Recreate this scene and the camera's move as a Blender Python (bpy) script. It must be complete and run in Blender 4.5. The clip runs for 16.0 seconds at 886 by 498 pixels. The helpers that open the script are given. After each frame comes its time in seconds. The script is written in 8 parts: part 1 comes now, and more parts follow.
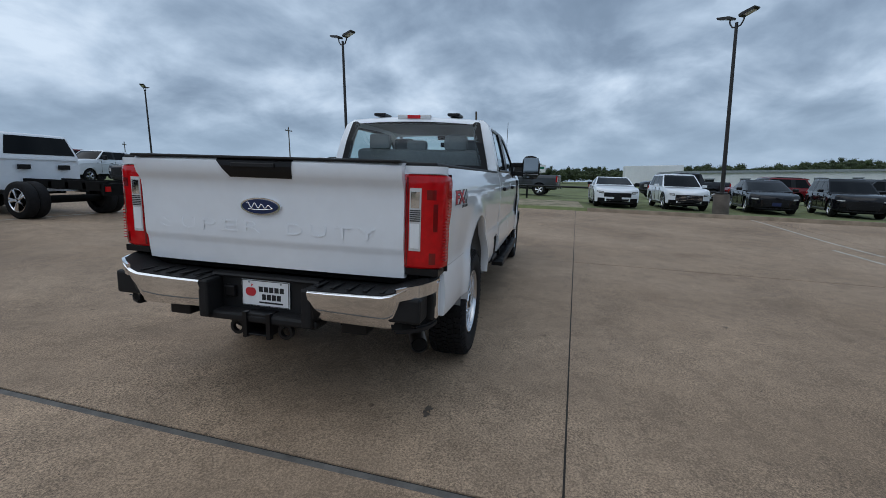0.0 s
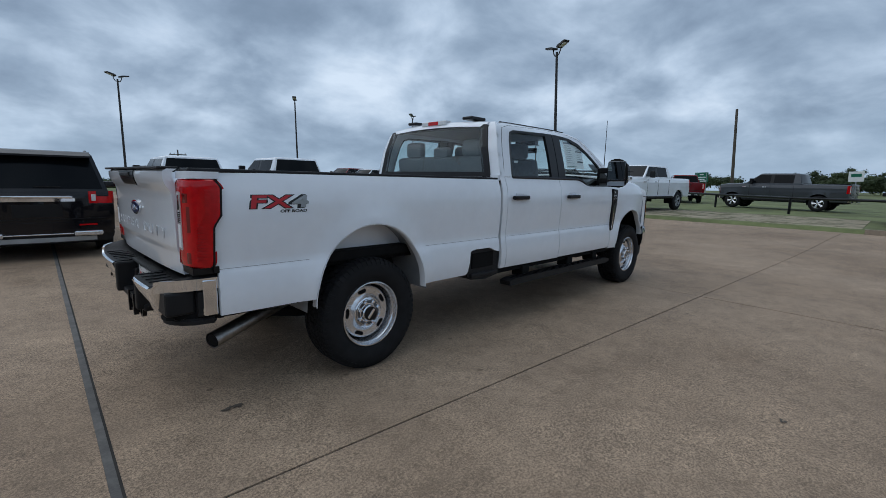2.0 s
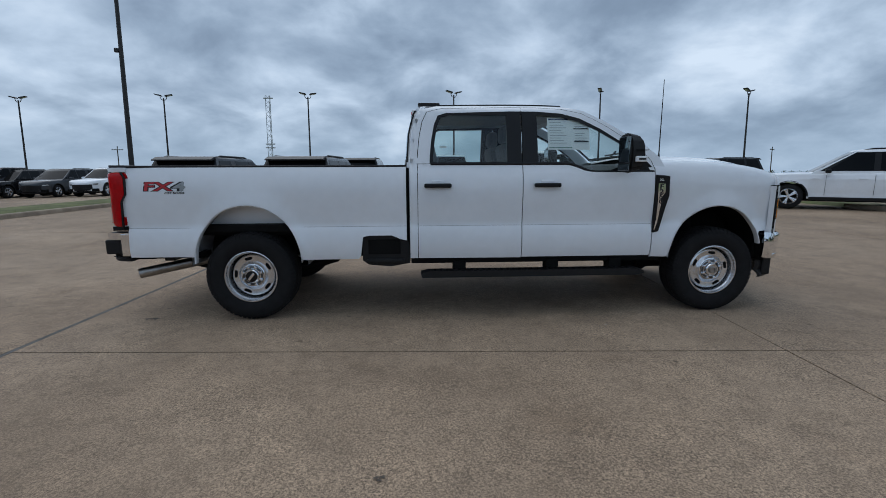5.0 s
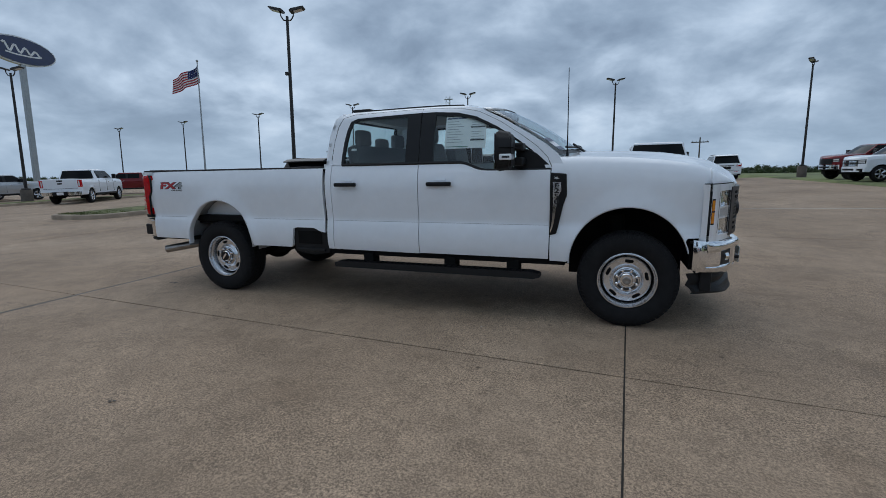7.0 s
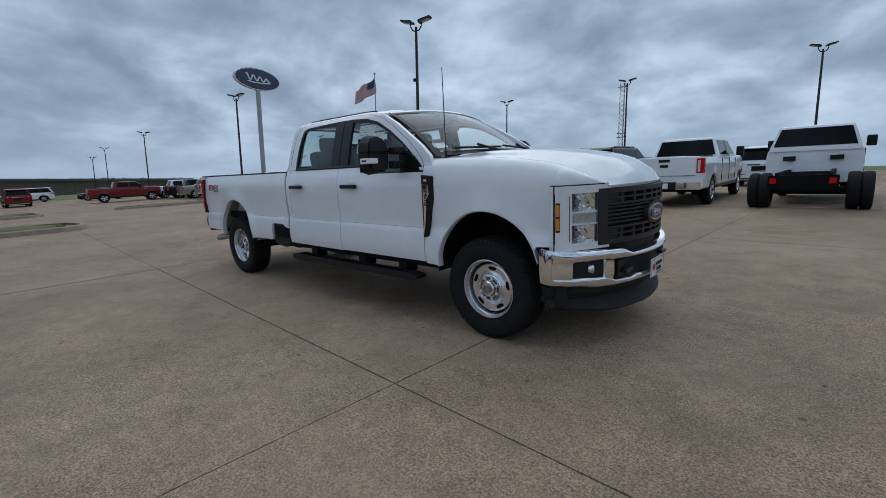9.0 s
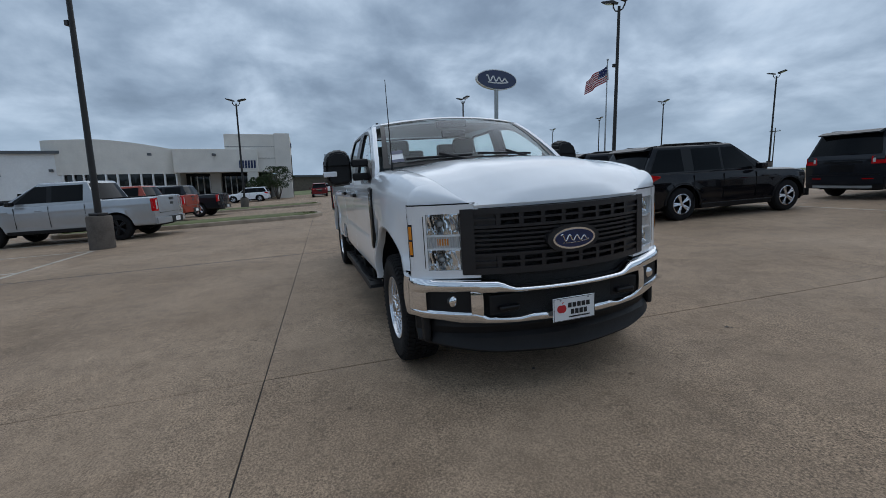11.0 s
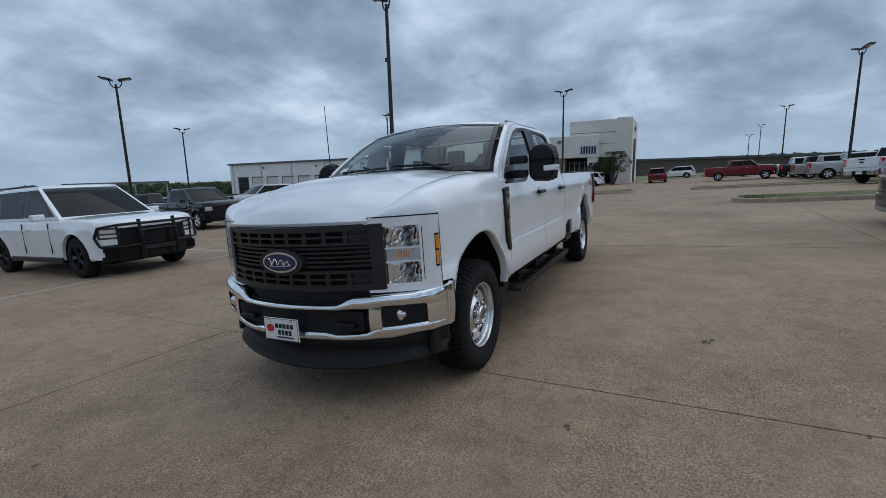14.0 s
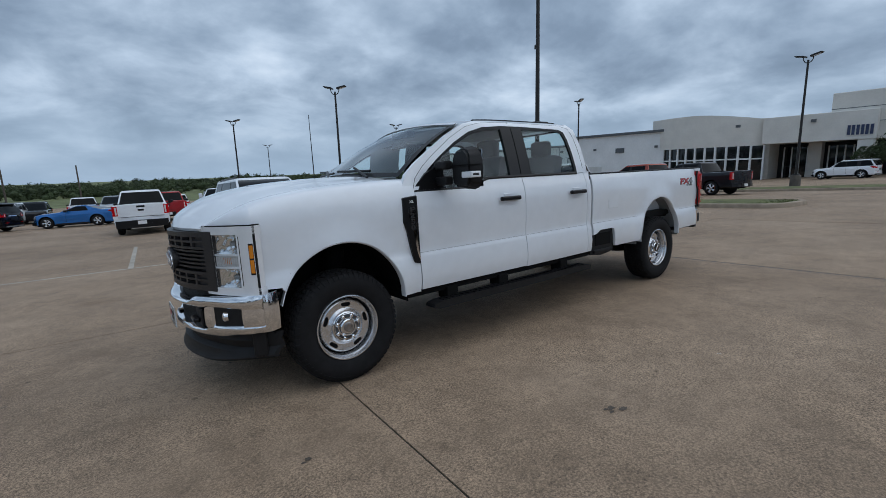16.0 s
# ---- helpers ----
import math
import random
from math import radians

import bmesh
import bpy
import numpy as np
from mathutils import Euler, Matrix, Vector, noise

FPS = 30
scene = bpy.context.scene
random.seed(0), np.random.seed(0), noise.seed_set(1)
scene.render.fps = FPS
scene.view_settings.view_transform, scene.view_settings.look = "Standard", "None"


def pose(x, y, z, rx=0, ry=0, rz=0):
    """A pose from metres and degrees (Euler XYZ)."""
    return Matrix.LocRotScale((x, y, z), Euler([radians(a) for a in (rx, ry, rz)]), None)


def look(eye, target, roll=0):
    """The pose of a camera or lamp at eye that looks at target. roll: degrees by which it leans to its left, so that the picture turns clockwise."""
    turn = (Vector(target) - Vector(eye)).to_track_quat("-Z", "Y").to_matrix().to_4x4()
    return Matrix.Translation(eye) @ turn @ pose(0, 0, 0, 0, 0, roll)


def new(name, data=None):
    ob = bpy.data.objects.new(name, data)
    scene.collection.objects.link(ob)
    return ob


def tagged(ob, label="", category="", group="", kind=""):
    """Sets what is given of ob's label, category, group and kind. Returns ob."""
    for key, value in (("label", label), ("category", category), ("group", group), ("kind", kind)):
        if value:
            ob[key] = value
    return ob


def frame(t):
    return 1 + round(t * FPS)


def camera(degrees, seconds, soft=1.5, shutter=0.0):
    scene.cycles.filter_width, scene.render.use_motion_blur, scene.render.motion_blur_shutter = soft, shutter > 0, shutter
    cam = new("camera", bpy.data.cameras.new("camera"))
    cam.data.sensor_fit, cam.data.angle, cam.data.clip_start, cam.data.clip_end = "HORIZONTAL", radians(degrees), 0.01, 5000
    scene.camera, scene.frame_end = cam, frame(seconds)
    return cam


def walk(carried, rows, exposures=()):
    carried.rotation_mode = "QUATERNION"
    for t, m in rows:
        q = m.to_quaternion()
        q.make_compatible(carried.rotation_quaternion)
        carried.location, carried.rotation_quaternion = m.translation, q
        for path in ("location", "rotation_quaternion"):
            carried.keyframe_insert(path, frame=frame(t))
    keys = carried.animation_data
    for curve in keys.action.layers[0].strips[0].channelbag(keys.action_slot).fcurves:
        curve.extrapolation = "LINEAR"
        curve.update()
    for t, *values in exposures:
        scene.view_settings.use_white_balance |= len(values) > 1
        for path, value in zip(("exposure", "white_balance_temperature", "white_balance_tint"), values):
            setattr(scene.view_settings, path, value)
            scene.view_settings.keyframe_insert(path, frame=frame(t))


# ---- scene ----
cam = camera(89.7, 16.0, soft=0.7)
PATH = [
    (0.0, (-3.344, -1.609, 1.317), (-1.426, -1.134, 1.011), -0.5),
    (0.5, (-3.104, -2.199, 1.292), (-1.256, -1.467, 1.065), -0.6),
    (1.0, (-2.746, -2.744, 1.259), (-1.026, -1.751, 1.031), -0.6),
    (1.5, (-2.344, -3.254, 1.236), (-0.769, -2.042, 1.004), -0.6),
    (2.0, (-1.862, -3.687, 1.248), (-0.476, -2.265, 1.006), -0.5),
    (2.5, (-1.377, -4.084, 1.243), (-0.19, -2.493, 0.997), -0.5),
    (3.0, (-0.818, -4.408, 1.223), (0.162, -2.682, 0.973), -0.6),
    (5.5, (2.28, -5.227, 1.153), (2.157, -3.248, 0.892), -0.3),
    (6.0, (2.97, -5.216, 1.14), (2.649, -3.26, 0.872), -0.4),
    (6.5, (3.652, -5.177, 1.164), (3.156, -3.258, 0.891), -0.4),
    (7.0, (4.292, -5.052, 1.192), (3.608, -3.194, 0.913), -0.3),
    (7.5, (4.92, -4.846, 1.199), (4.064, -3.061, 0.915), -0.3),
    (8.0, (5.527, -4.569, 1.2), (4.495, -2.88, 0.913), -0.6),
    (10.5, (7.644, -2.243, 1.323), (5.878, -1.354, 1.021), -1.0),
    (11.0, (7.828, -1.611, 1.355), (5.941, -1.024, 1.05), -1.2),
    (11.5, (7.968, -0.966, 1.388), (6.02, -0.636, 1.078), -1.3),
    (12.0, (8.013, -0.31, 1.419), (6.04, -0.254, 1.102), -1.4),
    (12.5, (8.021, 0.352, 1.45), (6.056, 0.168, 1.126), -1.4),
    (13.0, (7.904, 0.989, 1.468), (5.978, 0.56, 1.141), -1.4),
    (13.5, (7.752, 1.631, 1.505), (5.896, 0.96, 1.177), -1.6),
    (14.0, (7.468, 2.204, 1.527), (5.715, 1.303, 1.188), -1.6),
    (14.5, (7.173, 2.748, 1.56), (5.537, 1.651, 1.215), -1.5),
    (15.0, (6.777, 3.237, 1.59), (5.278, 1.96, 1.24), -1.6),
    (15.5, (6.314, 3.659, 1.611), (4.972, 2.218, 1.26), -1.8),
    (16.0, (5.753, 3.938, 1.609), (4.586, 2.355, 1.246), -1.9),
]
walk(cam, [(t, look(eye, target, roll)) for t, eye, target, roll in PATH], [(0, 0.13), (6.5, 0.14), (7.5, 0.08), (12.5, 0.07), (14.0, 0.12)])

SLOPE = pose(0, 0, 0, 2.51, 0, 0)      # the lot falls towards -y


def rise(x, y):
    """How far the ground lies over the tilted plane of the lot."""
    flat = y / (1 + (abs(y) / 70) ** 4) ** 0.25
    east = min(max((x - 9) / 7, 0), 1)
    return 0.10 * east * east * (3 - 2 * east) - 0.018 * min(max(-12 - x, 0), 25) - 0.0438 * (y - flat)


def at(x, y, z=0.0):
    """A place on the lot, z over its ground."""
    return SLOPE @ Vector((x, y, rise(x, y) + z))


def stand(x, y, yaw=0.0, z=0.0):
    """The pose of a thing that stands square on the sloping lot."""
    c, q = math.cos(radians(yaw)), math.sin(radians(yaw))
    u = at(x + 1.6 * c, y + 1.6 * q) - at(x - 1.6 * c, y - 1.6 * q)
    v = at(x - 0.9 * q, y + 0.9 * c) - at(x + 0.9 * q, y - 0.9 * c)
    w = u.cross(v).normalized()
    u.normalize()
    v = w.cross(u)
    p = at(x, y, z)
    return Matrix(((u.x, v.x, w.x, p.x), (u.y, v.y, w.y, p.y), (u.z, v.z, w.z, p.z), (0, 0, 0, 1)))


def upright(x, y, yaw=0.0, z=0.0):
    p = at(x, y, z)
    return pose(p.x, p.y, p.z, 0, 0, yaw)


# ---- light ----
world = bpy.data.worlds.new("overcast_sky")
scene.world = world
world.use_nodes = True
wn, wl = world.node_tree.nodes, world.node_tree.links
wn.clear()


def wnode(kind, **kw):
    n = wn.new(kind)
    for k, v in kw.items():
        n.inputs[k].default_value = v
    return n


def ramp_set(node, stops):
    els = node.color_ramp.elements
    while len(els) < len(stops):
        els.new(0.5)
    for e, (p, c) in zip(els, stops):
        e.position, e.color = p, (*c, 1)
    return node


sky = wn.new("ShaderNodeTexSky")
sky.sky_type = "NISHITA"
sky.sun_disc = False
sky.sun_elevation, sky.sun_rotation = radians(62), radians(311)
sky.air_density, sky.dust_density = 1.0, 2.0
co = wn.new("ShaderNodeTexCoord")
sep = wn.new("ShaderNodeSeparateXYZ")
wl.new(co.outputs["Generated"], sep.inputs[0])
# cloud deck: the direction laid out on a flat layer overhead
zc = wn.new("ShaderNodeMath"); zc.operation = "MAXIMUM"; zc.inputs[1].default_value = 0.0
wl.new(sep.outputs[2], zc.inputs[0])
za = wn.new("ShaderNodeMath"); za.operation = "ADD"; za.inputs[1].default_value = 0.36
wl.new(zc.outputs[0], za.inputs[0])
cx = wn.new("ShaderNodeMath"); cx.operation = "DIVIDE"
cy = wn.new("ShaderNodeMath"); cy.operation = "DIVIDE"
wl.new(sep.outputs[0], cx.inputs[0]); wl.new(za.outputs[0], cx.inputs[1])
wl.new(sep.outputs[1], cy.inputs[0]); wl.new(za.outputs[0], cy.inputs[1])
deck = wn.new("ShaderNodeCombineXYZ")
wl.new(cx.outputs[0], deck.inputs[0]); wl.new(cy.outputs[0], deck.inputs[1])
big = wnode("ShaderNodeTexNoise", Scale=2.6, Detail=9.0, Roughness=0.53, Distortion=0.2)
fine = wnode("ShaderNodeTexNoise", Scale=1.1, Detail=3.0, Roughness=0.5)
wl.new(deck.outputs[0], big.inputs["Vector"]); wl.new(deck.outputs[0], fine.inputs["Vector"])
mixn = wn.new("ShaderNodeMix"); mixn.data_type = "FLOAT"; mixn.inputs[0].default_value = 0.30
wl.new(big.outputs["Fac"], mixn.inputs[2]); wl.new(fine.outputs["Fac"], mixn.inputs[3])
cloud = ramp_set(wn.new("ShaderNodeValToRGB"), [
    (0.33, (0.637, 0.753, 0.897)), (0.42, (0.458, 0.574, 0.724)), (0.48, (0.347, 0.449, 0.584)), (0.53, (0.275, 0.367, 0.492)), (0.59, (0.212, 0.289, 0.400)), (0.68, (0.164, 0.232, 0.323))])
wl.new(mixn.outputs[0], cloud.inputs[0])
# towards the horizon the layers close up into a pale haze
hz = wn.new("ShaderNodeMapRange")
hz.inputs["From Min"].default_value, hz.inputs["From Max"].default_value = -0.02, 0.15
wl.new(zc.outputs[0], hz.inputs["Value"])
haze = wn.new("ShaderNodeMix"); haze.data_type = "RGBA"
haze.inputs[6].default_value = (0.325, 0.445, 0.595, 1)
wl.new(hz.outputs[0], haze.inputs[0]); wl.new(cloud.outputs[0], haze.inputs[7])
skyd = wn.new("ShaderNodeMix"); skyd.data_type = "RGBA"; skyd.blend_type = "MIX"; skyd.inputs[0].default_value = 0.93
skys = wn.new("ShaderNodeMix"); skys.data_type = "RGBA"; skys.blend_type = "MULTIPLY"; skys.inputs[0].default_value = 1.0
skys.inputs[7].default_value = (0.08, 0.08, 0.08, 1)
wl.new(sky.outputs[0], skys.inputs[6])
wl.new(skys.outputs[2], skyd.inputs[6]); wl.new(haze.outputs[2], skyd.inputs[7])
back = wnode("ShaderNodeBackground", Strength=1.0)
wl.new(skyd.outputs[2], back.inputs["Color"])
wo = wn.new("ShaderNodeOutputWorld")
wl.new(back.outputs[0], wo.inputs[0])

sun = new("sun", bpy.data.lights.new("sun", "SUN"))
sun.data.energy, sun.data.angle, sun.data.color = 0.80, radians(90), (1.0, 0.985, 0.965)
sun.matrix_world = pose(0, 0, 40, 28, 0, -131)


# ---- materials ----
def material(name, color, rough=0.5, metal=0.0, coat=0.0, vary=0.0, scale=8.0, bump=0.0, bump_scale=80.0, spec=0.5, detail=6.0, per_object=0.0):
    """A surface with grain at two scales: vary mixes lighter and darker tones, bump gives fine relief."""
    m = bpy.data.materials.new(name)
    m.use_nodes = True
    n, l = m.node_tree.nodes, m.node_tree.links
    p = n["Principled BSDF"]
    p.inputs["Base Color"].default_value = (*color, 1)
    p.inputs["Roughness"].default_value = rough
    p.inputs["Metallic"].default_value = metal
    p.inputs["Coat Weight"].default_value = coat
    p.inputs["Coat Roughness"].default_value = 0.03
    p.inputs["Specular IOR Level"].default_value = spec
    tc = n.new("ShaderNodeTexCoord")
    if vary:
        a = n.new("ShaderNodeTexNoise"); a.inputs["Scale"].default_value = scale; a.inputs["Detail"].default_value = detail
        b = n.new("ShaderNodeTexNoise"); b.inputs["Scale"].default_value = scale * 9; b.inputs["Detail"].default_value = 3
        l.new(tc.outputs["Object"], a.inputs["Vector"]); l.new(tc.outputs["Object"], b.inputs["Vector"])
        s = n.new("ShaderNodeMath"); s.operation = "MULTIPLY_ADD"; s.inputs[1].default_value = 0.45
        l.new(b.outputs["Fac"], s.inputs[0]); l.new(a.outputs["Fac"], s.inputs[2])
        r = ramp_set(n.new("ShaderNodeValToRGB"), [
            (0.45, tuple(c * (1 - vary) for c in color)), (0.72, color), (0.98, tuple(min(1, c * (1 + vary)) for c in color))])
        l.new(s.outputs[0], r.inputs[0]); l.new(r.outputs[0], p.inputs["Base Color"])
    if bump:
        c = n.new("ShaderNodeTexNoise"); c.inputs["Scale"].default_value = bump_scale; c.inputs["Detail"].default_value = 4
        l.new(tc.outputs["Object"], c.inputs["Vector"])
        k = n.new("ShaderNodeBump"); k.inputs["Strength"].default_value = bump; k.inputs["Distance"].default_value = 0.01
        l.new(c.outputs["Fac"], k.inputs["Height"]); l.new(k.outputs[0], p.inputs["Normal"])
    return m


def paint(name, color, metal=0.0, rough=0.25, coat=0.7, spec=0.4):
    return material(name, color, rough=rough, metal=metal, coat=coat, vary=0.05, scale=1.3, spec=spec)


def glass_material(name, tint, alpha):
    """Car glass: a thin tinted pane, part clear, with a sharp reflection."""
    m = bpy.data.materials.new(name)
    m.use_nodes = True
    n, l = m.node_tree.nodes, m.node_tree.links
    n.clear()
    t = n.new("ShaderNodeBsdfTransparent"); t.inputs[0].default_value = (*tint, 1)
    g = n.new("ShaderNodeBsdfGlossy"); g.inputs["Roughness"].default_value = 0.02
    g.inputs["Color"].default_value = (0.9, 0.95, 1.0, 1)
    w = n.new("ShaderNodeLayerWeight"); w.inputs[0].default_value = 0.5
    p5 = n.new("ShaderNodeMath"); p5.operation = "POWER"; p5.inputs[1].default_value = 4.5
    f = n.new("ShaderNodeMath"); f.operation = "MULTIPLY_ADD"; f.inputs[1].default_value = 0.85; f.inputs[2].default_value = 0.05
    l.new(w.outputs["Facing"], p5.inputs[0]); l.new(p5.outputs[0], f.inputs[0])
    mx = n.new("ShaderNodeMixShader")
    l.new(f.outputs[0], mx.inputs[0]); l.new(t.outputs[0], mx.inputs[1]); l.new(g.outputs[0], mx.inputs[2])
    o = n.new("ShaderNodeOutputMaterial"); l.new(mx.outputs[0], o.inputs[0])
    return m


def emission_free_lens(name, color, rough=0.08):
    return material(name, color, rough=rough, coat=1.0, vary=0.12, scale=30)


WHITE = paint("white_paint", (0.82, 0.855, 0.895), rough=0.28, coat=1.0, spec=0.5)
BLACKPAINT = paint("black_paint", (0.006, 0.006, 0.008), rough=0.15, coat=0.5, spec=0.15)
GREYPAINT = paint("grey_paint", (0.060, 0.066, 0.074), 0.2, coat=0.35, spec=0.2)
DARKGREY = paint("dark_grey_paint", (0.018, 0.020, 0.025), 0.2, coat=0.5, spec=0.15)
SILVER = paint("silver_paint", (0.42, 0.44, 0.46), 0.5)
REDPAINT = paint("red_paint", (0.17, 0.008, 0.012), 0.2, coat=0.4)
BLUEPAINT = paint("blue_paint", (0.015, 0.14, 0.42), 0.3)
BEIGE = paint("beige_paint", (0.35, 0.33, 0.29), 0.3)
PLASTIC = material("black_plastic", (0.010, 0.010, 0.011), rough=0.55, spec=0.3, vary=0.25, scale=10, bump=0.12, bump_scale=400)
TRIM = material("dark_trim", (0.006, 0.006, 0.007), rough=0.32, spec=0.3, vary=0.15, scale=12)
UNDER = material("undercarriage", (0.006, 0.006, 0.006), rough=0.85, spec=0.15, vary=0.3, scale=6)
LINER = material("wheel_liner", (0.007, 0.007, 0.007), rough=0.9, spec=0.2, vary=0.3, scale=10)
RUBBER = material("tyre_rubber", (0.011, 0.011, 0.012), rough=0.8, spec=0.25, vary=0.3, scale=14, bump=0.2, bump_scale=120)
CHROME = material("chrome", (0.82, 0.83, 0.85), rough=0.06, metal=1.0)
MIRRORGLASS = material("mirror_glass", (0.28, 0.30, 0.32), rough=0.03, metal=1.0)
STEELRIM = material("silver_rim", (0.72, 0.73, 0.75), rough=0.22, metal=0.9, vary=0.08, scale=20)
EXHAUST = material("exhaust_steel", (0.36, 0.34, 0.32), rough=0.38, metal=1.0, vary=0.3, scale=15)
REDLENS = material("red_lens", (0.52, 0.004, 0.007), rough=0.10, coat=0.3, spec=0.3, vary=0.18, scale=30)
CLEARLENS = emission_free_lens("clear_lens", (0.62, 0.62, 0.62), 0.12)
AMBER = emission_free_lens("amber_lens", (0.75, 0.24, 0.01))
LAMPDARK = material("smoked_lamp_housing", (0.05, 0.052, 0.055), rough=0.12, coat=0.8, vary=0.2, scale=30)
GLASS = glass_material("window_glass", (0.86, 0.93, 0.91), 1)
DARKGLASS = material("dark_tinted_glass", (0.010, 0.012, 0.013), rough=0.04, spec=0.5)
CABGLASS = material("parked_car_glass", (0.004, 0.005, 0.006), rough=0.03, spec=0.14)
PRIVACY = glass_material("privacy_glass", (0.74, 0.83, 0.82), 1)
CLOTH = material("grey_seat_cloth", (0.15, 0.155, 0.16), rough=0.9, vary=0.2, scale=30, bump=0.2, bump_scale=200)
POLE = material("bronze_pole_paint", (0.014, 0.012, 0.011), rough=0.45, vary=0.25, scale=4)
GALV = material("galvanised_steel", (0.34, 0.36, 0.37), rough=0.45, metal=0.6, vary=0.12, scale=4)
PEDESTAL = material("cast_concrete", (0.105, 0.088, 0.074), rough=0.9, vary=0.35, scale=3, bump=0.4, bump_scale=60)
KERB = material("kerb_concrete", (0.32, 0.255, 0.19), rough=0.9, vary=0.35, scale=2.5, bump=0.3, bump_scale=50)
GRASS = material("grass", (0.118, 0.130, 0.046), rough=0.95, vary=0.45, scale=1.2, bump=0.6, bump_scale=40)
STUCCO = material("cream_stucco", (0.72, 0.695, 0.645), rough=0.9, vary=0.08, scale=0.7, bump=0.2, bump_scale=60)
METALWALL = material("white_metal_siding", (0.78, 0.79, 0.79), rough=0.6, vary=0.08, scale=0.5)
ROOFTRIM = material("roof_trim", (0.10, 0.11, 0.12), rough=0.6, vary=0.15, scale=3)
ROLLDOOR = material("roll_up_door", (0.60, 0.60, 0.58), rough=0.6, vary=0.08, scale=2)
# near-black that stands for shade in openings, behind glass and in a niche
SHADOWED = material("shade_black", (0.02, 0.02, 0.02), rough=0.9, vary=0.2, scale=2)
LEAF = material("tree_leaves", (0.042, 0.060, 0.024), rough=0.9, vary=0.6, scale=0.25, detail=8)
LEAFNEAR = material("shrub_leaves", (0.040, 0.065, 0.022), rough=0.8, vary=0.5, scale=2)
BARK = material("bark", (0.07, 0.055, 0.04), rough=0.95, vary=0.4, scale=8)
PAINTLINE = material("faded_line_paint", (0.42, 0.38, 0.32), rough=0.8, vary=0.35, scale=3)
SIGNBLUE = material("sign_blue", (0.004, 0.016, 0.075), rough=0.3, coat=0.4, vary=0.06, scale=1)
SIGNWHITE = material("sign_white", (0.75, 0.75, 0.75), rough=0.4, vary=0.06, scale=3)
SIGNGREEN = material("sign_green", (0.0, 0.13, 0.075), rough=0.4, vary=0.08, scale=3)
PLATEWHITE = material("plate_white", (0.78, 0.79, 0.80), rough=0.35, vary=0.04, scale=10)
INK = material("black_ink", (0.012, 0.012, 0.014), rough=0.5, vary=0.1, scale=20)
REDINK = material("red_ink", (0.50, 0.02, 0.03), rough=0.45, vary=0.08, scale=20)
WOODPOLE = material("weathered_wood", (0.09, 0.075, 0.06), rough=0.9, vary=0.4, scale=6)


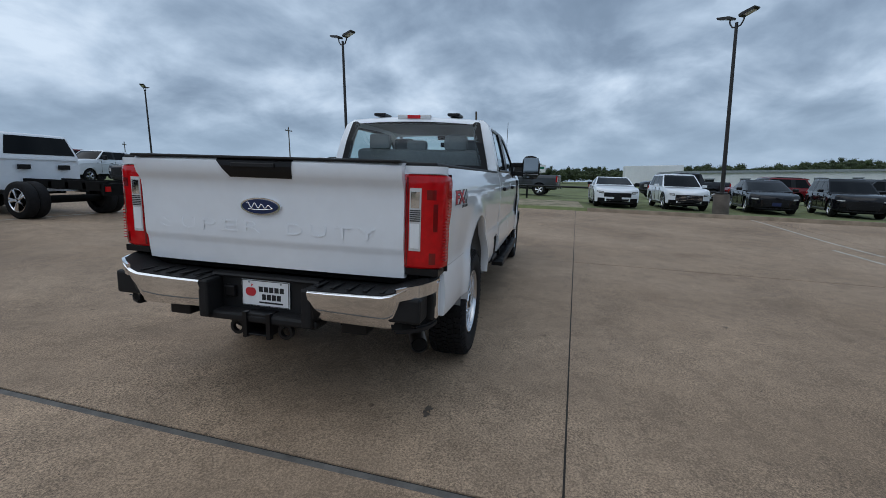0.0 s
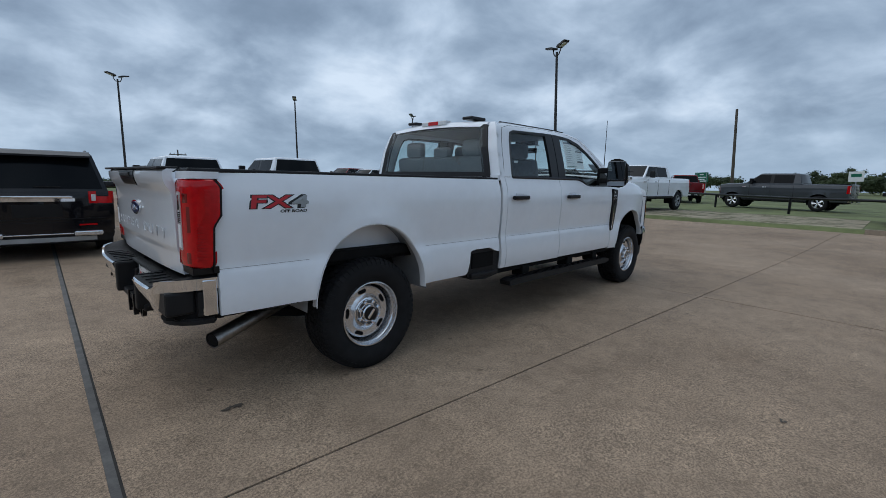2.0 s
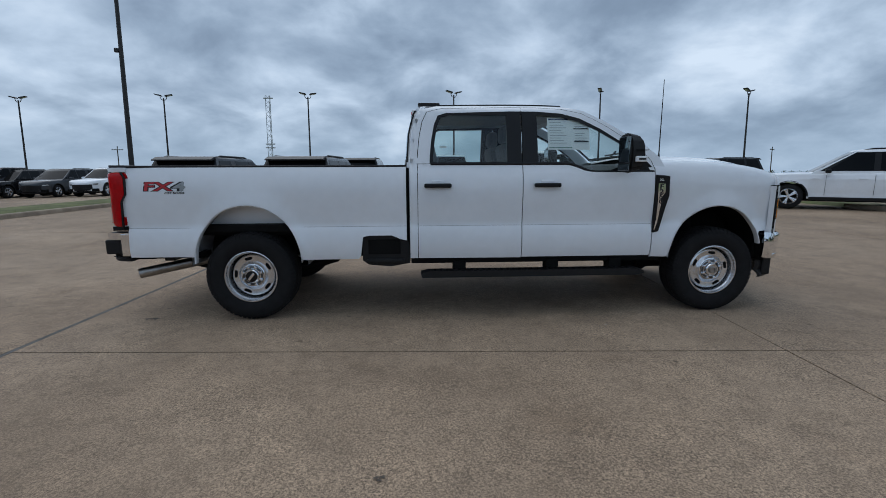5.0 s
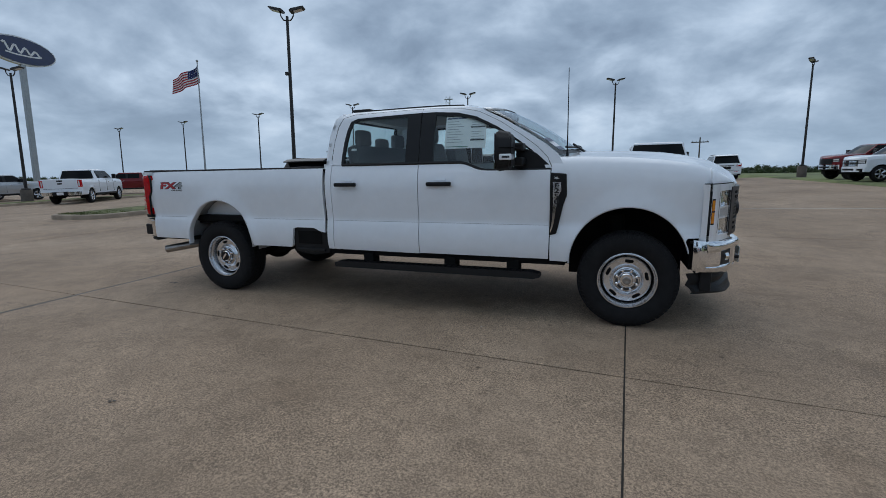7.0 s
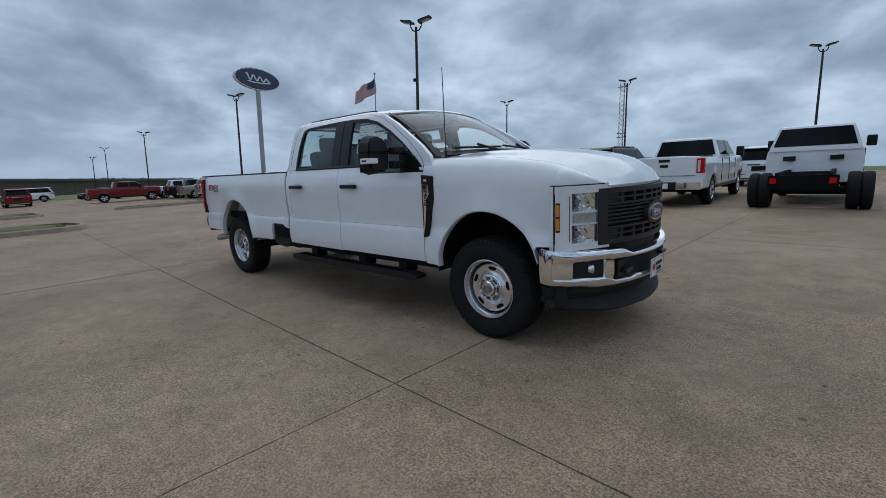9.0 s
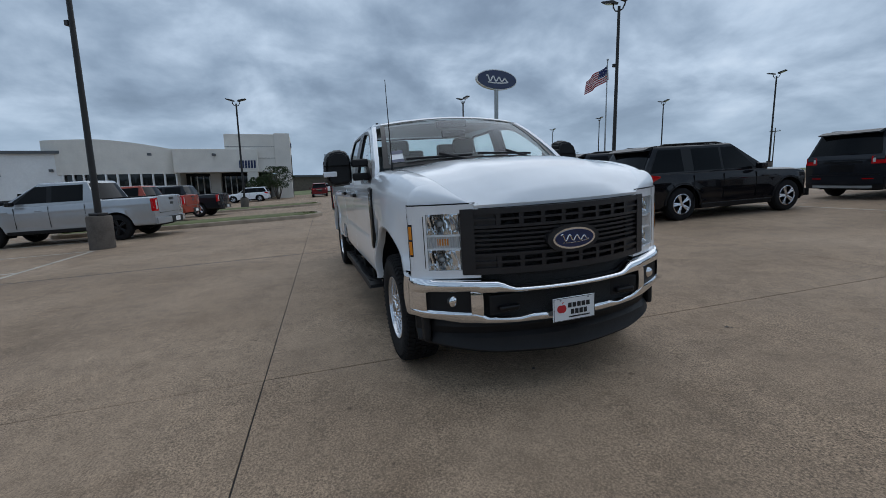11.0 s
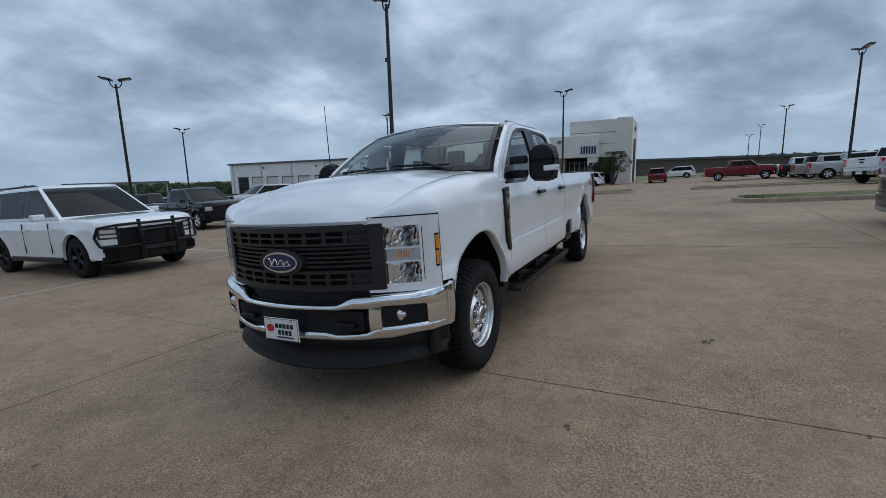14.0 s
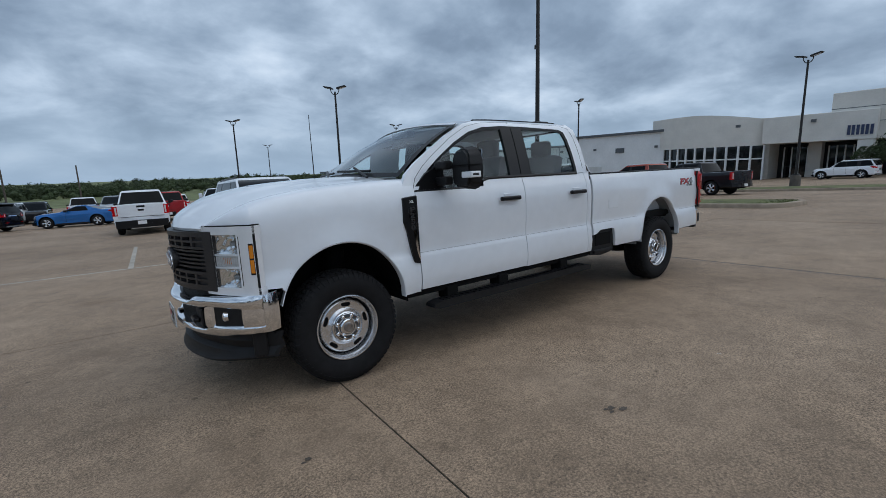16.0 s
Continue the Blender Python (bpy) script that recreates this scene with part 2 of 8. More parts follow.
def concrete_material():
    m = bpy.data.materials.new("lot_concrete")
    m.use_nodes = True
    n, l = m.node_tree.nodes, m.node_tree.links
    p = n["Principled BSDF"]
    tc = n.new("ShaderNodeTexCoord")

    def noise_tex(scale, detail=5, rough=0.55):
        a = n.new("ShaderNodeTexNoise")
        a.inputs["Scale"].default_value, a.inputs["Detail"].default_value, a.inputs["Roughness"].default_value = scale, detail, rough
        l.new(tc.outputs["Object"], a.inputs["Vector"])
        return a.outputs["Fac"]

    def mix(fac, a, b, kind="MIX"):
        x = n.new("ShaderNodeMix"); x.data_type = "RGBA"; x.blend_type = kind
        for s, v in ((0, fac), (6, a), (7, b)):
            if isinstance(v, (float, int)):
                x.inputs[s].default_value = v
            elif isinstance(v, tuple):
                x.inputs[s].default_value = (*v, 1)
            else:
                l.new(v, x.inputs[s])
        return x.outputs[2]

    def ramp(v, stops):
        r = ramp_set(n.new("ShaderNodeValToRGB"), stops)
        l.new(v, r.inputs[0])
        return r.outputs[0]

    base = ramp(noise_tex(0.35, 6), [(0.30, (0.208, 0.147, 0.098)), (0.50, (0.287, 0.208, 0.143)), (0.72, (0.347, 0.257, 0.181))])
    mottled = ramp(noise_tex(2.6, 8, 0.65), [(0.36, (0.85, 0.845, 0.84)), (0.5, (1, 1, 1)), (0.66, (1.11, 1.105, 1.10))])
    col = mix(1.0, base, mottled, "MULTIPLY")
    grit = ramp(noise_tex(80, 5, 0.85), [(0.36, (0.22, 0.21, 0.20)), (0.49, (0.98, 0.98, 0.98)), (0.63, (2.1, 2.06, 2.0))])
    wash = n.new("ShaderNodeMapRange"); wash.inputs["From Min"].default_value, wash.inputs["From Max"].default_value = 0.36, 0.62
    wash.inputs["To Min"].default_value, wash.inputs["To Max"].default_value = 0.45, 1.0
    l.new(noise_tex(0.8, 5, 0.6), wash.inputs["Value"])
    col = mix(wash.outputs[0], col, grit, "MULTIPLY")
    worn = ramp(noise_tex(9, 6, 0.7), [(0.38, (0.88, 0.87, 0.86)), (0.5, (1, 1, 1)), (0.64, (1.10, 1.09, 1.08))])
    col = mix(0.9, col, worn, "MULTIPLY")
    spots = n.new("ShaderNodeTexVoronoi"); spots.inputs["Scale"].default_value = 2.1; spots.inputs["Randomness"].default_value = 1.0
    l.new(tc.outputs["Object"], spots.inputs["Vector"])
    dots = ramp(spots.outputs["Distance"], [(0.030, (0.35, 0.33, 0.31)), (0.055, (1, 1, 1))])
    col = mix(0.7, col, dots, "MULTIPLY")
    stain = ramp(noise_tex(0.9, 3), [(0.60, (1, 1, 1)), (0.75, (0.82, 0.79, 0.76))])
    col = mix(1.0, col, stain, "MULTIPLY")
    l.new(col, p.inputs["Base Color"])
    rr = n.new("ShaderNodeMapRange"); rr.inputs["To Min"].default_value, rr.inputs["To Max"].default_value = 0.62, 0.9
    l.new(noise_tex(1.4, 4), rr.inputs["Value"]); l.new(rr.outputs[0], p.inputs["Roughness"])
    k = n.new("ShaderNodeBump"); k.inputs["Strength"].default_value = 0.35; k.inputs["Distance"].default_value = 0.004
    l.new(noise_tex(140, 3, 0.7), k.inputs["Height"]); l.new(k.outputs[0], p.inputs["Normal"])
    p.inputs["Specular IOR Level"].default_value = 0.3
    return m


CONCRETE = concrete_material()
JOINT = material("joint_sealant", (0.026, 0.023, 0.020), rough=0.8, vary=0.6, scale=1.7)
WIDEJOINT = material("grey_joint_sealant", (0.115, 0.107, 0.098), rough=0.75, vary=0.35, scale=9)
FIELD = material("field_grass", (0.135, 0.155, 0.060), rough=0.95, vary=0.55, scale=0.35, detail=12, bump=0.5, bump_scale=12)
SAND = material("bare_sandy_earth", (0.24, 0.20, 0.13), rough=0.95, vary=0.4, scale=0.8, bump=0.4, bump_scale=20)


def verge_material():
    """Worn verge: sandy streaks through thin grass."""
    m = material("sandy_verge", (0.24, 0.20, 0.13), rough=0.95, bump=0.5, bump_scale=18)
    n, l = m.node_tree.nodes, m.node_tree.links
    tc = n.new("ShaderNodeTexCoord")
    st = n.new("ShaderNodeMapping"); st.inputs["Scale"].default_value = (1.5, 0.9, 1.0)
    l.new(tc.outputs["Object"], st.inputs[0])
    a = n.new("ShaderNodeTexNoise"); a.inputs["Scale"].default_value = 1.3; a.inputs["Detail"].default_value = 10; a.inputs["Roughness"].default_value = 0.72
    l.new(st.outputs[0], a.inputs["Vector"])
    r = ramp_set(n.new("ShaderNodeValToRGB"), [(0.36, (0.075, 0.09, 0.03)), (0.45, (0.13, 0.12, 0.06)), (0.49, (0.27, 0.225, 0.15)), (0.62, (0.36, 0.31, 0.22))])
    l.new(a.outputs["Fac"], r.inputs[0]); l.new(r.outputs[0], n["Principled BSDF"].inputs["Base Color"])
    return m


VERGE = verge_material()


# ---- mesh helpers ----
def part(name, bm, mat, parent=None, label="", smooth=None, m=None):
    """Links a bmesh as one mesh object, under a thing or a part of it."""
    me = bpy.data.meshes.new(name)
    bmesh.ops.recalc_face_normals(bm, faces=bm.faces)
    bm.to_mesh(me)
    bm.free()
    me.materials.append(mat)
    if smooth is not None:
        me.shade_smooth()
        me.set_sharp_from_angle(angle=radians(smooth))
    ob = new(name, me)
    if parent is not None:
        ob.parent = parent
    if m is not None:
        ob.matrix_basis = m
    if label:
        ob["label"] = label
    return ob


def empty(name, m, label, category, group="", kind=""):
    ob = new(name)
    ob.empty_display_size = 0.2
    ob.matrix_basis = m
    return tagged(ob, label, category, group, kind)


def box(bm, x0, x1, y0, y1, z0, z1, bevel=0.0, m=None):
    vs = [bm.verts.new((x, y, z)) for x in (x0, x1) for y in (y0, y1) for z in (z0, z1)]
    fs = [bm.faces.new([vs[i] for i in q]) for q in ((0, 1, 3, 2), (4, 6, 7, 5), (0, 4, 5, 1), (2, 3, 7, 6), (0, 2, 6, 4), (1, 5, 7, 3))]
    if bevel:
        es = list({e for f in fs for e in f.edges})
        r = bmesh.ops.bevel(bm, geom=es, offset=bevel, segments=2, affect="EDGES", profile=0.5)
        vs = list({v for f in r["faces"] for v in f.verts} | {v for v in vs if v.is_valid})
    if m is not None:
        bmesh.ops.transform(bm, matrix=m, verts=[v for v in vs if v.is_valid])
    return bm


def boxes(*rows, bevel=0.0):
    bm = bmesh.new()
    for r in rows:
        box(bm, *r, bevel=bevel)
    return bm


def sheet(grid, thick=None, closed=False):
    """A surface through a grid of points; thick gives a second skin, offset by that vector, and closes the rim."""
    bm = bmesh.new()
    a = [[bm.verts.new(p) for p in row] for row in grid]
    R, C = len(a), len(a[0])
    for i in range(R - 1):
        for j in range(C - 1 + (1 if closed else 0)):
            k = (j + 1) % C
            q = [a[i][j], a[i + 1][j], a[i + 1][k], a[i][k]]
            bm.faces.new(q)
    if thick is not None:
        off = thick if callable(thick) else (lambda p: Vector(thick))
        b = [[bm.verts.new(Vector(p) + off(Vector(p))) for p in row] for row in grid]
        for i in range(R - 1):
            for j in range(C - 1 + (1 if closed else 0)):
                k = (j + 1) % C
                bm.faces.new([b[i][j], b[i][k], b[i + 1][k], b[i + 1][j]])
        rim = []
        if not closed:
            rim += [(a[i][0], a[i + 1][0], b[i + 1][0], b[i][0]) for i in range(R - 1)]
            rim += [(a[i][-1], b[i][-1], b[i + 1][-1], a[i + 1][-1]) for i in range(R - 1)]
        for i in (0, -1):
            for j in range(C - 1 + (1 if closed else 0)):
                k = (j + 1) % C
                rim.append((a[i][j], a[i][k], b[i][k], b[i][j]))
        for q in rim:
            bm.faces.new(q)
    return bm


def lathe(profile, n=32, axis="y"):
    """A ring turned round the y axis from (radius, y) rows."""
    grid = []
    for r, y in profile:
        grid.append([(r * math.cos(2 * math.pi * k / n), y, r * math.sin(2 * math.pi * k / n)) for k in range(n)])
    return sheet(grid, closed=True)


def tube(bm, a, b, r0, r1=None, n=10, caps=True):
    a, b = Vector(a), Vector(b)
    r1 = r0 if r1 is None else r1
    d = (b - a).normalized()
    u = d.orthogonal().normalized()
    w = d.cross(u)
    ra = [bm.verts.new(a + r0 * (math.cos(t) * u + math.sin(t) * w)) for t in [2 * math.pi * k / n for k in range(n)]]
    rb = [bm.verts.new(b + r1 * (math.cos(t) * u + math.sin(t) * w)) for t in [2 * math.pi * k / n for k in range(n)]]
    for k in range(n):
        bm.faces.new([ra[k], ra[(k + 1) % n], rb[(k + 1) % n], rb[k]])
    if caps:
        bm.faces.new(ra[::-1]); bm.faces.new(rb)
    return bm


def prism(poly, axis, lo, hi):
    """A polygon of (u, v) points drawn out along one axis."""
    def place(u, v, w):
        return {"x": (w, u, v), "y": (u, w, v), "z": (u, v, w)}[axis]
    bm = bmesh.new()
    a = [bm.verts.new(place(u, v, lo)) for u, v in poly]
    b = [bm.verts.new(place(u, v, hi)) for u, v in poly]
    bm.faces.new(a); bm.faces.new(b[::-1])
    for i in range(len(a)):
        j = (i + 1) % len(a)
        bm.faces.new([a[i], b[i], b[j], a[j]])
    return bm


def merge(*bms):
    out = bmesh.new()
    for b in bms:
        me = bpy.data.meshes.new("tmp")
        b.to_mesh(me); b.free()
        out.from_mesh(me)
        bpy.data.meshes.remove(me)
    return out


def lerp(tab, x):
    """A value read off a table of (x, value) rows."""
    if x <= tab[0][0]:
        return tab[0][1]
    for (a, p), (b, q) in zip(tab, tab[1:]):
        if x <= b:
            return p + (q - p) * (x - a) / (b - a)
    return tab[-1][1]


def smooth_lerp(tab, x):
    if x <= tab[0][0]:
        return tab[0][1]
    for (a, p), (b, q) in zip(tab, tab[1:]):
        if x <= b:
            t = (x - a) / (b - a)
            return p + (q - p) * t * t * (3 - 2 * t)
    return tab[-1][1]


def span(a, b, n):
    return [a + (b - a) * i / (n - 1) for i in range(n)]


def lettering(text, size, depth, bold=0.0):
    """Words as a mesh in the built-in font, flat on x and y."""
    cu = bpy.data.curves.new("lettering", "FONT")
    cu.body, cu.size, cu.extrude, cu.offset, cu.resolution_u = text, size, depth, bold, 3
    ob = bpy.data.objects.new("lettering", cu)
    me = bpy.data.meshes.new_from_object(ob)
    bm = bmesh.new()
    bm.from_mesh(me)
    bpy.data.objects.remove(ob); bpy.data.curves.remove(cu); bpy.data.meshes.remove(me)
    return bm

import numpy as np
# ---- ground ----
def ground_sheet():
    xs = sorted(set([-1500, -900, -500, -300, -200, -140, -100] + list(range(-80, 14, 6)) + [-62, -12, 8.5, 9.0, 10.8, 12.5, 14.2, 16.26, 16.42, 17.2] + list(range(18, 90, 6)) + [100, 140, 200, 300, 500, 900, 1500]))
    ys = sorted(set([-1500, -900, -500, -300, -200, -140, -110] + list(range(-96, 96, 6)) + [-5, 2, -22.5, -15, -11.5, -8.5, -4] + [110, 140, 200, 300, 500, 900, 1500]))
    grid = []
    for x in xs:
        row = []
        for y in ys:
            lift = -0.08 if x < 16.3 else 0.10
            p = at(x, y, lift)
            if max(abs(x), abs(y)) > 120:
                p.z = min(p.z, 3.0) - 0.004 * max(0, max(abs(x), abs(y)) - 120)
                p.z = max(p.z, -9.0)
            row.append(p)
        grid.append(row)
    ob = part("ground", sheet(grid), FIELD, smooth=60)
    return tagged(ob, "rough grass field with worn patches reaching the horizon", "ground", kind="structure")


ground_sheet()
pavement = empty("pavement", Matrix(), "tan weathered concrete lot paved in large slabs with dark sealed joints", "pavement", kind="structure")
PITCH_X, PITCH_Y, JOINT_X, JOINT_Y, SKEW, LEAN = 6.065, 6.95, -1.615, -1.685, -0.047, 0.037


def on_grid(u, v):
    """Slab grid to lot: u counts slabs ahead, v to the left, from the crossing behind the truck."""
    return JOINT_X + u * PITCH_X + LEAN * v * PITCH_Y, JOINT_Y + v * PITCH_Y + SKEW * u * PITCH_X


def joint_strip(name, u0, v0, u1, v1, width, mat, depth):
    grid = []
    n = max(2, int(3 * max(abs(u1 - u0), abs(v1 - v0))) + 1)
    for t in span(0, 1, n):
        x, y = on_grid(u0 + (u1 - u0) * t, v0 + (v1 - v0) * t)
        dx, dy = (0, width / 2) if abs(u1 - u0) > abs(v1 - v0) else (width / 2, 0)
        grid.append([at(x - dx, y - dy, depth), at(x + dx, y + dy, depth)])
    return part(name, sheet(grid, thick=(0, 0, -0.02)), mat, pavement)


for v in range(-12, 7):
    joint_strip("joint_filler", -11, v, 2.94, v, 0.046, JOINT, -0.006)
for u in range(-11, 3):
    joint_strip("joint_filler", u, -12, u, 6, 0.046, JOINT, -0.007)
joint_strip("sealant_band", -0.0265 / PITCH_X, -12, -0.0265 / PITCH_X, 6, 0.041, WIDEJOINT, -0.002)

# ---- distance ----
def clump_mesh(rows, name, mat, seed):
    """Leaf clumps in one mesh: a ragged core and a coat of loose leaf faces; rows of x, y, z, radius."""
    rng = np.random.default_rng(seed)
    ico = bmesh.new()
    bmesh.ops.create_icosphere(ico, subdivisions=1, radius=1)
    core = np.array([v.co[:] for v in ico.verts])
    fs = np.array([[v.index for v in f.verts] for f in ico.faces])
    ico.free()
    rows = np.array(rows)
    n, m = len(rows), 110
    c, r = rows[:, None, :3], rows[:, None, 3:4]
    k = rng.uniform(0.55, 0.95, (n, len(core), 1))
    V = [(c + core[None] * r * k * np.array([1, 1, 0.85])).reshape(-1, 3)]
    F = [(fs[None] + np.arange(n)[:, None, None] * len(core)).reshape(-1, 3)]
    d = rng.normal(size=(n, m, 3)); d /= np.linalg.norm(d, axis=2, keepdims=True)
    p = c + d * r * rng.uniform(0.6, 1.15, (n, m, 1)) * np.array([1, 1, 0.9])
    tri = p[:, :, None, :] + rng.normal(size=(n, m, 3, 3)) * r[:, :, None, :] * 0.13
    o = len(V[0])
    V.append(tri.reshape(-1, 3))
    F.append((np.arange(n * m * 3) + o).reshape(-1, 3))
    me = bpy.data.meshes.new(name)
    me.from_pydata(np.concatenate(V).tolist(), [], np.concatenate(F).tolist())
    me.materials.append(mat)
    return new(name, me)


def woods(a0, a1, near, far, n, h0, h1, seed, base=0.0, size=0.72):
    rng = random.Random(seed)
    rows = []
    for _ in range(n):
        a, d = radians(rng.uniform(a0, a1)), rng.uniform(near, far)
        x, y = d * math.cos(a), d * math.sin(a)
        h = rng.uniform(h0, h1) * (0.75 + 0.5 * noise.noise((a * 9, d * 0.02, seed)))
        z = base
        r = rng.uniform(1.6, 3.4) * d / 170 * size
        rows += [(x, y, z + h * 0.35, r * 1.15), (x + rng.uniform(-2, 2), y + rng.uniform(-2, 2), z + h * 0.8 - r * 0.5, r * 0.85), (x + rng.uniform(-3, 3), y + rng.uniform(-3, 3), z + h * 0.6, r * 0.8)]
    return rows


tagged(clump_mesh(woods(-62, 12, 120, 200, 900, 3, 6.2, 5, 1.0, 0.48), "far_woods", LEAF, 3), "dark green belt of mixed trees beyond the fields", "woods", kind="stuff")
tagged(clump_mesh(woods(-150, -62, 130, 260, 1000, 3, 5.5, 8, -3.5, 0.52), "valley_woods", LEAF, 4), "dark green low woods in the valley below the lot", "woods", kind="stuff")
tagged(clump_mesh(woods(150, 178, 180, 240, 70, 1.2, 3.2, 9, 3.0, 0.35), "roadside_trees", LEAF, 6), "dark green trees far along the road", "woods", kind="stuff")


tagged(clump_mesh(woods(12, 84, 150, 230, 300, 2.2, 4.2, 11, 4.0, 0.6), "north_hedgerow", LEAF, 7), "dark green hedgerow and low trees beyond the pasture", "woods", kind="stuff")


# ---- poles ----
def lamp_pole(x, y, height=8.0, arm_yaw=0.0, arms=2, pedestal=True, box_at=None, label=""):
    """Square bronze pole on a concrete pedestal, with shoebox floodlights on curved arms."""
    t = empty("lot_light_pole", upright(x, y, arm_yaw), label or "dark bronze parking lot light pole with two flood heads", "light pole", "lot light poles")
    if pedestal:
        bm = lathe([(0.0, 0.9), (0.27, 0.9), (0.30, 0.86), (0.30, -0.1)], 20)
        bmesh.ops.rotate(bm, verts=bm.verts, cent=(0, 0, 0), matrix=Matrix.Rotation(radians(90), 3, "X"))
        part("pedestal", bm, PEDESTAL, t, "stained round concrete pedestal", 40)
        part("base_plate", boxes((-0.16, 0.16, -0.16, 0.16, 0.9, 0.98), bevel=0.02), POLE, t)
    z0 = 0.9 if pedestal else -0.1
    bm = bmesh.new()
    tube(bm, (0, 0, z0), (0, 0, height), 0.085, 0.058, 12)
    part("shaft", bm, POLE, t, smooth=40)
    if box_at:
        part("junction_box", boxes((-0.19, -0.07, -0.06, 0.06, box_at, box_at + 0.13), bevel=0.01), POLE, t)
    for s in ((-1, 1) if arms == 2 else (1,)):
        bm = bmesh.new()
        pts = [(0, 0, height - 0.18), (s * 0.16, 0, height - 0.14), (s * 0.26, 0, height + 0.02), (s * 0.28, 0, height + 0.2)]
        for a, b in zip(pts, pts[1:]):
            tube(bm, a, b, 0.028, n=8)
        part("arm", bm, POLE, t, smooth=50)
        bm = prism([(-0.10, 0.05), (0.44, 0.05), (0.52, 0.09), (0.50, 0.13), (0.0, 0.16), (-0.10, 0.13)], "y", -0.16, 0.16)
        head = part("lamp_head", bm, POLE, t, m=pose(s * 0.26, 0, height + 0.12, 0, 0, 0) @ pose(0, 0, 0, 0, -14 if s > 0 else 14, 0 if s > 0 else 180) if s > 0 else pose(s * 0.26, 0, height + 0.12, 0, 14, 0) @ pose(0, 0, 0, 0, 0, 180))
        part("diffuser", boxes((0.05, 0.42, -0.12, 0.12, 0.035, 0.052)), CLEARLENS, head, "pale lamp diffuser")
    return t


for x, y, h, yaw, bx in (
        (-6.5, -6.92, 7.6, 60, 5.75), (-8.6, 11.28, 7.75, 20, 5.4), (18.26, 8.8, 7.7, 70, None), (17.66, 35.42, 8.05, 60, None),
        (29.86, 33.37, 7.8, 30, None), (4.5, 35.31, 7.94, 20, None), (-21.88, 38.13, 8.2, 10, None), (-8.55, 36.88, 8.0, 10, None), (-34.89, 38.4, 8.25, 0, None),
        (-49.96, 40.97, 8.4, 0, None), (-60.16, 39.35, 7.9, 0, None), (-29.0, 11.89, 7.7, 20, None), (-6.99, -24.73, 7.75, -40, None),
        (-30.28, -22.98, 8.28, 60, None), (17.2, -8.3, 7.5, 40, None), (-4.55, -43, 8.1, -50, None), (-22.5, -43.0, 8.4, -20, None), (-16.6, -75, 8.6, -20, None), (-30.51, -5.99, 8.05, 80, None), (-63.05, 14.38, 8.05, 70, None), (-95.8, 16.45, 8.1, 70, None), (-100.8, 15.35, 6.7, 70, None)):
    lamp_pole(x, y, h, yaw, box_at=bx)


def wood_pole(x, y, h, cross=True, yaw=0):
    t = empty("utility_pole", upright(x, y, yaw), "weathered grey wooden utility pole with a crossarm", "utility pole", "utility poles")
    bm = bmesh.new()
    tube(bm, (0, 0, -0.5), (0, 0, h), 0.12, 0.085, 10)
    part("post", bm, WOODPOLE, t, smooth=40)
    if cross:
        part("crossarm", boxes((-1.1, 1.1, -0.06, 0.06, h - 0.75, h - 0.62)), WOODPOLE, t)
        for s in (-0.95, -0.4, 0.4, 0.95):
            bm = bmesh.new()
            tube(bm, (s, 0, h - 0.62), (s, 0, h - 0.45), 0.05, 0.03, 8)
            part("insulator", bm, GALV, t)


for x, y, h, c, yaw in ((36.7, 5.2, 6.9, False, 0), (84, 98, 8, True, 30), (16.4, 69.3, 5.3, True, 0), (16, -72, 6.6, False, 0), (9, -78, 6.2, False, 0), (-60, 90, 8, True, 0), (70, 45, 9, True, 0)):
    wood_pole(x, y, h, c, yaw)

# lattice radio mast
mast = empty("radio_mast", upright(-31, 95), "slender grey steel lattice radio mast", "radio mast")
bm = bmesh.new()
corners = [(0.5, -0.3), (-0.5, -0.3), (0, 0.58)]
for a in corners:
    tube(bm, (*a, 0), (*a, 19), 0.06, n=6)
part("leg_frame", bm, GALV, mast)
bm = bmesh.new()
for k in range(19):
    for a, b in zip(corners, corners[1:] + corners[:1]):
        tube(bm, (*a, k), (*b, k + 1), 0.035, n=5)
part("bracing", bm, GALV, mast)
bm = bmesh.new()
for z in (8, 8.8, 18.4):
    tube(bm, (-1.0, 0, z), (1.0, 0, z), 0.12, n=8)
part("antenna", bm, GALV, mast)

# flag pole with a plain-striped flag
flagpole = empty("flagpole", upright(-36.9, 32.2) @ Matrix.Scale(1.01, 4), "tall tapered aluminium flagpole with a waving flag", "flagpole")
bm = bmesh.new()
tube(bm, (0, 0, -0.3), (0, 0, 13.2), 0.11, 0.05, 14)
part("pole", bm, GALV, flagpole, smooth=40)
bm = bmesh.new()
bmesh.ops.create_uvsphere(bm, u_segments=12, v_segments=8, radius=0.13, matrix=Matrix.Translation((0, 0, 13.3)))
part("finial", bm, GALV, flagpole, smooth=60)
FLAGRED = material("flag_red", (0.42, 0.03, 0.045), rough=0.8, vary=0.1, scale=3)
FLAGWHITE = material("flag_white", (0.7, 0.7, 0.7), rough=0.8, vary=0.08, scale=3)
FLAGBLUE = material("flag_blue", (0.02, 0.03, 0.12), rough=0.8, vary=0.1, scale=3)


def flag_point(s, z, d=0.0):
    """s along the fly, z down from the hoist's top; the cloth sags and ripples."""
    sag = 0.52 * s + 0.1 * math.sin(1.6 * s)
    return Vector((-0.9 * s * 0.62, -0.45 * s + 0.22 * math.sin(2.6 * s + 0.6 * z) + d, 12.95 - z * (1 - 0.05 * s) - sag))


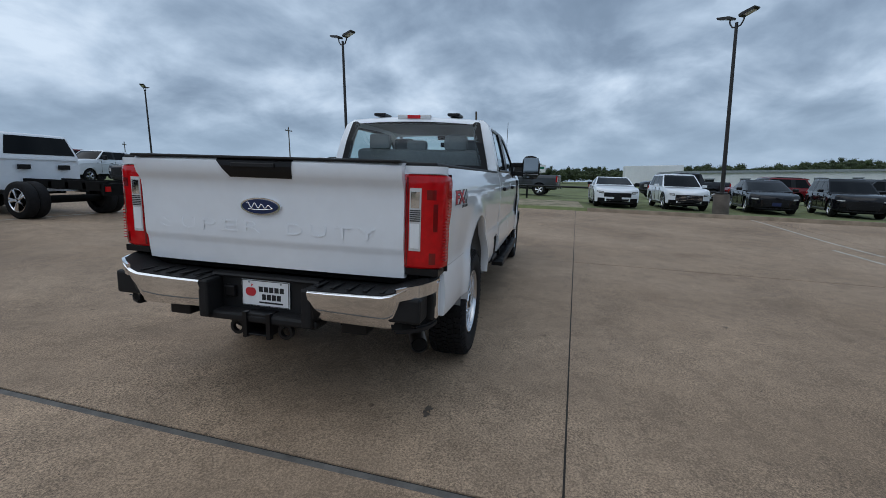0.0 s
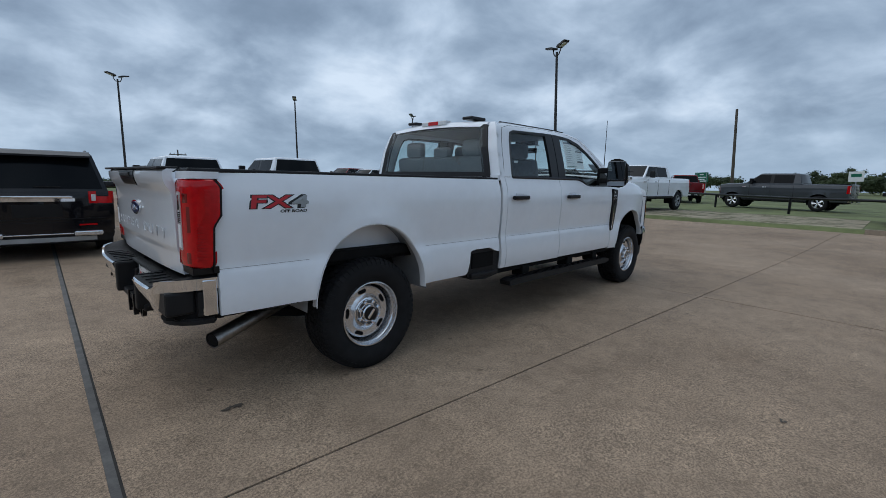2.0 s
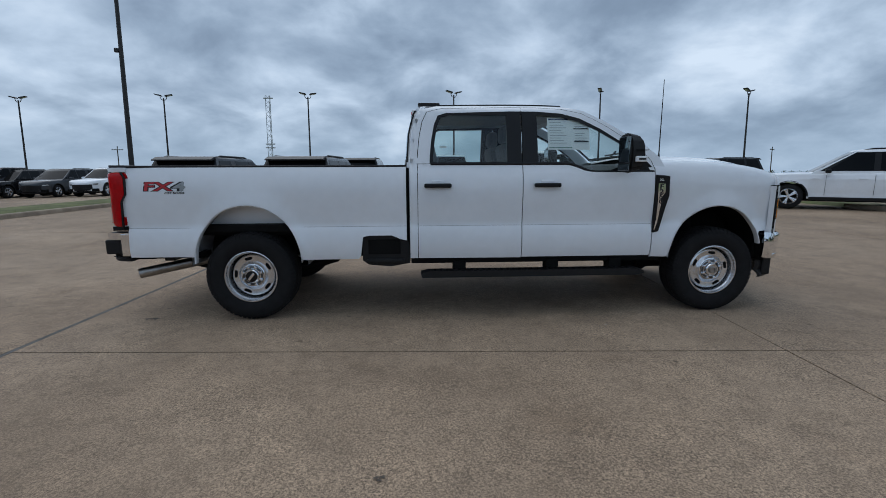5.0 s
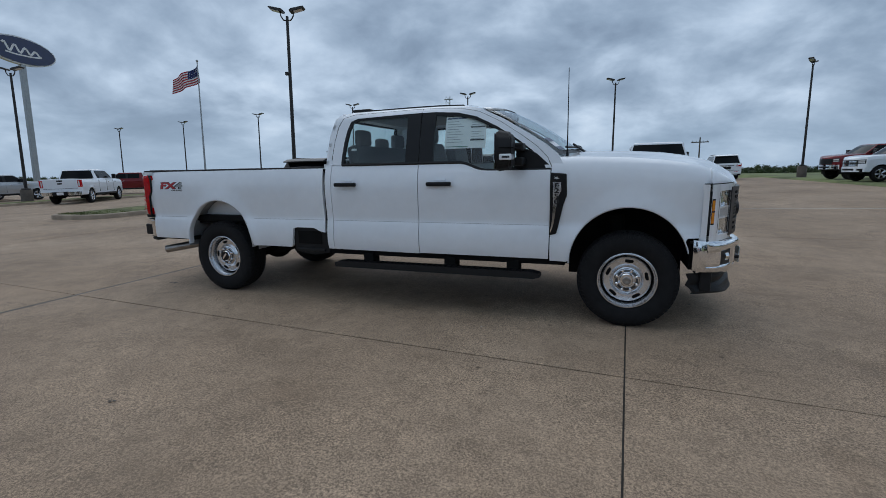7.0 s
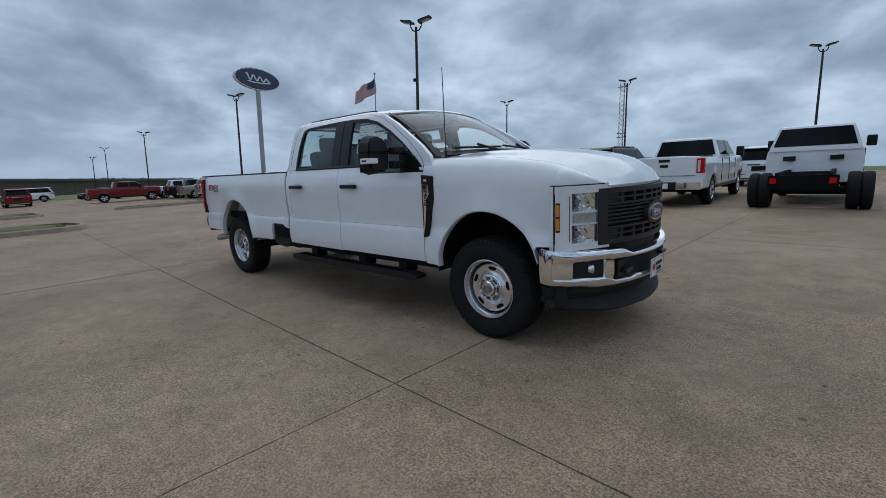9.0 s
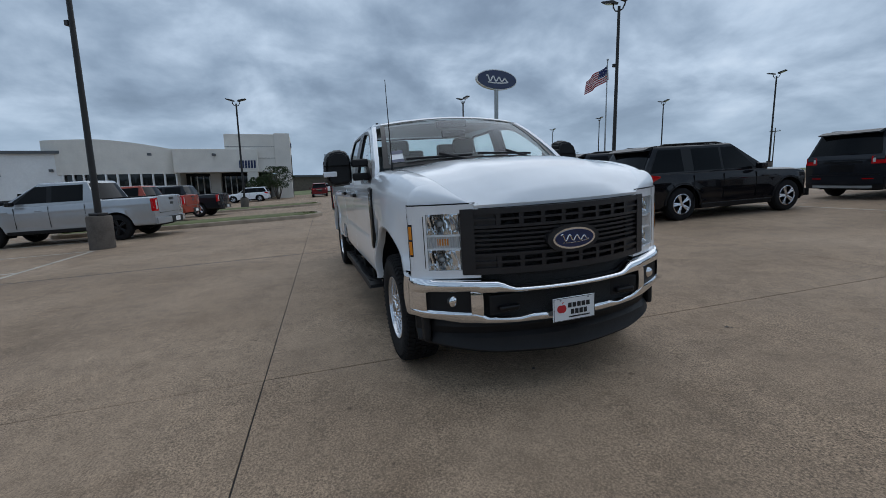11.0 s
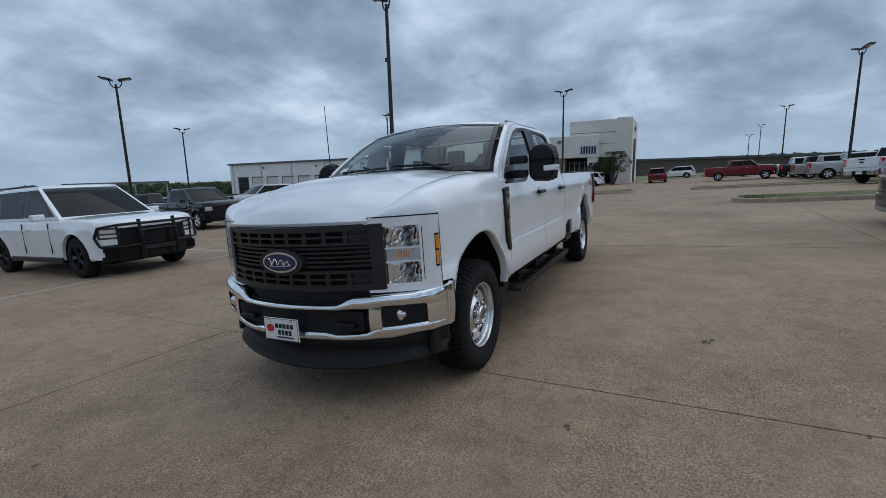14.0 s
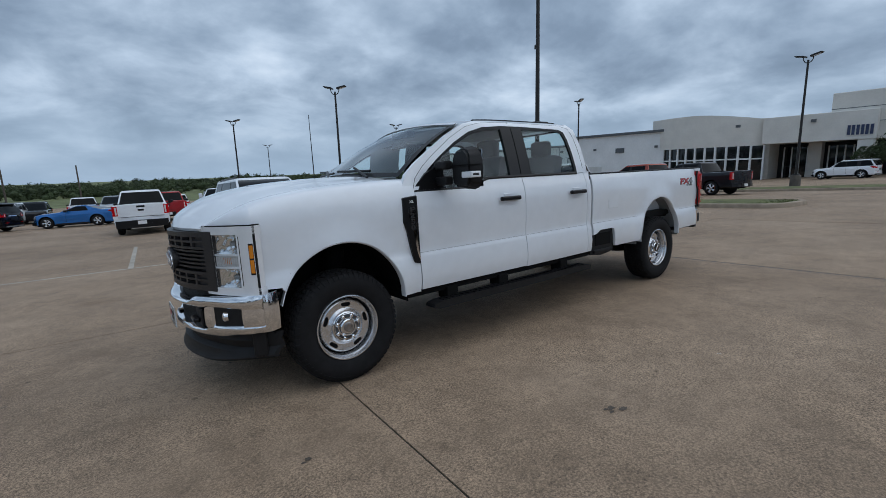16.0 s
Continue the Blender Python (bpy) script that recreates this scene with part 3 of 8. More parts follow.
for k in range(13):
    s0 = 1.25 if k < 7 else 0.0
    grid = [[flag_point(s, 1.75 * (k + e) / 13) for e in (0, 1)] for s in span(s0, 3.4, 14)]
    part("stripe", sheet(grid, thick=(0, 0.012, 0)), FLAGRED if k % 2 == 0 else FLAGWHITE, flagpole, "red stripe" if k % 2 == 0 else "white stripe")
grid = [[flag_point(s, z) for z in span(0, 1.75 * 7 / 13, 8)] for s in span(0, 1.24, 8)]
part("canton", sheet(grid, thick=(0, 0.012, 0)), FLAGBLUE, flagpole, "blue canton with white stars")
bm = bmesh.new()
for i in range(6):
    for j in range(5):
        p = flag_point(0.12 + 0.2 * i, 0.10 + 0.18 * j)
        for d in (-0.012, 0.024):
            bmesh.ops.create_circle(bm, cap_ends=True, segments=5, radius=0.045, matrix=Matrix.Translation(p + Vector((0, d, 0))) @ Matrix.Rotation(radians(90), 4, "X"))
part("star_dots", bm, FLAGWHITE, flagpole)

# dealer pylon with an oval board
pylon = empty("pylon_sign", upright(-60.6, 29.2, 8), "tall grey pylon with a dark blue oval sign", "pylon sign")
part("column", boxes((-0.24, 0.24, -0.26, 0.26, -0.5, 14.8), bevel=0.05), GALV, pylon)


def oval(rx, rz, x0, x1, n=48, flat=1.0):
    return prism([(rx * math.cos(2 * math.pi * k / n), rz * math.sin(2 * math.pi * k / n)) for k in range(n)], "x", x0, x1)


def script_mark(bm, w, h, x, r):
    """A plain flowing flourish in place of lettering: a wave over a long stroke."""
    def run(pts, k=1.0):
        pts = [Vector((x, w * u, h * v)) for u, v in pts]
        for a, b in zip(pts, pts[1:]):
            tube(bm, a, b, r * k, n=6)
    run([(-0.52 + 1.04 * t, (0.30 - 0.16 * t) * math.sin(7.5 * math.pi * t + 0.6) + 0.12 - 0.16 * t) for t in span(0, 1, 46)])
    run([(-0.46, -0.30), (-0.15, -0.36), (0.20, -0.32), (0.50, -0.22)], 0.7)
    return bm


oz = 16.2
bm = oval(3.75, 1.55, -0.26, 0.26); bmesh.ops.translate(bm, verts=bm.verts, vec=(0, 0, oz))
part("rim", bm, SIGNWHITE, pylon, "white rim")
bm = oval(3.58, 1.40, -0.34, 0.34); bmesh.ops.translate(bm, verts=bm.verts, vec=(0, 0, oz))
board = part("board", bm, SIGNBLUE, pylon, "dark blue oval board")
for s in (-0.34, 0.34):
    bm = bmesh.new()
    script_mark(bm, 3.9, 1.5, 0, 0.13)
    bmesh.ops.scale(bm, verts=bm.verts, vec=(0.25, 1 if s > 0 else -1, 1))
    bmesh.ops.translate(bm, verts=bm.verts, vec=(s, 0, oz))
    part("white_stroke", bm, SIGNWHITE, board)

# small signs and fences
road_sign = empty("road_sign", upright(56.5, 12.9, 197, 0.7) @ Matrix.Scale(0.80, 4), "small green road sign with white bars on two posts", "road sign")
part("panel", boxes((-0.02, 0.02, -0.85, 0.85, 1.35, 2.75), bevel=0.01), SIGNGREEN, road_sign)
for z, w in ((2.45, 0.25), (2.05, 0.6), (1.75, 0.4), (1.5, 0.6)):
    part("text_bar", boxes((0.02, 0.03, -w, w, z - 0.07, z + 0.07)), SIGNWHITE, road_sign)
for y in (-0.6, 0.6):
    part("post", boxes((-0.04, 0.04, y - 0.04, y + 0.04, -1.6, 2.7)), GALV, road_sign)
white_sign = empty("roadside_sign", upright(76, 0.6, 180), "white roadside business sign on a post", "sign")
part("panel", boxes((-0.05, 0.05, -0.75, 0.75, 2.3, 3.6), bevel=0.02), SIGNWHITE, white_sign)
part("logo_bar", boxes((0.05, 0.06, -0.5, 0.5, 2.9, 3.3)), SIGNGREEN, white_sign)
part("post", boxes((-0.06, 0.06, -0.06, 0.06, -0.2, 2.3)), GALV, white_sign)

pipe_fence = empty("pipe_fence", Matrix(), "low black pipe rail fence along the grass", "fence")


def fence_x(y):
    return 24.5 + 0.9 * max(y, 0)


for y0 in range(-12, 8, 2):
    a, b = at(fence_x(y0), y0, 0.85), at(fence_x(y0 + 2), y0 + 2, 0.85)
    bm = bmesh.new()
    tube(bm, a, b, 0.06, n=8)
    part("rail", bm, TRIM, pipe_fence, smooth=40)
    if y0 % 4 == 0:
        bm = bmesh.new()
        tube(bm, at(fence_x(y0), y0, -0.2), a, 0.06, n=8)
        part("post", bm, TRIM, pipe_fence, smooth=40)

# ---- kerbs, islands and lines ----
def kerb_run(parent, pts, name="kerb", h=0.15, w=0.16):
    """A kerb with a rounded nose along lot points, the lot to its right-hand side."""
    prof = [(-0.02, -0.1), (0.0, h - 0.04), (0.012, h - 0.01), (0.04, h), (w, h), (w, -0.1)]
    grid = []
    for i, (x, y) in enumerate(pts):
        a, b = pts[max(i - 1, 0)], pts[min(i + 1, len(pts) - 1)]
        d = Vector((b[0] - a[0], b[1] - a[1])).normalized()
        nx, ny = -d.y, d.x
        grid.append([at(x + nx * u, y + ny * u, z) for u, z in prof])
    return part(name, sheet(grid), KERB, parent, smooth=50)


def island(x0, x1, y0, y1, r=0.9):
    t = empty("grass_island", Matrix(), "grassed parking island with a tan concrete kerb", "traffic island", "grass islands", kind="structure")
    def ring(inset):
        pts = []
        for cx, cy, a in ((x1 - r, y0 + r, -90), (x1 - r, y1 - r, 0), (x0 + r, y1 - r, 90), (x0 + r, y0 + r, 180)):
            for k in range(7):
                q = radians(a + 15 * k)
                pts.append((cx + (r - inset) * math.cos(q), cy + (r - inset) * math.sin(q)))
        return pts
    pts = ring(0)
    dense = []
    for p, q in zip(pts, pts[1:] + pts[:1]):
        n = max(1, int(math.hypot(q[0] - p[0], q[1] - p[1]) / 2.5))
        dense += [(p[0] + (q[0] - p[0]) * k / n, p[1] + (q[1] - p[1]) * k / n) for k in range(n)]
    kerb_run(t, dense + dense[:2], "kerb")
    inner = []
    cx, cy = (x0 + x1) / 2, (y0 + y1) / 2
    rings = []
    for f, z in ((1.0, 0.12), (0.8, 0.17), (0.4, 0.2), (0.02, 0.2)):
        rings.append([at(cx + (x - cx) * f * (1 - 0.2 / (x1 - x0)), cy + (y - cy) * f * (1 - 0.2 / (y1 - y0)), z) for x, y in dense])
    part("turf", sheet(rings, closed=True), GRASS, t, "mown grass", 60)
    rng = random.Random(int(x0 * 7 + y0))
    V, F = [], []
    for _ in range(int((x1 - x0) * (y1 - y0) * 150)):
        x, y = rng.uniform(x0 + 0.25, x1 - 0.25), rng.uniform(y0 + 0.3, y1 - 0.3)
        p = at(x, y, 0.12); a = rng.uniform(0, 6.28); h = rng.uniform(0.03, 0.075)
        d = Vector((math.cos(a), math.sin(a), 0)) * 0.025
        o = len(V)
        V += [p - d, p + d, p + Vector((rng.uniform(-0.05, 0.05), rng.uniform(-0.05, 0.05), h))]
        F.append((o, o + 1, o + 2))
    me = bpy.data.meshes.new("grass_blades"); me.from_pydata(V, [], F); me.materials.append(GRASS)
    g = new("grass_blades", me); g.parent = t; g["kind"] = "stuff"
    return t


island(-14.0, -11.2, -10.5, -0.85)
island(-13.5, -10.85, 4.25, 24)
island(-31.6, -26.6, -10, -0.3)
island(-29.9, -28.1, 3.4, 27, r=0.8)
island(16.4, 19.4, 10.6, 22)

east_kerb = empty("east_kerb", Matrix(), "tan concrete kerb between the lot and the grass", "kerb", kind="structure")
kerb_run(east_kerb, [(16.3 + 0.05 * (y + 5), y) for y in range(-26, -2)], "kerb")
kerb_run(east_kerb, [(16.4 - 0.1 * k, 6.4 + 1.0 * k) for k in range(4)], "kerb")
sand = [[at(x + (0.18 * math.sin(3 * y) if x > 17 else 0), y, 0.115 if x > 16.5 else -0.02) for x in [16.15, 16.45] + span(17.2, 22.5, 8)] for y in span(-2.9, 12, 30)]
tagged(part("sandy_patch", sheet(sand, thick=(0, 0, -0.05)), VERGE, smooth=60), "worn sandy track in the grass", "bare earth", kind="structure")


def painted_line(x0, y0, x1, y1, w=0.1):
    n = 8
    d = Vector((x1 - x0, y1 - y0)).normalized() * (w / 2)
    grid = [[at(x0 + (x1 - x0) * t - d.y * s, y0 + (y1 - y0) * t + d.x * s, 0.004) for s in (-1, 1)] for t in span(0, 1, n)]
    tagged(part("parking_line", sheet(grid, thick=(0, 0, -0.003)), PAINTLINE), "faded pale painted parking line", "parking line", "parking lines", "structure")


painted_line(8.5, -7.84, -6.1, -6.98)
for k in range(7):
    painted_line(5.6 - 2.9 * k, -7.68 + 0.16 * k, 5.3 - 2.9 * k, -13.1 + 0.16 * k)
painted_line(-8, 10.9, 12.5, 10.9)
painted_line(7.8, -8.4, 16.0, -8.95)


# ---- buildings ----
def window_grid(parent, x, y0, y1, z0, z1, n, rows, face=1):
    """Curtain wall on a face across x: dark panes between pale mullions."""
    dy, dz = (y1 - y0) / n, (z1 - z0) / rows
    # backing sheet coloured near-black for the shade behind the panes
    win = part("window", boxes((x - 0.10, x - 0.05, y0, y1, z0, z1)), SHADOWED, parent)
    for i in range(n):
        for j in range(rows):
            part("pane", boxes((x - 0.04, x - 0.02, y0 + i * dy + 0.05, y0 + (i + 1) * dy - 0.05, z0 + j * dz + 0.05, z0 + (j + 1) * dz - 0.05)), DARKGLASS, win)
    for i in range(n + 1):
        part("mullion", boxes((x - 0.03, x + 0.05, y0 + i * dy - 0.07, y0 + i * dy + 0.07, z0, z1)), METALWALL, win)


BX = -58.0
bz = at(BX, -30).z - 0.45
workshop = empty("service_building", pose(BX, 0, bz), "long white metal service building with roll-up doors", "building", kind="structure")
wall = part("wall", boxes((-24, 0, -82, -44, -2, 6.4)), METALWALL, workshop)
part("wall", boxes((-24, 0.6, -44, -23.5, -2, 7.6)), METALWALL, workshop)
part("roof_edge", boxes((-24.2, 0.3, -82.3, -44, 6.4, 6.75)), ROOFTRIM, workshop)
part("roof_edge", boxes((-24.2, 0.9, -44.2, -23.5, 7.6, 7.95)), ROOFTRIM, workshop)
for k in range(9):
    y = -79.5 + k * 4.25
    # the first door is a near-black panel, the open bay's shade as colour
    d = part("garage_door", boxes((-0.05, 0.06, y, y + 2.9, 0, 3.7 if k < 7 else 4.4)), SHADOWED if k == 0 else ROLLDOOR, workshop, "raised dark opening" if k == 0 else "pale roll-up door")
    for j in range(6):
        part("panel_rib", boxes((0.06, 0.075, y, y + 2.9, 0.58 * j + 0.25, 0.58 * j + 0.28)), ROOFTRIM if k == 0 else METALWALL, d)
    for s in (0.9, 1.7):
        part("door_window", boxes((0.06, 0.08, y + s, y + s + 0.4, 1.35, 1.6)), DARKGLASS, d)
    part("door_frame", boxes((0.0, 0.10, y - 0.16, y - 0.02, 0, 4.5 if k > 6 else 3.8)), ROOFTRIM, workshop)
    part("door_frame", boxes((0.0, 0.10, y - 0.16, y + 3.05, 3.72 if k < 7 else 4.42, 3.9 if k < 7 else 4.6)), ROOFTRIM, workshop)
for k in range(9):
    part("downpipe", boxes((0.0, 0.08, -81 + 8.4 * (k // 2) - 0.06, -81 + 8.4 * (k // 2) + 0.06, 0, 6.4)), GALV, workshop) if k % 2 == 0 else None
part("garage_door", boxes((0.6, 0.68, -42, -38.6, 0, 3.0)), ROLLDOOR, workshop)
for y0, y1 in ((-33.5, -31.6), (-31.0, -29.2), (-28.2, -27.0), (-26.0, -24.4)):
    w = part("window", boxes((0.6, 0.66, y0, y1, 0.5, 3.0)), DARKGLASS, workshop)
    part("frame", boxes((0.6, 0.72, y0 - 0.08, y0, 0.5, 3.1), (0.6, 0.72, y1, y1 + 0.08, 0.5, 3.1), (0.6, 0.72, y0, y1, 3.0, 3.1)), METALWALL, w)
part("wall_vent", boxes((0.6, 0.72, -36.2, -34.8, 5.0, 5.7)), ROOFTRIM, workshop)
for y in (-40, -30, -72, -58, -47):
    part("wall_lamp", boxes((0.0 if y < -44 else 0.6, 0.3 if y < -44 else 0.9, y, y + 0.35, 5.5, 5.8)), ROOFTRIM, workshop)

barrier = empty("pipe_barrier", upright(-47.5, 0), "grey pipe barrier in front of the workshop doors", "fence")
for k in range(9):
    y = -58.0 + 2.4 * k
    p, q = at(-47.5, y), at(-47.5, y + 2.4)
    base = at(-47.5, 0)
    bm = bmesh.new(); tube(bm, p - base + Vector((0, 0, -0.1)), p - base + Vector((0, 0, 1.15)), 0.05, n=8)
    part("post", bm, GALV, barrier, smooth=40)
    for h in (0.55, 1.1):
        bm = bmesh.new(); tube(bm, p - base + Vector((0, 0, h)), q - base + Vector((0, 0, h)), 0.035, n=6)
        part("rail", bm, GALV, barrier, smooth=40)

showroom = empty("showroom", pose(BX - 1.0, -7.4, bz), "cream stucco dealership showroom with a curved glazed front", "building", kind="structure")
# bowed front
arc = []
for t in span(-1, 1, 25):
    arc.append((2.2 * (1 - t * t) + 0.7, -16.6 + 7.0 * t))
grid = [[(x, y, z) for z in (-2, 0.3)] for x, y in arc]
part("plinth", sheet(grid, thick=(-0.4, 0, 0)), STUCCO, showroom)
grid = [[(x, y, z) for z in (5.1, 6, 7.6, 9.2 - 0.95 * min(max((y + 17.5) / 7.5, 0), 1) ** 1.6)] for x, y in arc]
part("parapet", sheet(grid, thick=(-0.4, 0, 0)), STUCCO, showroom, smooth=40)
grid = [[(x - 0.25, y, z) for z in (0.3, 5.1)] for x, y in arc]
part("glazing", sheet(grid, thick=(-0.1, 0, 0)), DARKGLASS, showroom, "dark curved glazing", 40)
for i, (x, y) in enumerate(arc):
    if i % 2 == 0:
        part("mullion", boxes((x - 0.25, x + 0.02, y - 0.09, y + 0.09, 0.3, 5.1)), METALWALL, showroom)
grid = [[(x - 0.12, y, z) for z in (3.45, 3.62)] for x, y in arc]
part("transom", sheet(grid, thick=(-0.1, 0, 0)), METALWALL, showroom)
part("core", boxes((-24, -1.2, -23.5, -9.6, -2, 8.1)), STUCCO, showroom)
part("wing", boxes((-24, 1.6, -9.6, 0.4, 5.2, 8.2), bevel=0.05), STUCCO, showroom)
# entrance wall coloured near-black for the shade under the wing
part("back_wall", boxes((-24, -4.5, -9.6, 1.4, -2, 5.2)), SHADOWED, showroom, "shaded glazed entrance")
window_grid(showroom, -4.4, -9.0, -6.6, 0.1, 4.8, 3, 2)
window_grid(showroom, -4.4, -4.6, -1.6, 0.1, 4.8, 4, 2)
part("entrance_pier", boxes((-4.4, -3.2, -6.3, -5.0, -2, 5.2)), STUCCO, showroom)
part("pier", boxes((0.0, 1.5, -1.0, 0.3, -2, 5.2)), STUCCO, showroom)
part("tower", boxes((-8.0, 0.8, -3.6, 4.6, 5.2, 10.2), bevel=0.06), STUCCO, showroom)
part("tower_end", boxes((-8.0, 0.8, 2.6, 4.6, -2, 5.2)), STUCCO, showroom)
part("tower_column", boxes((0.8, 0.92, 2.6, 4.6, -2, 10.32), bevel=0.03), STUCCO, showroom)
# flat near-black slab: shade of the recess as colour, no hollow
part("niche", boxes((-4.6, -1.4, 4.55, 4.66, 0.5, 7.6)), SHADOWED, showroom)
disc = oval(0.62, 0.42, 0, 0.12)
part("emblem_disc", disc, SIGNBLUE, showroom, "blue oval emblem", m=pose(-3.0, 4.62, 9.0, 0, 0, 90))
for k in range(6):
    part("sign_stroke", boxes((1.6, 1.68, -1.9 + 0.36 * k, -1.66 + 0.36 * k, 5.7, 6.7)), SIGNBLUE, showroom, "dark blue sign strokes")
for z in (7.0, 8.5):
    part("band", boxes((0.8, 0.83, -3.6 if z > 8.2 else 0.4, 2.6, z, z + 0.06)), ROOFTRIM, showroom)
for y in (-12, -5):
    part("wall_lamp", boxes((1.6 if y > -9 else 2.6, 2.0 if y > -9 else 3.0, y, y + 0.4, 7.3, 7.6)), ROOFTRIM, showroom)

annex = empty("low_brick_building", pose(-118, 12, at(-100, 12).z - 0.1), "low dark-roofed building far along the road", "building", kind="structure")
part("wall", boxes((-5, 0, -22, 26, -2, 3.0)), material("tan_brick", (0.13, 0.105, 0.085), rough=0.9, vary=0.2, scale=2), annex)
part("roof", prism([(-22.6, 3.0), (26.6, 3.0), (26.6, 3.5), (-22.6, 3.5)], "x", -6, 0.6), ROOFTRIM, annex)
canopy_shed = empty("canopy_shed", pose(-40, -84, at(-40, -84).z), "small open-sided canopy shed with a flat roof", "shed", kind="structure")
part("roof", boxes((-4, 8, -8, 3, 4.2, 4.6)), ROOFTRIM, canopy_shed)
for x in (-3.8, 7.6):
    for y in (-7.6, 2.6):
        part("post", boxes((x, x + 0.2, y, y + 0.2, -1, 4.2)), GALV, canopy_shed)
mobile = empty("long_white_building", pose(62, -30, at(62, -30).z, 0, 0, 4), "long low white metal building with small windows", "building", kind="structure")
part("wall", boxes((0, 9, -24, 12, -1, 3.1)), METALWALL, mobile)
part("roof", prism([(-24.4, 3.1), (12.4, 3.1), (12.4, 3.4), (-24.4, 3.4)], "x", -0.3, 9.3), GALV, mobile)
for k in range(8):
    w = part("window", boxes((-0.05, 0, -21 + 4.2 * k, -19.9 + 4.2 * k, 1.4, 2.3)), DARKGLASS, mobile)
    part("frame", boxes((-0.08, -0.02, -21.1 + 4.2 * k, -19.8 + 4.2 * k, 2.3, 2.42)), GALV, w)
trailer = empty("box_trailer", pose(76, -17.2, at(76, -17.2).z), "white box trailer parked beyond the grass", "trailer")
part("body", boxes((0, 3, -4.5, 4.2, 1.0, 4.0), bevel=0.05), METALWALL, trailer)
part("chassis", boxes((0.4, 2.6, -4.2, 4.0, 0.6, 1.0)), UNDER, trailer)

# shrub by the entrance
def small_tree(x, y, h, r, seed):
    t = empty("ornamental_tree", upright(x, y), "small leafy ornamental tree in a bed", "tree")
    bm = bmesh.new()
    rng = random.Random(seed)
    for k in range(5):
        a = k * 1.256
        tube(bm, (0.1 * math.cos(a), 0.1 * math.sin(a), 0), (r * 0.5 * math.cos(a), r * 0.5 * math.sin(a), h * 0.75), 0.07, 0.02, 6)
    part("trunk", bm, BARK, t)
    V, F = [], []
    for _ in range(2600):
        a, q, z = rng.uniform(0, 6.283), r * math.sqrt(rng.random()), rng.uniform(0.35, 1.0)
        k = 1 - abs(z - 0.68) * 1.5
        c = Vector((q * k * math.cos(a), q * k * math.sin(a), h * z))
        if noise.noise(c * 1.2) < -0.12:
            continue
        u = Vector((rng.gauss(0, 1), rng.gauss(0, 1), rng.gauss(0, 1))).normalized() * 0.11
        w = u.orthogonal().normalized() * 0.06
        o = len(V)
        V += [c - u, c + w, c + u, c - w]
        F.append((o, o + 1, o + 2, o + 3))
    me = bpy.data.meshes.new("crown"); me.from_pydata(V, [], F); me.materials.append(LEAFNEAR)
    c = new("crown", me); c.parent = t


small_tree(-54.5, -4.6, 4.2, 2.3, 2)
small_tree(-56.0, -7.0, 3.0, 1.6, 4)


def ground_spot(x, y, r, seed, mat=None):
    """A small ragged dark mark on the slabs."""
    rng = random.Random(seed)
    bm = bmesh.new()
    for k in range(4):
        cx, cy, q = x + rng.uniform(-r, r) * 0.7, y + rng.uniform(-r, r) * 0.7, r * rng.uniform(0.25, 0.6)
        pts = []
        for i in range(14):
            a = 2 * math.pi * i / 14
            d = q * rng.uniform(0.45, 1.1)
            pts.append(bm.verts.new(at(cx + d * math.cos(a) * 1.3, cy + d * math.sin(a) * 0.8, 0.0045 + 0.0006 * k)))
        bm.faces.new(pts)
    ob = part("ground_spot", bm, mat or STAIN)
    return tagged(ob, "small ragged dark oil stain on the concrete", "stain", "oil stains", "structure")


STAIN = material("oil_stain", (0.085, 0.066, 0.050), rough=0.7, vary=0.4, scale=30)
PALESPOT = material("pale_speck", (0.5, 0.46, 0.40), rough=0.8, vary=0.2, scale=20)
for k, (x, y, r) in enumerate(((-0.98, -0.94, 0.055), (5.12, -0.11, 0.025), (3.45, 2.53, 0.06), (1.4, -3.3, 0.03), (5.1, 1.75, 0.028), (4.66, 3.16, 0.022), (-2.6, -4.0, 0.03), (7.4, -4.2, 0.03), (-4.2, -2.8, 0.04))):
    ground_spot(x, y, r, k + 20)
rng = random.Random(77)
for k in range(26):
    ground_spot(rng.uniform(-4, 9), rng.uniform(-7, 6), rng.uniform(0.008, 0.018), k + 60, STAIN if k % 3 else PALESPOT)

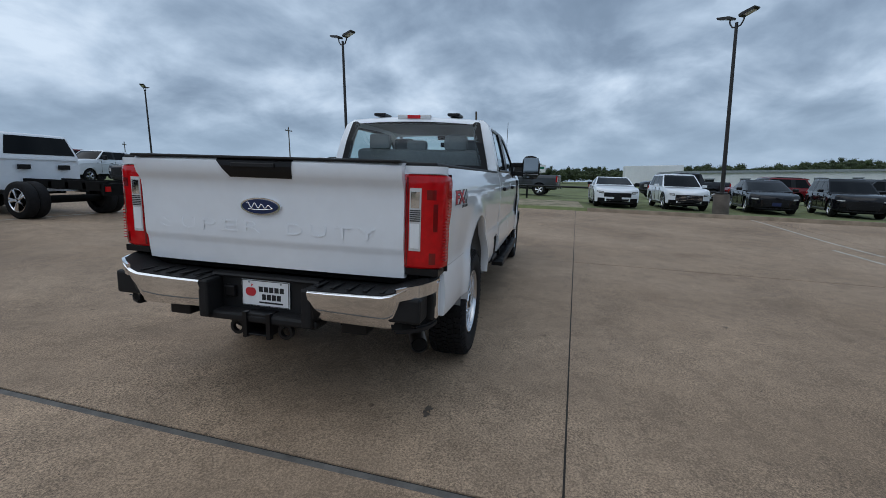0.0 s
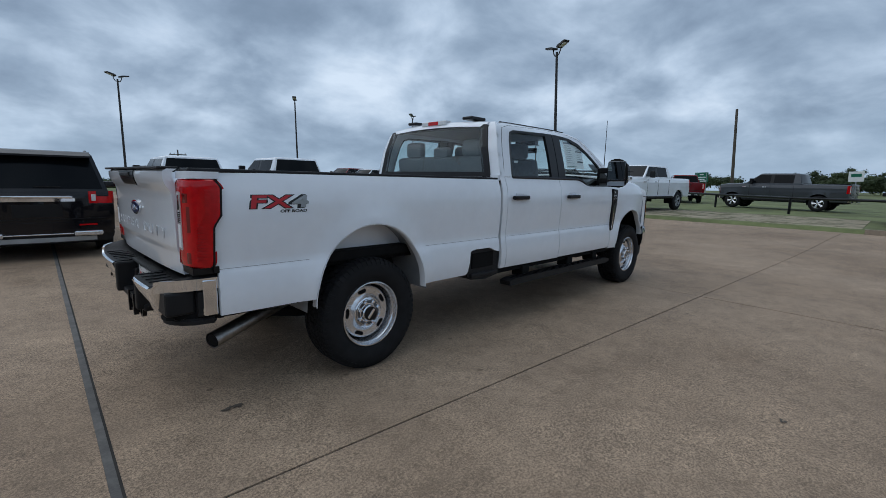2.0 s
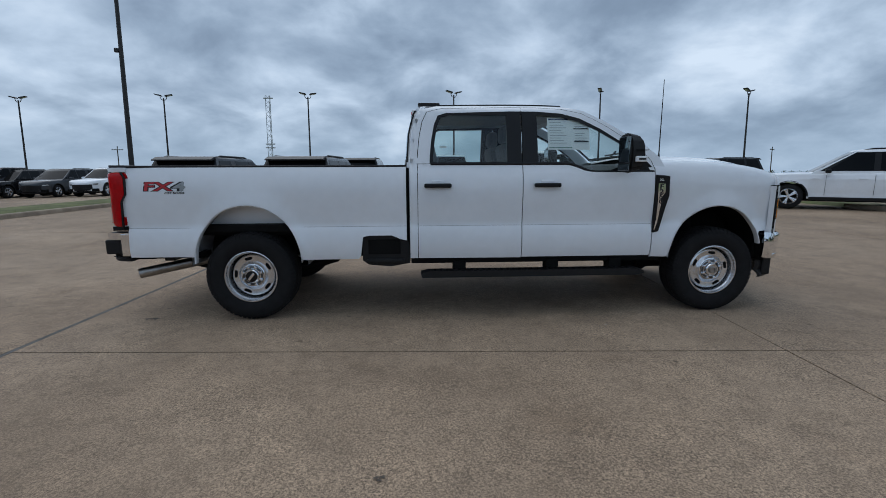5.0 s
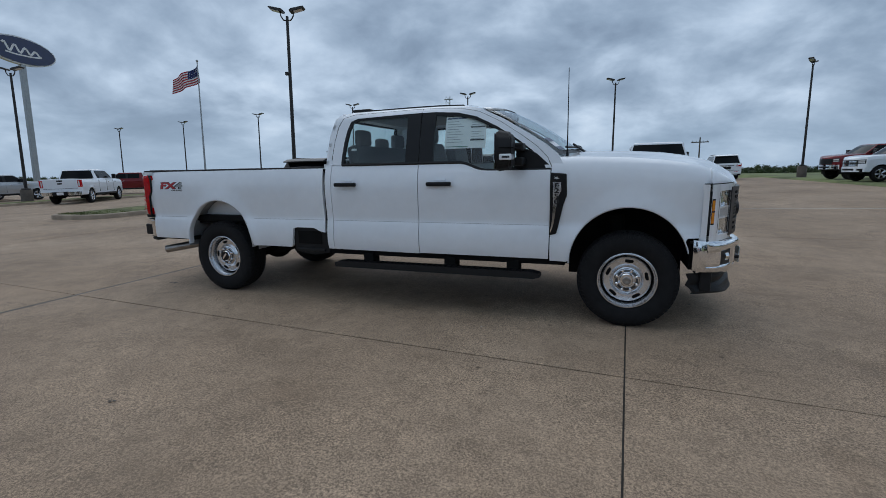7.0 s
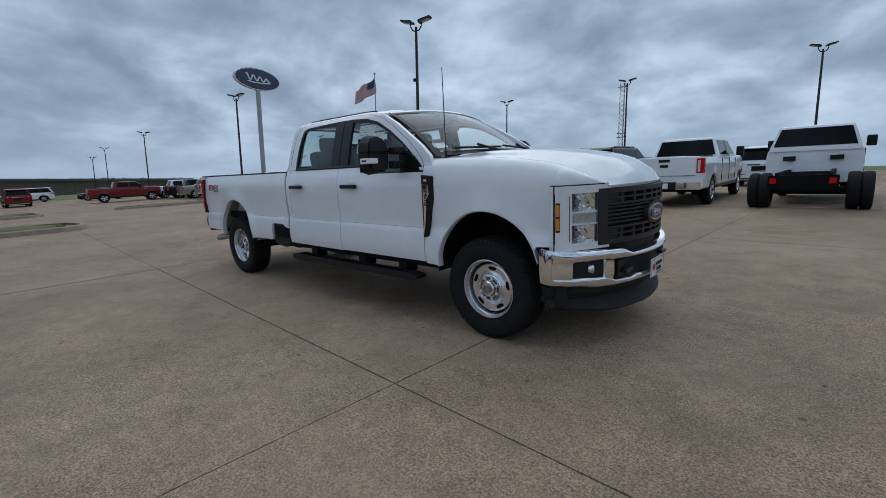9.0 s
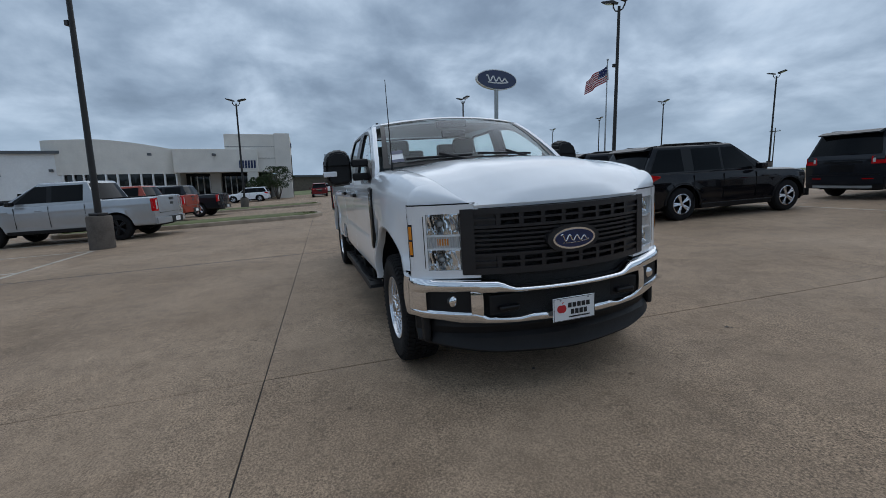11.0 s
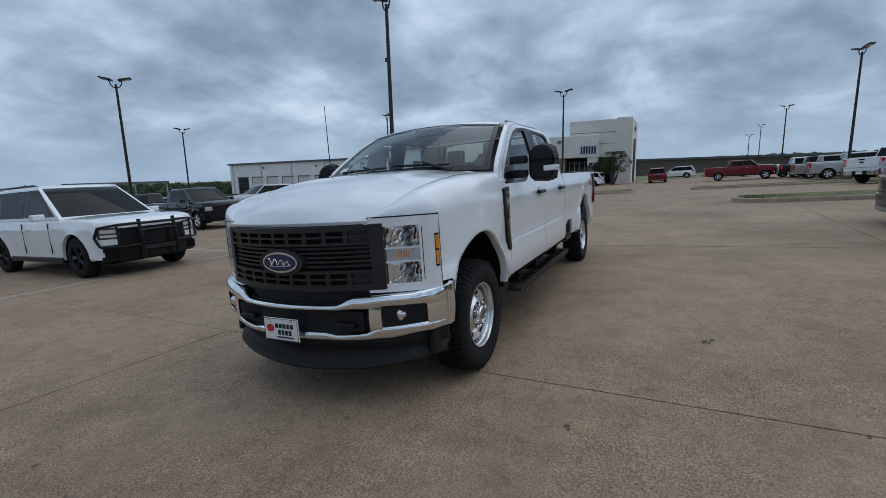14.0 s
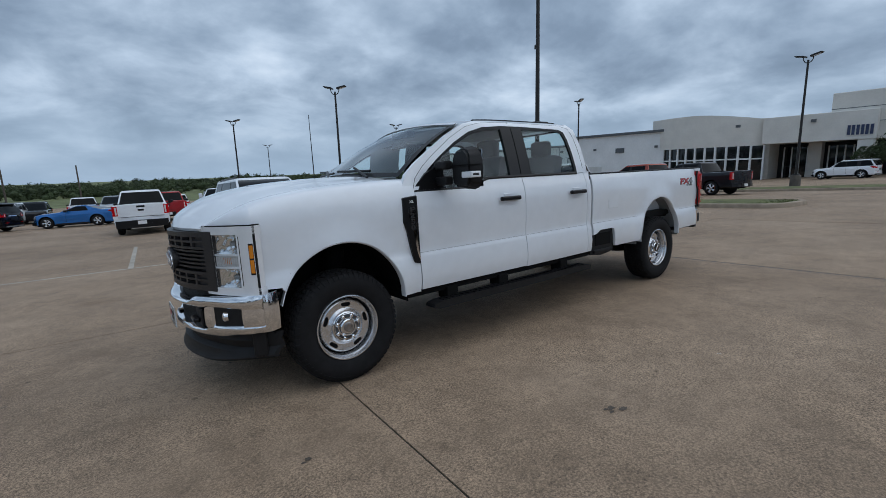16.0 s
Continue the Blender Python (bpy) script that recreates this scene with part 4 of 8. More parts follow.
# ---- parked vehicles ----
# x ahead, y left, z up from the middle of the wheelbase on the ground
KINDS = {
    #            half width, wheelbase, front, rear, tyre radius, sill
    "suv": dict(w=0.99, wb=3.03, f=0.93, r=1.09, R=0.385, sill=0.30, top=[(-2.6, 0.95), (-2.55, 1.10), (-2.3, 1.13), (0.80, 1.10), (0.98, 1.09), (1.7, 1.06), (2.1, 1.0), (2.32, 0.92), (2.45, 0.80)],
                cab=dict(b0=-2.52, b1=0.92, t0=-2.16, t1=0.02, h=1.765, belt=1.10), pillars=[(-1.44, -1.16), (-0.40, -0.33), (0.56, 0.60)], glass=(1.14, 1.655)),
    "bigsuv": dict(w=1.02, wb=3.40, f=1.0, r=1.25, R=0.41, sill=0.34, top=[(-2.95, 1.0), (-2.9, 1.2), (1.2, 1.18), (1.35, 1.19), (2.2, 1.16), (2.55, 1.10), (2.72, 1.0)],
                   cab=dict(b0=-2.9, b1=1.16, t0=-2.62, t1=0.10, h=1.92, belt=1.18), pillars=[(-1.75, -1.60), (-0.48, -0.33), (0.78, 0.84)], glass=(1.24, 1.82)),
    "pickup": dict(w=1.01, wb=4.06, f=0.97, r=1.28, R=0.42, sill=0.50, top=[(-3.31, 1.36), (-3.28, 1.42), (-1.32, 1.42), (-1.22, 1.40), (1.30, 1.40), (1.42, 1.44), (2.5, 1.38), (2.85, 1.31), (3.0, 1.20)],
                   cab=dict(b0=-1.22, b1=1.46, t0=-1.06, t1=0.76, h=2.0, belt=1.40), pillars=[(-1.0, -0.86), (0.05, 0.22), (1.18, 1.25)], glass=(1.45, 1.90), bed=(-3.2, -1.3)),
    "halfton": dict(w=1.01, wb=3.69, f=0.95, r=1.25, R=0.41, sill=0.42, top=[(-3.09, 1.25), (-3.06, 1.31), (-1.42, 1.31), (-1.32, 1.28), (1.05, 1.25), (1.2, 1.30), (2.3, 1.24), (2.65, 1.17), (2.79, 1.06)],
                    cab=dict(b0=-1.32, b1=1.38, t0=-1.06, t1=0.40, h=1.93, belt=1.27), pillars=[(-1.08, -0.94), (-0.05, 0.10), (1.0, 1.07)], glass=(1.32, 1.82), bed=(-3.0, -1.42)),
    "sedan": dict(w=0.93, wb=2.84, f=0.95, r=1.05, R=0.335, sill=0.24, top=[(-2.47, 0.80), (-2.44, 0.98), (-1.75, 1.03), (1.05, 0.94), (1.15, 0.93), (1.8, 0.87), (2.2, 0.78), (2.37, 0.68)],
                  cab=dict(b0=-1.95, b1=1.12, t0=-0.95, t1=0.0, h=1.45, belt=0.96), pillars=[(-1.15, -1.08), (-0.15, -0.05), (0.75, 0.80)], glass=(1.0, 1.37)),
    "coupe": dict(w=0.955, wb=2.72, f=0.90, r=1.15, R=0.35, sill=0.22, top=[(-2.51, 0.85), (-2.48, 1.0), (-1.7, 1.04), (0.55, 0.97), (0.70, 0.98), (1.6, 0.91), (2.05, 0.82), (2.26, 0.71)],
                  cab=dict(b0=-1.75, b1=0.62, t0=-0.75, t1=-0.28, h=1.37, belt=0.98), pillars=[(-1.0, -0.92), (0.3, 0.36)], glass=(1.02, 1.30)),
}


def wheel_set(t, R, wb, w, rim_mat):
    first = None
    width = 0.25
    for x in (wb / 2, -wb / 2):
        for s in (1, -1):
            y = s * (w - 0.02 - width / 2)
            m = pose(x, y, R, 0, 0, 0 if s > 0 else 180)
            if first is None:
                first = wheel(R, width, rim_mat)
                wh = first
            else:
                wh = {}
                for nm, ob in first.items():
                    c = ob.copy(); scene.collection.objects.link(c); wh[nm] = c
            wh["tyre"].parent = t
            wh["tyre"].matrix_basis = m
            for nm in wh:
                if nm != "tyre":
                    wh[nm].parent = wh["tyre"]


def wheel(R, width, rim_mat):
    h = width / 2
    tyre = part("tyre", lathe([(R * 0.60, h * 0.75), (R * 0.64, h), (R * 0.86, h * 1.04), (R * 0.96, h * 0.88), (R, h * 0.6), (R, -h * 0.6), (R * 0.96, -h * 0.88), (R * 0.86, -h * 1.04), (R * 0.62, -h)], 28), RUBBER, None, smooth=40)
    rim = part("rim", lathe([(R * 0.64, h * 0.9), (R * 0.61, h * 0.95), (R * 0.57, h * 0.6), (R * 0.55, -h * 0.2), (0.0, -h * 0.2)], 28), TRIM, None, smooth=40)
    bm = bmesh.new()
    for k in range(5):
        a = 2 * math.pi * k / 5
        for d in (-0.13, 0.13):
            c, s = math.cos(a + d), math.sin(a + d)
            tube(bm, (0.04 * c, h * 0.72, 0.04 * s), (R * 0.60 * c, h * 0.72, R * 0.60 * s), R * 0.058, R * 0.075, 6)
    tube(bm, (0, h * 0.5, 0), (0, h * 0.82, 0), R * 0.17, R * 0.14, 12)
    spokes = part("spokes", bm, rim_mat, None, "silver alloy spokes", 40)
    bm = lathe([(R * 0.645, h * 0.93), (R * 0.60, h * 0.99), (R * 0.575, h * 0.8)], 28)
    lip = part("rim_lip", bm, rim_mat, None, smooth=40)
    return {"tyre": tyre, "rim": rim, "spokes": spokes, "rim_lip": lip}


def vehicle(kind, mat, x, y, yaw, label, category, rim=None, dark_top=True, lift=0.0, chassis=False, plate=None, z=0.0, rack=False, topmat=None, push_bar=False, chrome_grille=False, dark_bumper=False, size=1.0):
    K = KINDS[kind]
    w, wb, R, sill = K["w"], K["wb"], K["R"] + lift * 0.3, K["sill"] + lift
    name = {"suv": "sport_utility_vehicle", "bigsuv": "sport_utility_vehicle", "pickup": "pickup_truck", "halfton": "pickup_truck", "sedan": "sedan_car", "coupe": "coupe_car"}[kind]
    t = empty(name, stand(x, y, yaw, z) @ Matrix.Scale(size, 4), label, category, "parked vehicles")
    top, cab = K["top"], K["cab"]
    x0, x1 = top[0][0], top[-1][0]
    if chassis:
        x0 = cab["b0"] - 0.02
    NOSE_R, TAIL_R = (0.42, 0.15) if kind in ("suv", "sedan", "coupe") else (0.30, 0.10)
    ar = R + 0.075
    xs = set(span(x0, x1, 40))
    for c in (wb / 2, -wb / 2):
        for k in range(17):
            xs.add(c + ar * math.cos(math.pi * k / 16))
    for k in range(1, 11):
        xs.add(x1 - NOSE_R * (k / 10) ** 2.4)
        xs.add(x0 + TAIL_R * (k / 10) ** 2.4)
    xs = sorted(v for v in xs if x0 <= v <= x1)
    kept = [xs[0]]
    for v in xs[1:]:
        if v - kept[-1] > 0.0004:
            kept.append(v)
    xs = kept

    def bottom(v):
        z = sill
        for c in (wb / 2, -wb / 2):
            d = abs(v - c)
            if d < ar:
                z = max(z, R + math.sqrt(ar * ar - d * d))
        if v > wb / 2 + ar:
            z = sill + 0.02 + 0.25 * max(0, (v - x1 + 0.25)) 
        return z
    def flare(v, z):
        """The swell of the panel round a wheel opening."""
        return max(0.022 * math.exp(-((math.hypot(v - c, z - R) - ar) / 0.07) ** 2) for c in (wb / 2, -wb / 2))
    grid = []
    for v in xs:
        T = lerp(top, v) + lift
        b = min(bottom(v), T - 0.12)
        f = min(1.0, (max(x1 - v, 0.0005) / NOSE_R) ** (1 / 2.4), (max(v - x0, 0.0005) / TAIL_R) ** (1 / 2.4))
        f *= 1.0 - 0.05 * max(0, (v - (x1 - 1.0)) / 1.0) ** 2
        W = w * f
        row = [(0.93, sill), (0.965, sill + 0.035), (0.978, sill + 0.10), (0.972, sill + 0.14), (0.985, sill + 0.24), (0.995, sill + 0.36), (0.998, T - 0.34), (0.994, T - 0.24), (0.998, T - 0.20), (0.988, T - 0.175), (0.982, T - 0.10), (0.955, T - 0.04), (0.90, T - 0.008), (0.80, T + 0.004), (0.45, T + 0.022)]
        out, last = [], b
        for k, z in row:
            last = min(max(z, last), max(T - 0.008, b)) if k > 0.85 else max(z, last)
            out.append((W * k + (flare(v, last) * f if last < T - 0.10 else 0), last))
        grid.append([(v, yy, zz) for yy, zz in out] + [(v, -yy, zz) for yy, zz in out[::-1]])
    bm = sheet(grid)
    bm.faces.new([bm.verts.new(p) for p in grid[0]]); bm.faces.new([bm.verts.new(p) for p in grid[-1]])
    bmesh.ops.remove_doubles(bm, verts=bm.verts, dist=0.0005)
    part("body", bm, mat, t, smooth=30)
    for c in (wb / 2, -wb / 2):
        for s in (1, -1):
            if c < 0 and chassis:
                continue
            part("arch_liner", sheet([[(c + (ar - 0.006) * math.cos(a), s * yy, R + (ar - 0.006) * math.sin(a)) for yy in (w * 0.955, w * 0.55)] for a in span(-0.25, math.pi + 0.25, 15)]), LINER, t, smooth=50)
            if kind in ("suv", "bigsuv") and not push_bar:
                part("arch_trim", sheet([[(c + q * math.cos(a), s * (w * 0.995 + flare(c + q * math.cos(a), R + q * math.sin(a)) * 0.9 + 0.004), R + q * math.sin(a)) for q in (ar - 0.008, ar + 0.035)] for a in span(0.02, math.pi - 0.02, 17)], thick=(0, -s * 0.03, 0)), TRIM, t, "black wheel arch trim", 50)
    part("underbody", boxes((x0 + 0.3, x1 - 0.3, -w * 0.72, w * 0.72, sill - 0.08, sill + 0.45), (x0 + 0.15, x1 - 0.12, -w * 0.86, w * 0.86, sill + 0.03, sill + 0.2)), UNDER, t)
    # cab
    b0, b1, t0, t1, h, belt = (cab[k] for k in ("b0", "b1", "t0", "t1", "h", "belt"))
    h, belt = h + lift, belt + lift
    wr = w * 0.76
    wbelt = w * 0.93
    rows = []
    for q in (-0.12, 0, 0.3, 0.6, 0.8, 0.9, 0.955, 0.985, 1.0):
        z = belt + (h - belt) * q
        k = max(0, min(1, q / 0.9))
        W = wbelt + (wr - wbelt) * k - (0.30 if q == 1.0 else (0.09 if q > 0.97 else (0.03 if q > 0.93 else 0)))
        in_ = 0.34 if q == 1.0 else (0.12 if q > 0.97 else (0.04 if q > 0.93 else 0))
        a, b = b0 + (t0 - b0) * k + in_ * 0.6, b1 + (t1 - b1) * k - in_
        pts = []
        n = 8
        # rounded front and rear in plan
        for i in range(n + 1):
            u = -1 + 2 * i / n
            pts.append((b + 0.10 * (1 - u * u), u * W, z))
        for i in range(n + 1):
            u = 1 - 2 * i / n
            pts.append((a - 0.05 * (1 - u * u), u * W, z))
        rows.append(pts)
    bm = sheet(rows, closed=True)
    bm.faces.new([bm.verts.new(p) for p in rows[-1]])
    bmesh.ops.remove_doubles(bm, verts=bm.verts, dist=0.0005)
    part("cab", bm, topmat or mat, t, smooth=35)
    # glass: panes that stand 6 mm proud of the cab
    g0, g1 = K["glass"][0] + lift, K["glass"][1] + lift

    def cabface(q, side):
        z = belt + (h - belt) * q
        k = min(1, q / 0.9)
        return z, wbelt + (wr - wbelt) * k, b0 + (t0 - b0) * k, b1 + (t1 - b1) * k

    q0, q1 = (g0 - belt) / (h - belt), (g1 - belt) / (h - belt)
    stops = K["pillars"]
    segs = []
    if kind in ("suv", "bigsuv"):
        segs.append((None, stops[0][0]))
    for (a, b), nxt in zip(stops, stops[1:]):
        segs.append((b, nxt[0]))
    segs.append((stops[-1][1], None))
    for s in (1, -1):
        za, Wa, xa, xb = cabface(q0, s)
        zb, Wb, xa2, xb2 = cabface(q1, s)
        lo, hi = (xa + 0.14, xb - 0.10) if segs[0][0] is None else (segs[0][0], xb - 0.10)
        lo2 = xa2 + 0.12 if segs[0][0] is None else max(segs[0][0], xa2 + 0.08)
        grid = [[(lo, s * (Wa + 0.003), za), (lo2, s * (Wb + 0.003), zb)], [(hi, s * (Wa + 0.003), za), (xb2 - 0.04, s * (Wb + 0.003), zb)]]
        part("pillar_trim", sheet(grid, thick=(0, -s * 0.02, 0)), TRIM, t, "black pillar trim")
        for a, b in segs:
            pts = []
            z, W, xa, xb = cabface(q0, s)
            lo0 = xa + 0.16 if a is None else a
            lo1 = xb - 0.10 if b is None else b
            z2, W2, xa2, xb2 = cabface(q1, s)
            hi0 = xa2 + 0.14 if a is None else max(a, xa2 + 0.10)
            hi1 = xb2 - 0.02 if b is None else min(b, xb2 - 0.04)
            if hi1 < hi0 + 0.05:
                # a short pane under the raked screen: stop where the pillar meets it
                cut = 0.9 * (b1 - 0.09 - lo0) / (b1 - t1)
                if cut < q0 + 0.12:
                    continue
                z2, W2, xa2, xb2 = cabface(cut, s)
                hi0, hi1 = lo0, lo0 + 0.02
            quad = [(lo0, s * (W + 0.006), z), (lo1, s * (W + 0.006), z), (hi1, s * (W2 + 0.006), z2), (hi0, s * (W2 + 0.006), z2)]
            bm = bmesh.new()
            f = bm.faces.new([bm.verts.new(p) for p in quad])
            r = bmesh.ops.extrude_face_region(bm, geom=[f])
            bmesh.ops.translate(bm, verts=[v for v in r["geom"] if isinstance(v, bmesh.types.BMVert)], vec=(0, -s * 0.02, 0))
            part("side_window", bm, CABGLASS, t, "dark tinted glass")
    for end in (0, 1):
        grid = []
        for q in span(q0 - 0.02 if end else q0 + 0.01, 0.90 if end else min(q1 + 0.03, 0.90), 6):
            z, W, xa, xb = cabface(q, 1)
            row = []
            for u in span(-0.93, 0.93, 13):
                xx = xb + 0.10 * (1 - u * u) + 0.008 if end else xa - 0.05 * (1 - u * u) - 0.008
                row.append((xx, u * W, z))
            grid.append(row)
        part("windscreen" if end else "rear_window", sheet(grid, thick=(-0.02 if end else 0.02, 0, 0)), CABGLASS, t, "dark glass", 50)
    # lights, grille, bumpers
    def nose(v, yy):
        return x1 - NOSE_R * (abs(yy) / (w * 0.955)) ** 2.4

    def tail(yy):
        return x0 + TAIL_R * (abs(yy) / w) ** 2.4

    def face(name, y0, y1, z0, z1, mt, parent, out=0.012, label="", n=9, slant=0.0, deep=0.05):
        grid = [[(nose(0, yy) + out, yy, z + slant * abs(yy)) for z in (z0, (z0 + z1) / 2, z1)] for yy in span(y0, y1, n)]
        return part(name, sheet(grid, thick=(-deep, 0, 0)), mt, parent, label, 50)
    hz = lerp(top, x1) + lift
    low = sill + 0.06
    big = kind in ("bigsuv", "pickup", "halfton")
    gw = w * ((0.66 if push_bar else 0.60) if big else (0.50 if kind == "sedan" else 0.60))
    g_lo = hz - ((0.58 if push_bar else (0.38 if kind == "pickup" else 0.42)) if big else (0.24 if kind == "coupe" else 0.34))
    for s in (1, -1):
        a, b = (w * 0.62, w * 0.93) if big else (w * 0.63, w * 0.95)
        hl = face("headlight", min(s * a, s * b), max(s * a, s * b), hz - (0.27 if big else 0.15), hz - 0.05, LAMPDARK, t, 0.010, "clear headlight with a dark surround", 7, 0.03 if big else 0.075)
        for z0, z1 in (((0.155, 0.085), (0.235, 0.185)) if big else ((0.115, 0.072),)):
            face("lamp_strip", min(s * (a + 0.03), s * (b - 0.04)), max(s * (a + 0.03), s * (b - 0.04)), hz - z0, hz - z1, CLEARLENS, hl, 0.016, "", 6, 0.03 if big else 0.075)
        if big and push_bar:
            face("corner_intake", min(s * w * 0.66, s * w * 0.88), max(s * w * 0.66, s * w * 0.88), low + 0.10, low + 0.24, TRIM, t, 0.008, "black corner intake", 5)
    grille = face("grille", -gw, gw, g_lo, hz - 0.05, TRIM, t, 0.010, "black grille")
    for k in range(4):
        zb = g_lo + (hz - 0.05 - g_lo) * (k + 0.7) / 4.6
        face("grille_bar", -gw * 0.94, gw * 0.94, zb - 0.010, zb + 0.010, CHROME if chrome_grille else PLASTIC, grille, 0.022, "", 9, 0.0, 0.02)
    face("lower_intake", -w * (0.60 if big else 0.50), w * (0.60 if big else 0.50), low + 0.02, low + (0.17 if big else 0.11), TRIM, t, 0.010, "black lower intake")
    face("front_bumper", -w * (0.90 if big else 0.74), w * (0.90 if big else 0.74), sill - 0.02, low + (0.02 if big else -0.03), TRIM, t, 0.012, "black bumper lip", 13)
    if big and not push_bar:
        bar = face("bumper_bar", -w * 0.94, w * 0.94, sill + 0.03, g_lo - 0.025, CHROME if kind == "pickup" and not chrome_grille else mat, t, 0.045, "front bumper bar", 13, 0.0, 0.09)
        face("bumper_slot", -w * 0.46, w * 0.46, sill + 0.10, sill + 0.20, TRIM, bar, 0.050, "black bumper slot", 9, 0.0, 0.02)
        for s in (1, -1):
            face("fog_lamp_recess", min(s * w * 0.62, s * w * 0.80), max(s * w * 0.62, s * w * 0.80), sill + 0.10, sill + 0.19, TRIM, bar, 0.050, "black fog lamp recess", 4, 0.0, 0.02)
    rz = lerp(top, top[0][0] + 0.15) + lift
    if not chassis:
        tall = kind in ("pickup", "halfton")

        def stern(name, pts, z0, z1, mt, parent, label="", deep=0.04, dz=0.0):
            grid = [[(x, y, z0 + (dz if i == 0 else 0)), (x, y, z1)] for i, (x, y) in enumerate(pts)]
            return part(name, sheet(grid, thick=(deep, 0, 0)), mt, parent, label, 50)
        for s in (1, -1):
            y0, y1 = (w * 0.82, w * 0.985) if tall else (w * 0.66, w * 0.97)
            z0, z1 = (rz - 0.46, rz - 0.06) if tall else (rz - 0.21, rz - 0.01)
            pts = [(tail(yy) - 0.014, s * yy) for yy in span(y0, y1, 5)] + [(x0 + TAIL_R + (0.02 if tall else 0.06), s * (w + 0.008))]
            if tall:
                tl = stern("tail_light", pts, z0, z1, REDLENS, t, "red wrap-around tail light", 0.05)
            else:
                pts += [(x0 + TAIL_R + 0.16, s * (w + 0.006)), (x0 + TAIL_R + 0.30, s * (w + 0.004))]
                up = [0.0] * 6 + [0.07, 0.125]
                tl = part("tail_light", sheet([[(x, y, z0 + u), (x, y, z1 - u * 0.25)] for (x, y), u in zip(pts, up)], thick=(0.04, -s * 0.02, 0)), REDLENS, t, "red wedge tail light", 50)
            q = [(tail(yy) - 0.018, s * yy) for yy in span(y0 + 0.03, y0 + 0.09, 3)]
            stern("reversing_lens", q, z0 + 0.04, z1 - 0.05, CLEARLENS, tl, "pale reversing lens", 0.02)
        ys = span(-w * 0.94, w * 0.94, 13)
        if tall:
            stern("rear_bumper", [(tail(yy) - 0.13 * (1 - (abs(yy) / w) ** 6), yy) for yy in ys], sill - (0.10 if dark_bumper else -0.02), sill + 0.21, TRIM if dark_bumper else (CHROME if chrome_grille or kind == "pickup" else mat), t, "rear bumper", 0.12)
            stern("bumper_centre", [(x0 - 0.138, yy) for yy in span(-0.36, 0.36, 5)], sill + 0.0, sill + 0.22, TRIM, t, "black centre step", 0.1)
            part("plate", boxes((x0 - 0.148, x0 - 0.140, -0.16, 0.16, sill + 0.04, sill + 0.19)), PLATEWHITE, t, "white plate")
            gate = stern("tailgate", [(tail(yy) - 0.010, yy) for yy in span(-w * 0.80, w * 0.80, 9)], rz - 0.52, rz - 0.015, mat, t, "", 0.03)
            part("gate_seam", boxes((x0 - 0.004, x0 + 0.02, -w * 0.81, w * 0.81, rz - 0.535, rz - 0.52)), TRIM, gate)
            part("gate_handle", boxes((x0 - 0.022, x0 + 0.02, -0.15, 0.15, rz - 0.14, rz - 0.06), bevel=0.008), TRIM, gate, "black tailgate handle")
            part("gate_badge", boxes((x0 - 0.018, x0 + 0.02, -0.11, 0.11, rz - 0.29, rz - 0.21), bevel=0.008), TRIM, gate)
            part("bed_liner", boxes((K["bed"][0], K["bed"][1], -w * 0.80, w * 0.80, rz - 0.02, rz + 0.032)), UNDER, t, "dark bed")
        else:
            stern("rear_bumper", [(tail(yy) - 0.03, yy) for yy in ys], sill + 0.10, sill + 0.30, mat, t, "painted rear bumper", 0.08)
            stern("bumper_lip", [(tail(yy) - 0.022, yy) for yy in ys], sill - 0.03, sill + 0.10, TRIM, t, "black bumper underside", 0.08)
            stern("skid_plate", [(tail(yy) - 0.036, yy) for yy in span(-w * 0.72, w * 0.72, 9)], sill - 0.01, sill + 0.06, GALV, t, "silver skid plate", 0.05)
            for s in (1, -1):
                stern("bumper_reflector", [(tail(yy) - 0.036, s * yy) for yy in (w * 0.50, w * 0.74)], sill + 0.24, sill + 0.265, REDLENS, t)
            stern("plate_recess", [(tail(yy) - 0.006, yy) for yy in (-0.30, 0.0, 0.30)], rz - 0.42, rz - 0.22, TRIM, t, "dark plate recess", 0.02)
            stern("hatch_bar", [(tail(yy) - 0.024, yy) for yy in span(-0.47, 0.47, 5)], rz - 0.175, rz - 0.125, CHROME if kind == "suv" else TRIM, t, "bright bar over the plate", 0.03)
            stern("hatch_seam", [(tail(yy) - 0.004, yy) for yy in span(-w * 0.86, w * 0.86, 9)], sill + 0.345, sill + 0.36, TRIM, t, "", 0.02)
            part("spoiler", prism([(t0 - 0.22, h - 0.115), (t0 + 0.12, h - 0.09), (t0 + 0.14, h - 0.004), (t0 - 0.04, h - 0.022), (t0 - 0.22, h - 0.085)], "y", -wr * 0.96, wr * 0.96), TRIM if mat in (BLACKPAINT, DARKGREY, GREYPAINT) else mat, t, "roof spoiler")
    for s in (1, -1):
        mx = b1 - 0.42
        part("side_mirror", boxes((mx - 0.05, mx + 0.10, s * (w + 0.02) if s > 0 else -(w + 0.24), (w + 0.24) if s > 0 else -(w + 0.02), belt + 0.0, belt + (0.30 if kind == "pickup" else 0.13)), bevel=0.03), mat if kind == "suv" or push_bar else TRIM, t, "side mirror")
        for a, b in segs[-2:]:
            px = (a if a is not None else 0) + 0.12 if a is not None else -1
            part("door_handle", boxes((px, px + 0.2, s * (w * 0.99) if s > 0 else -(w * 0.99 + 0.03), (w * 0.99 + 0.03) if s > 0 else -(w * 0.99), belt - 0.20, belt - 0.16), bevel=0.008), mat if kind not in ("pickup",) else CHROME, t)
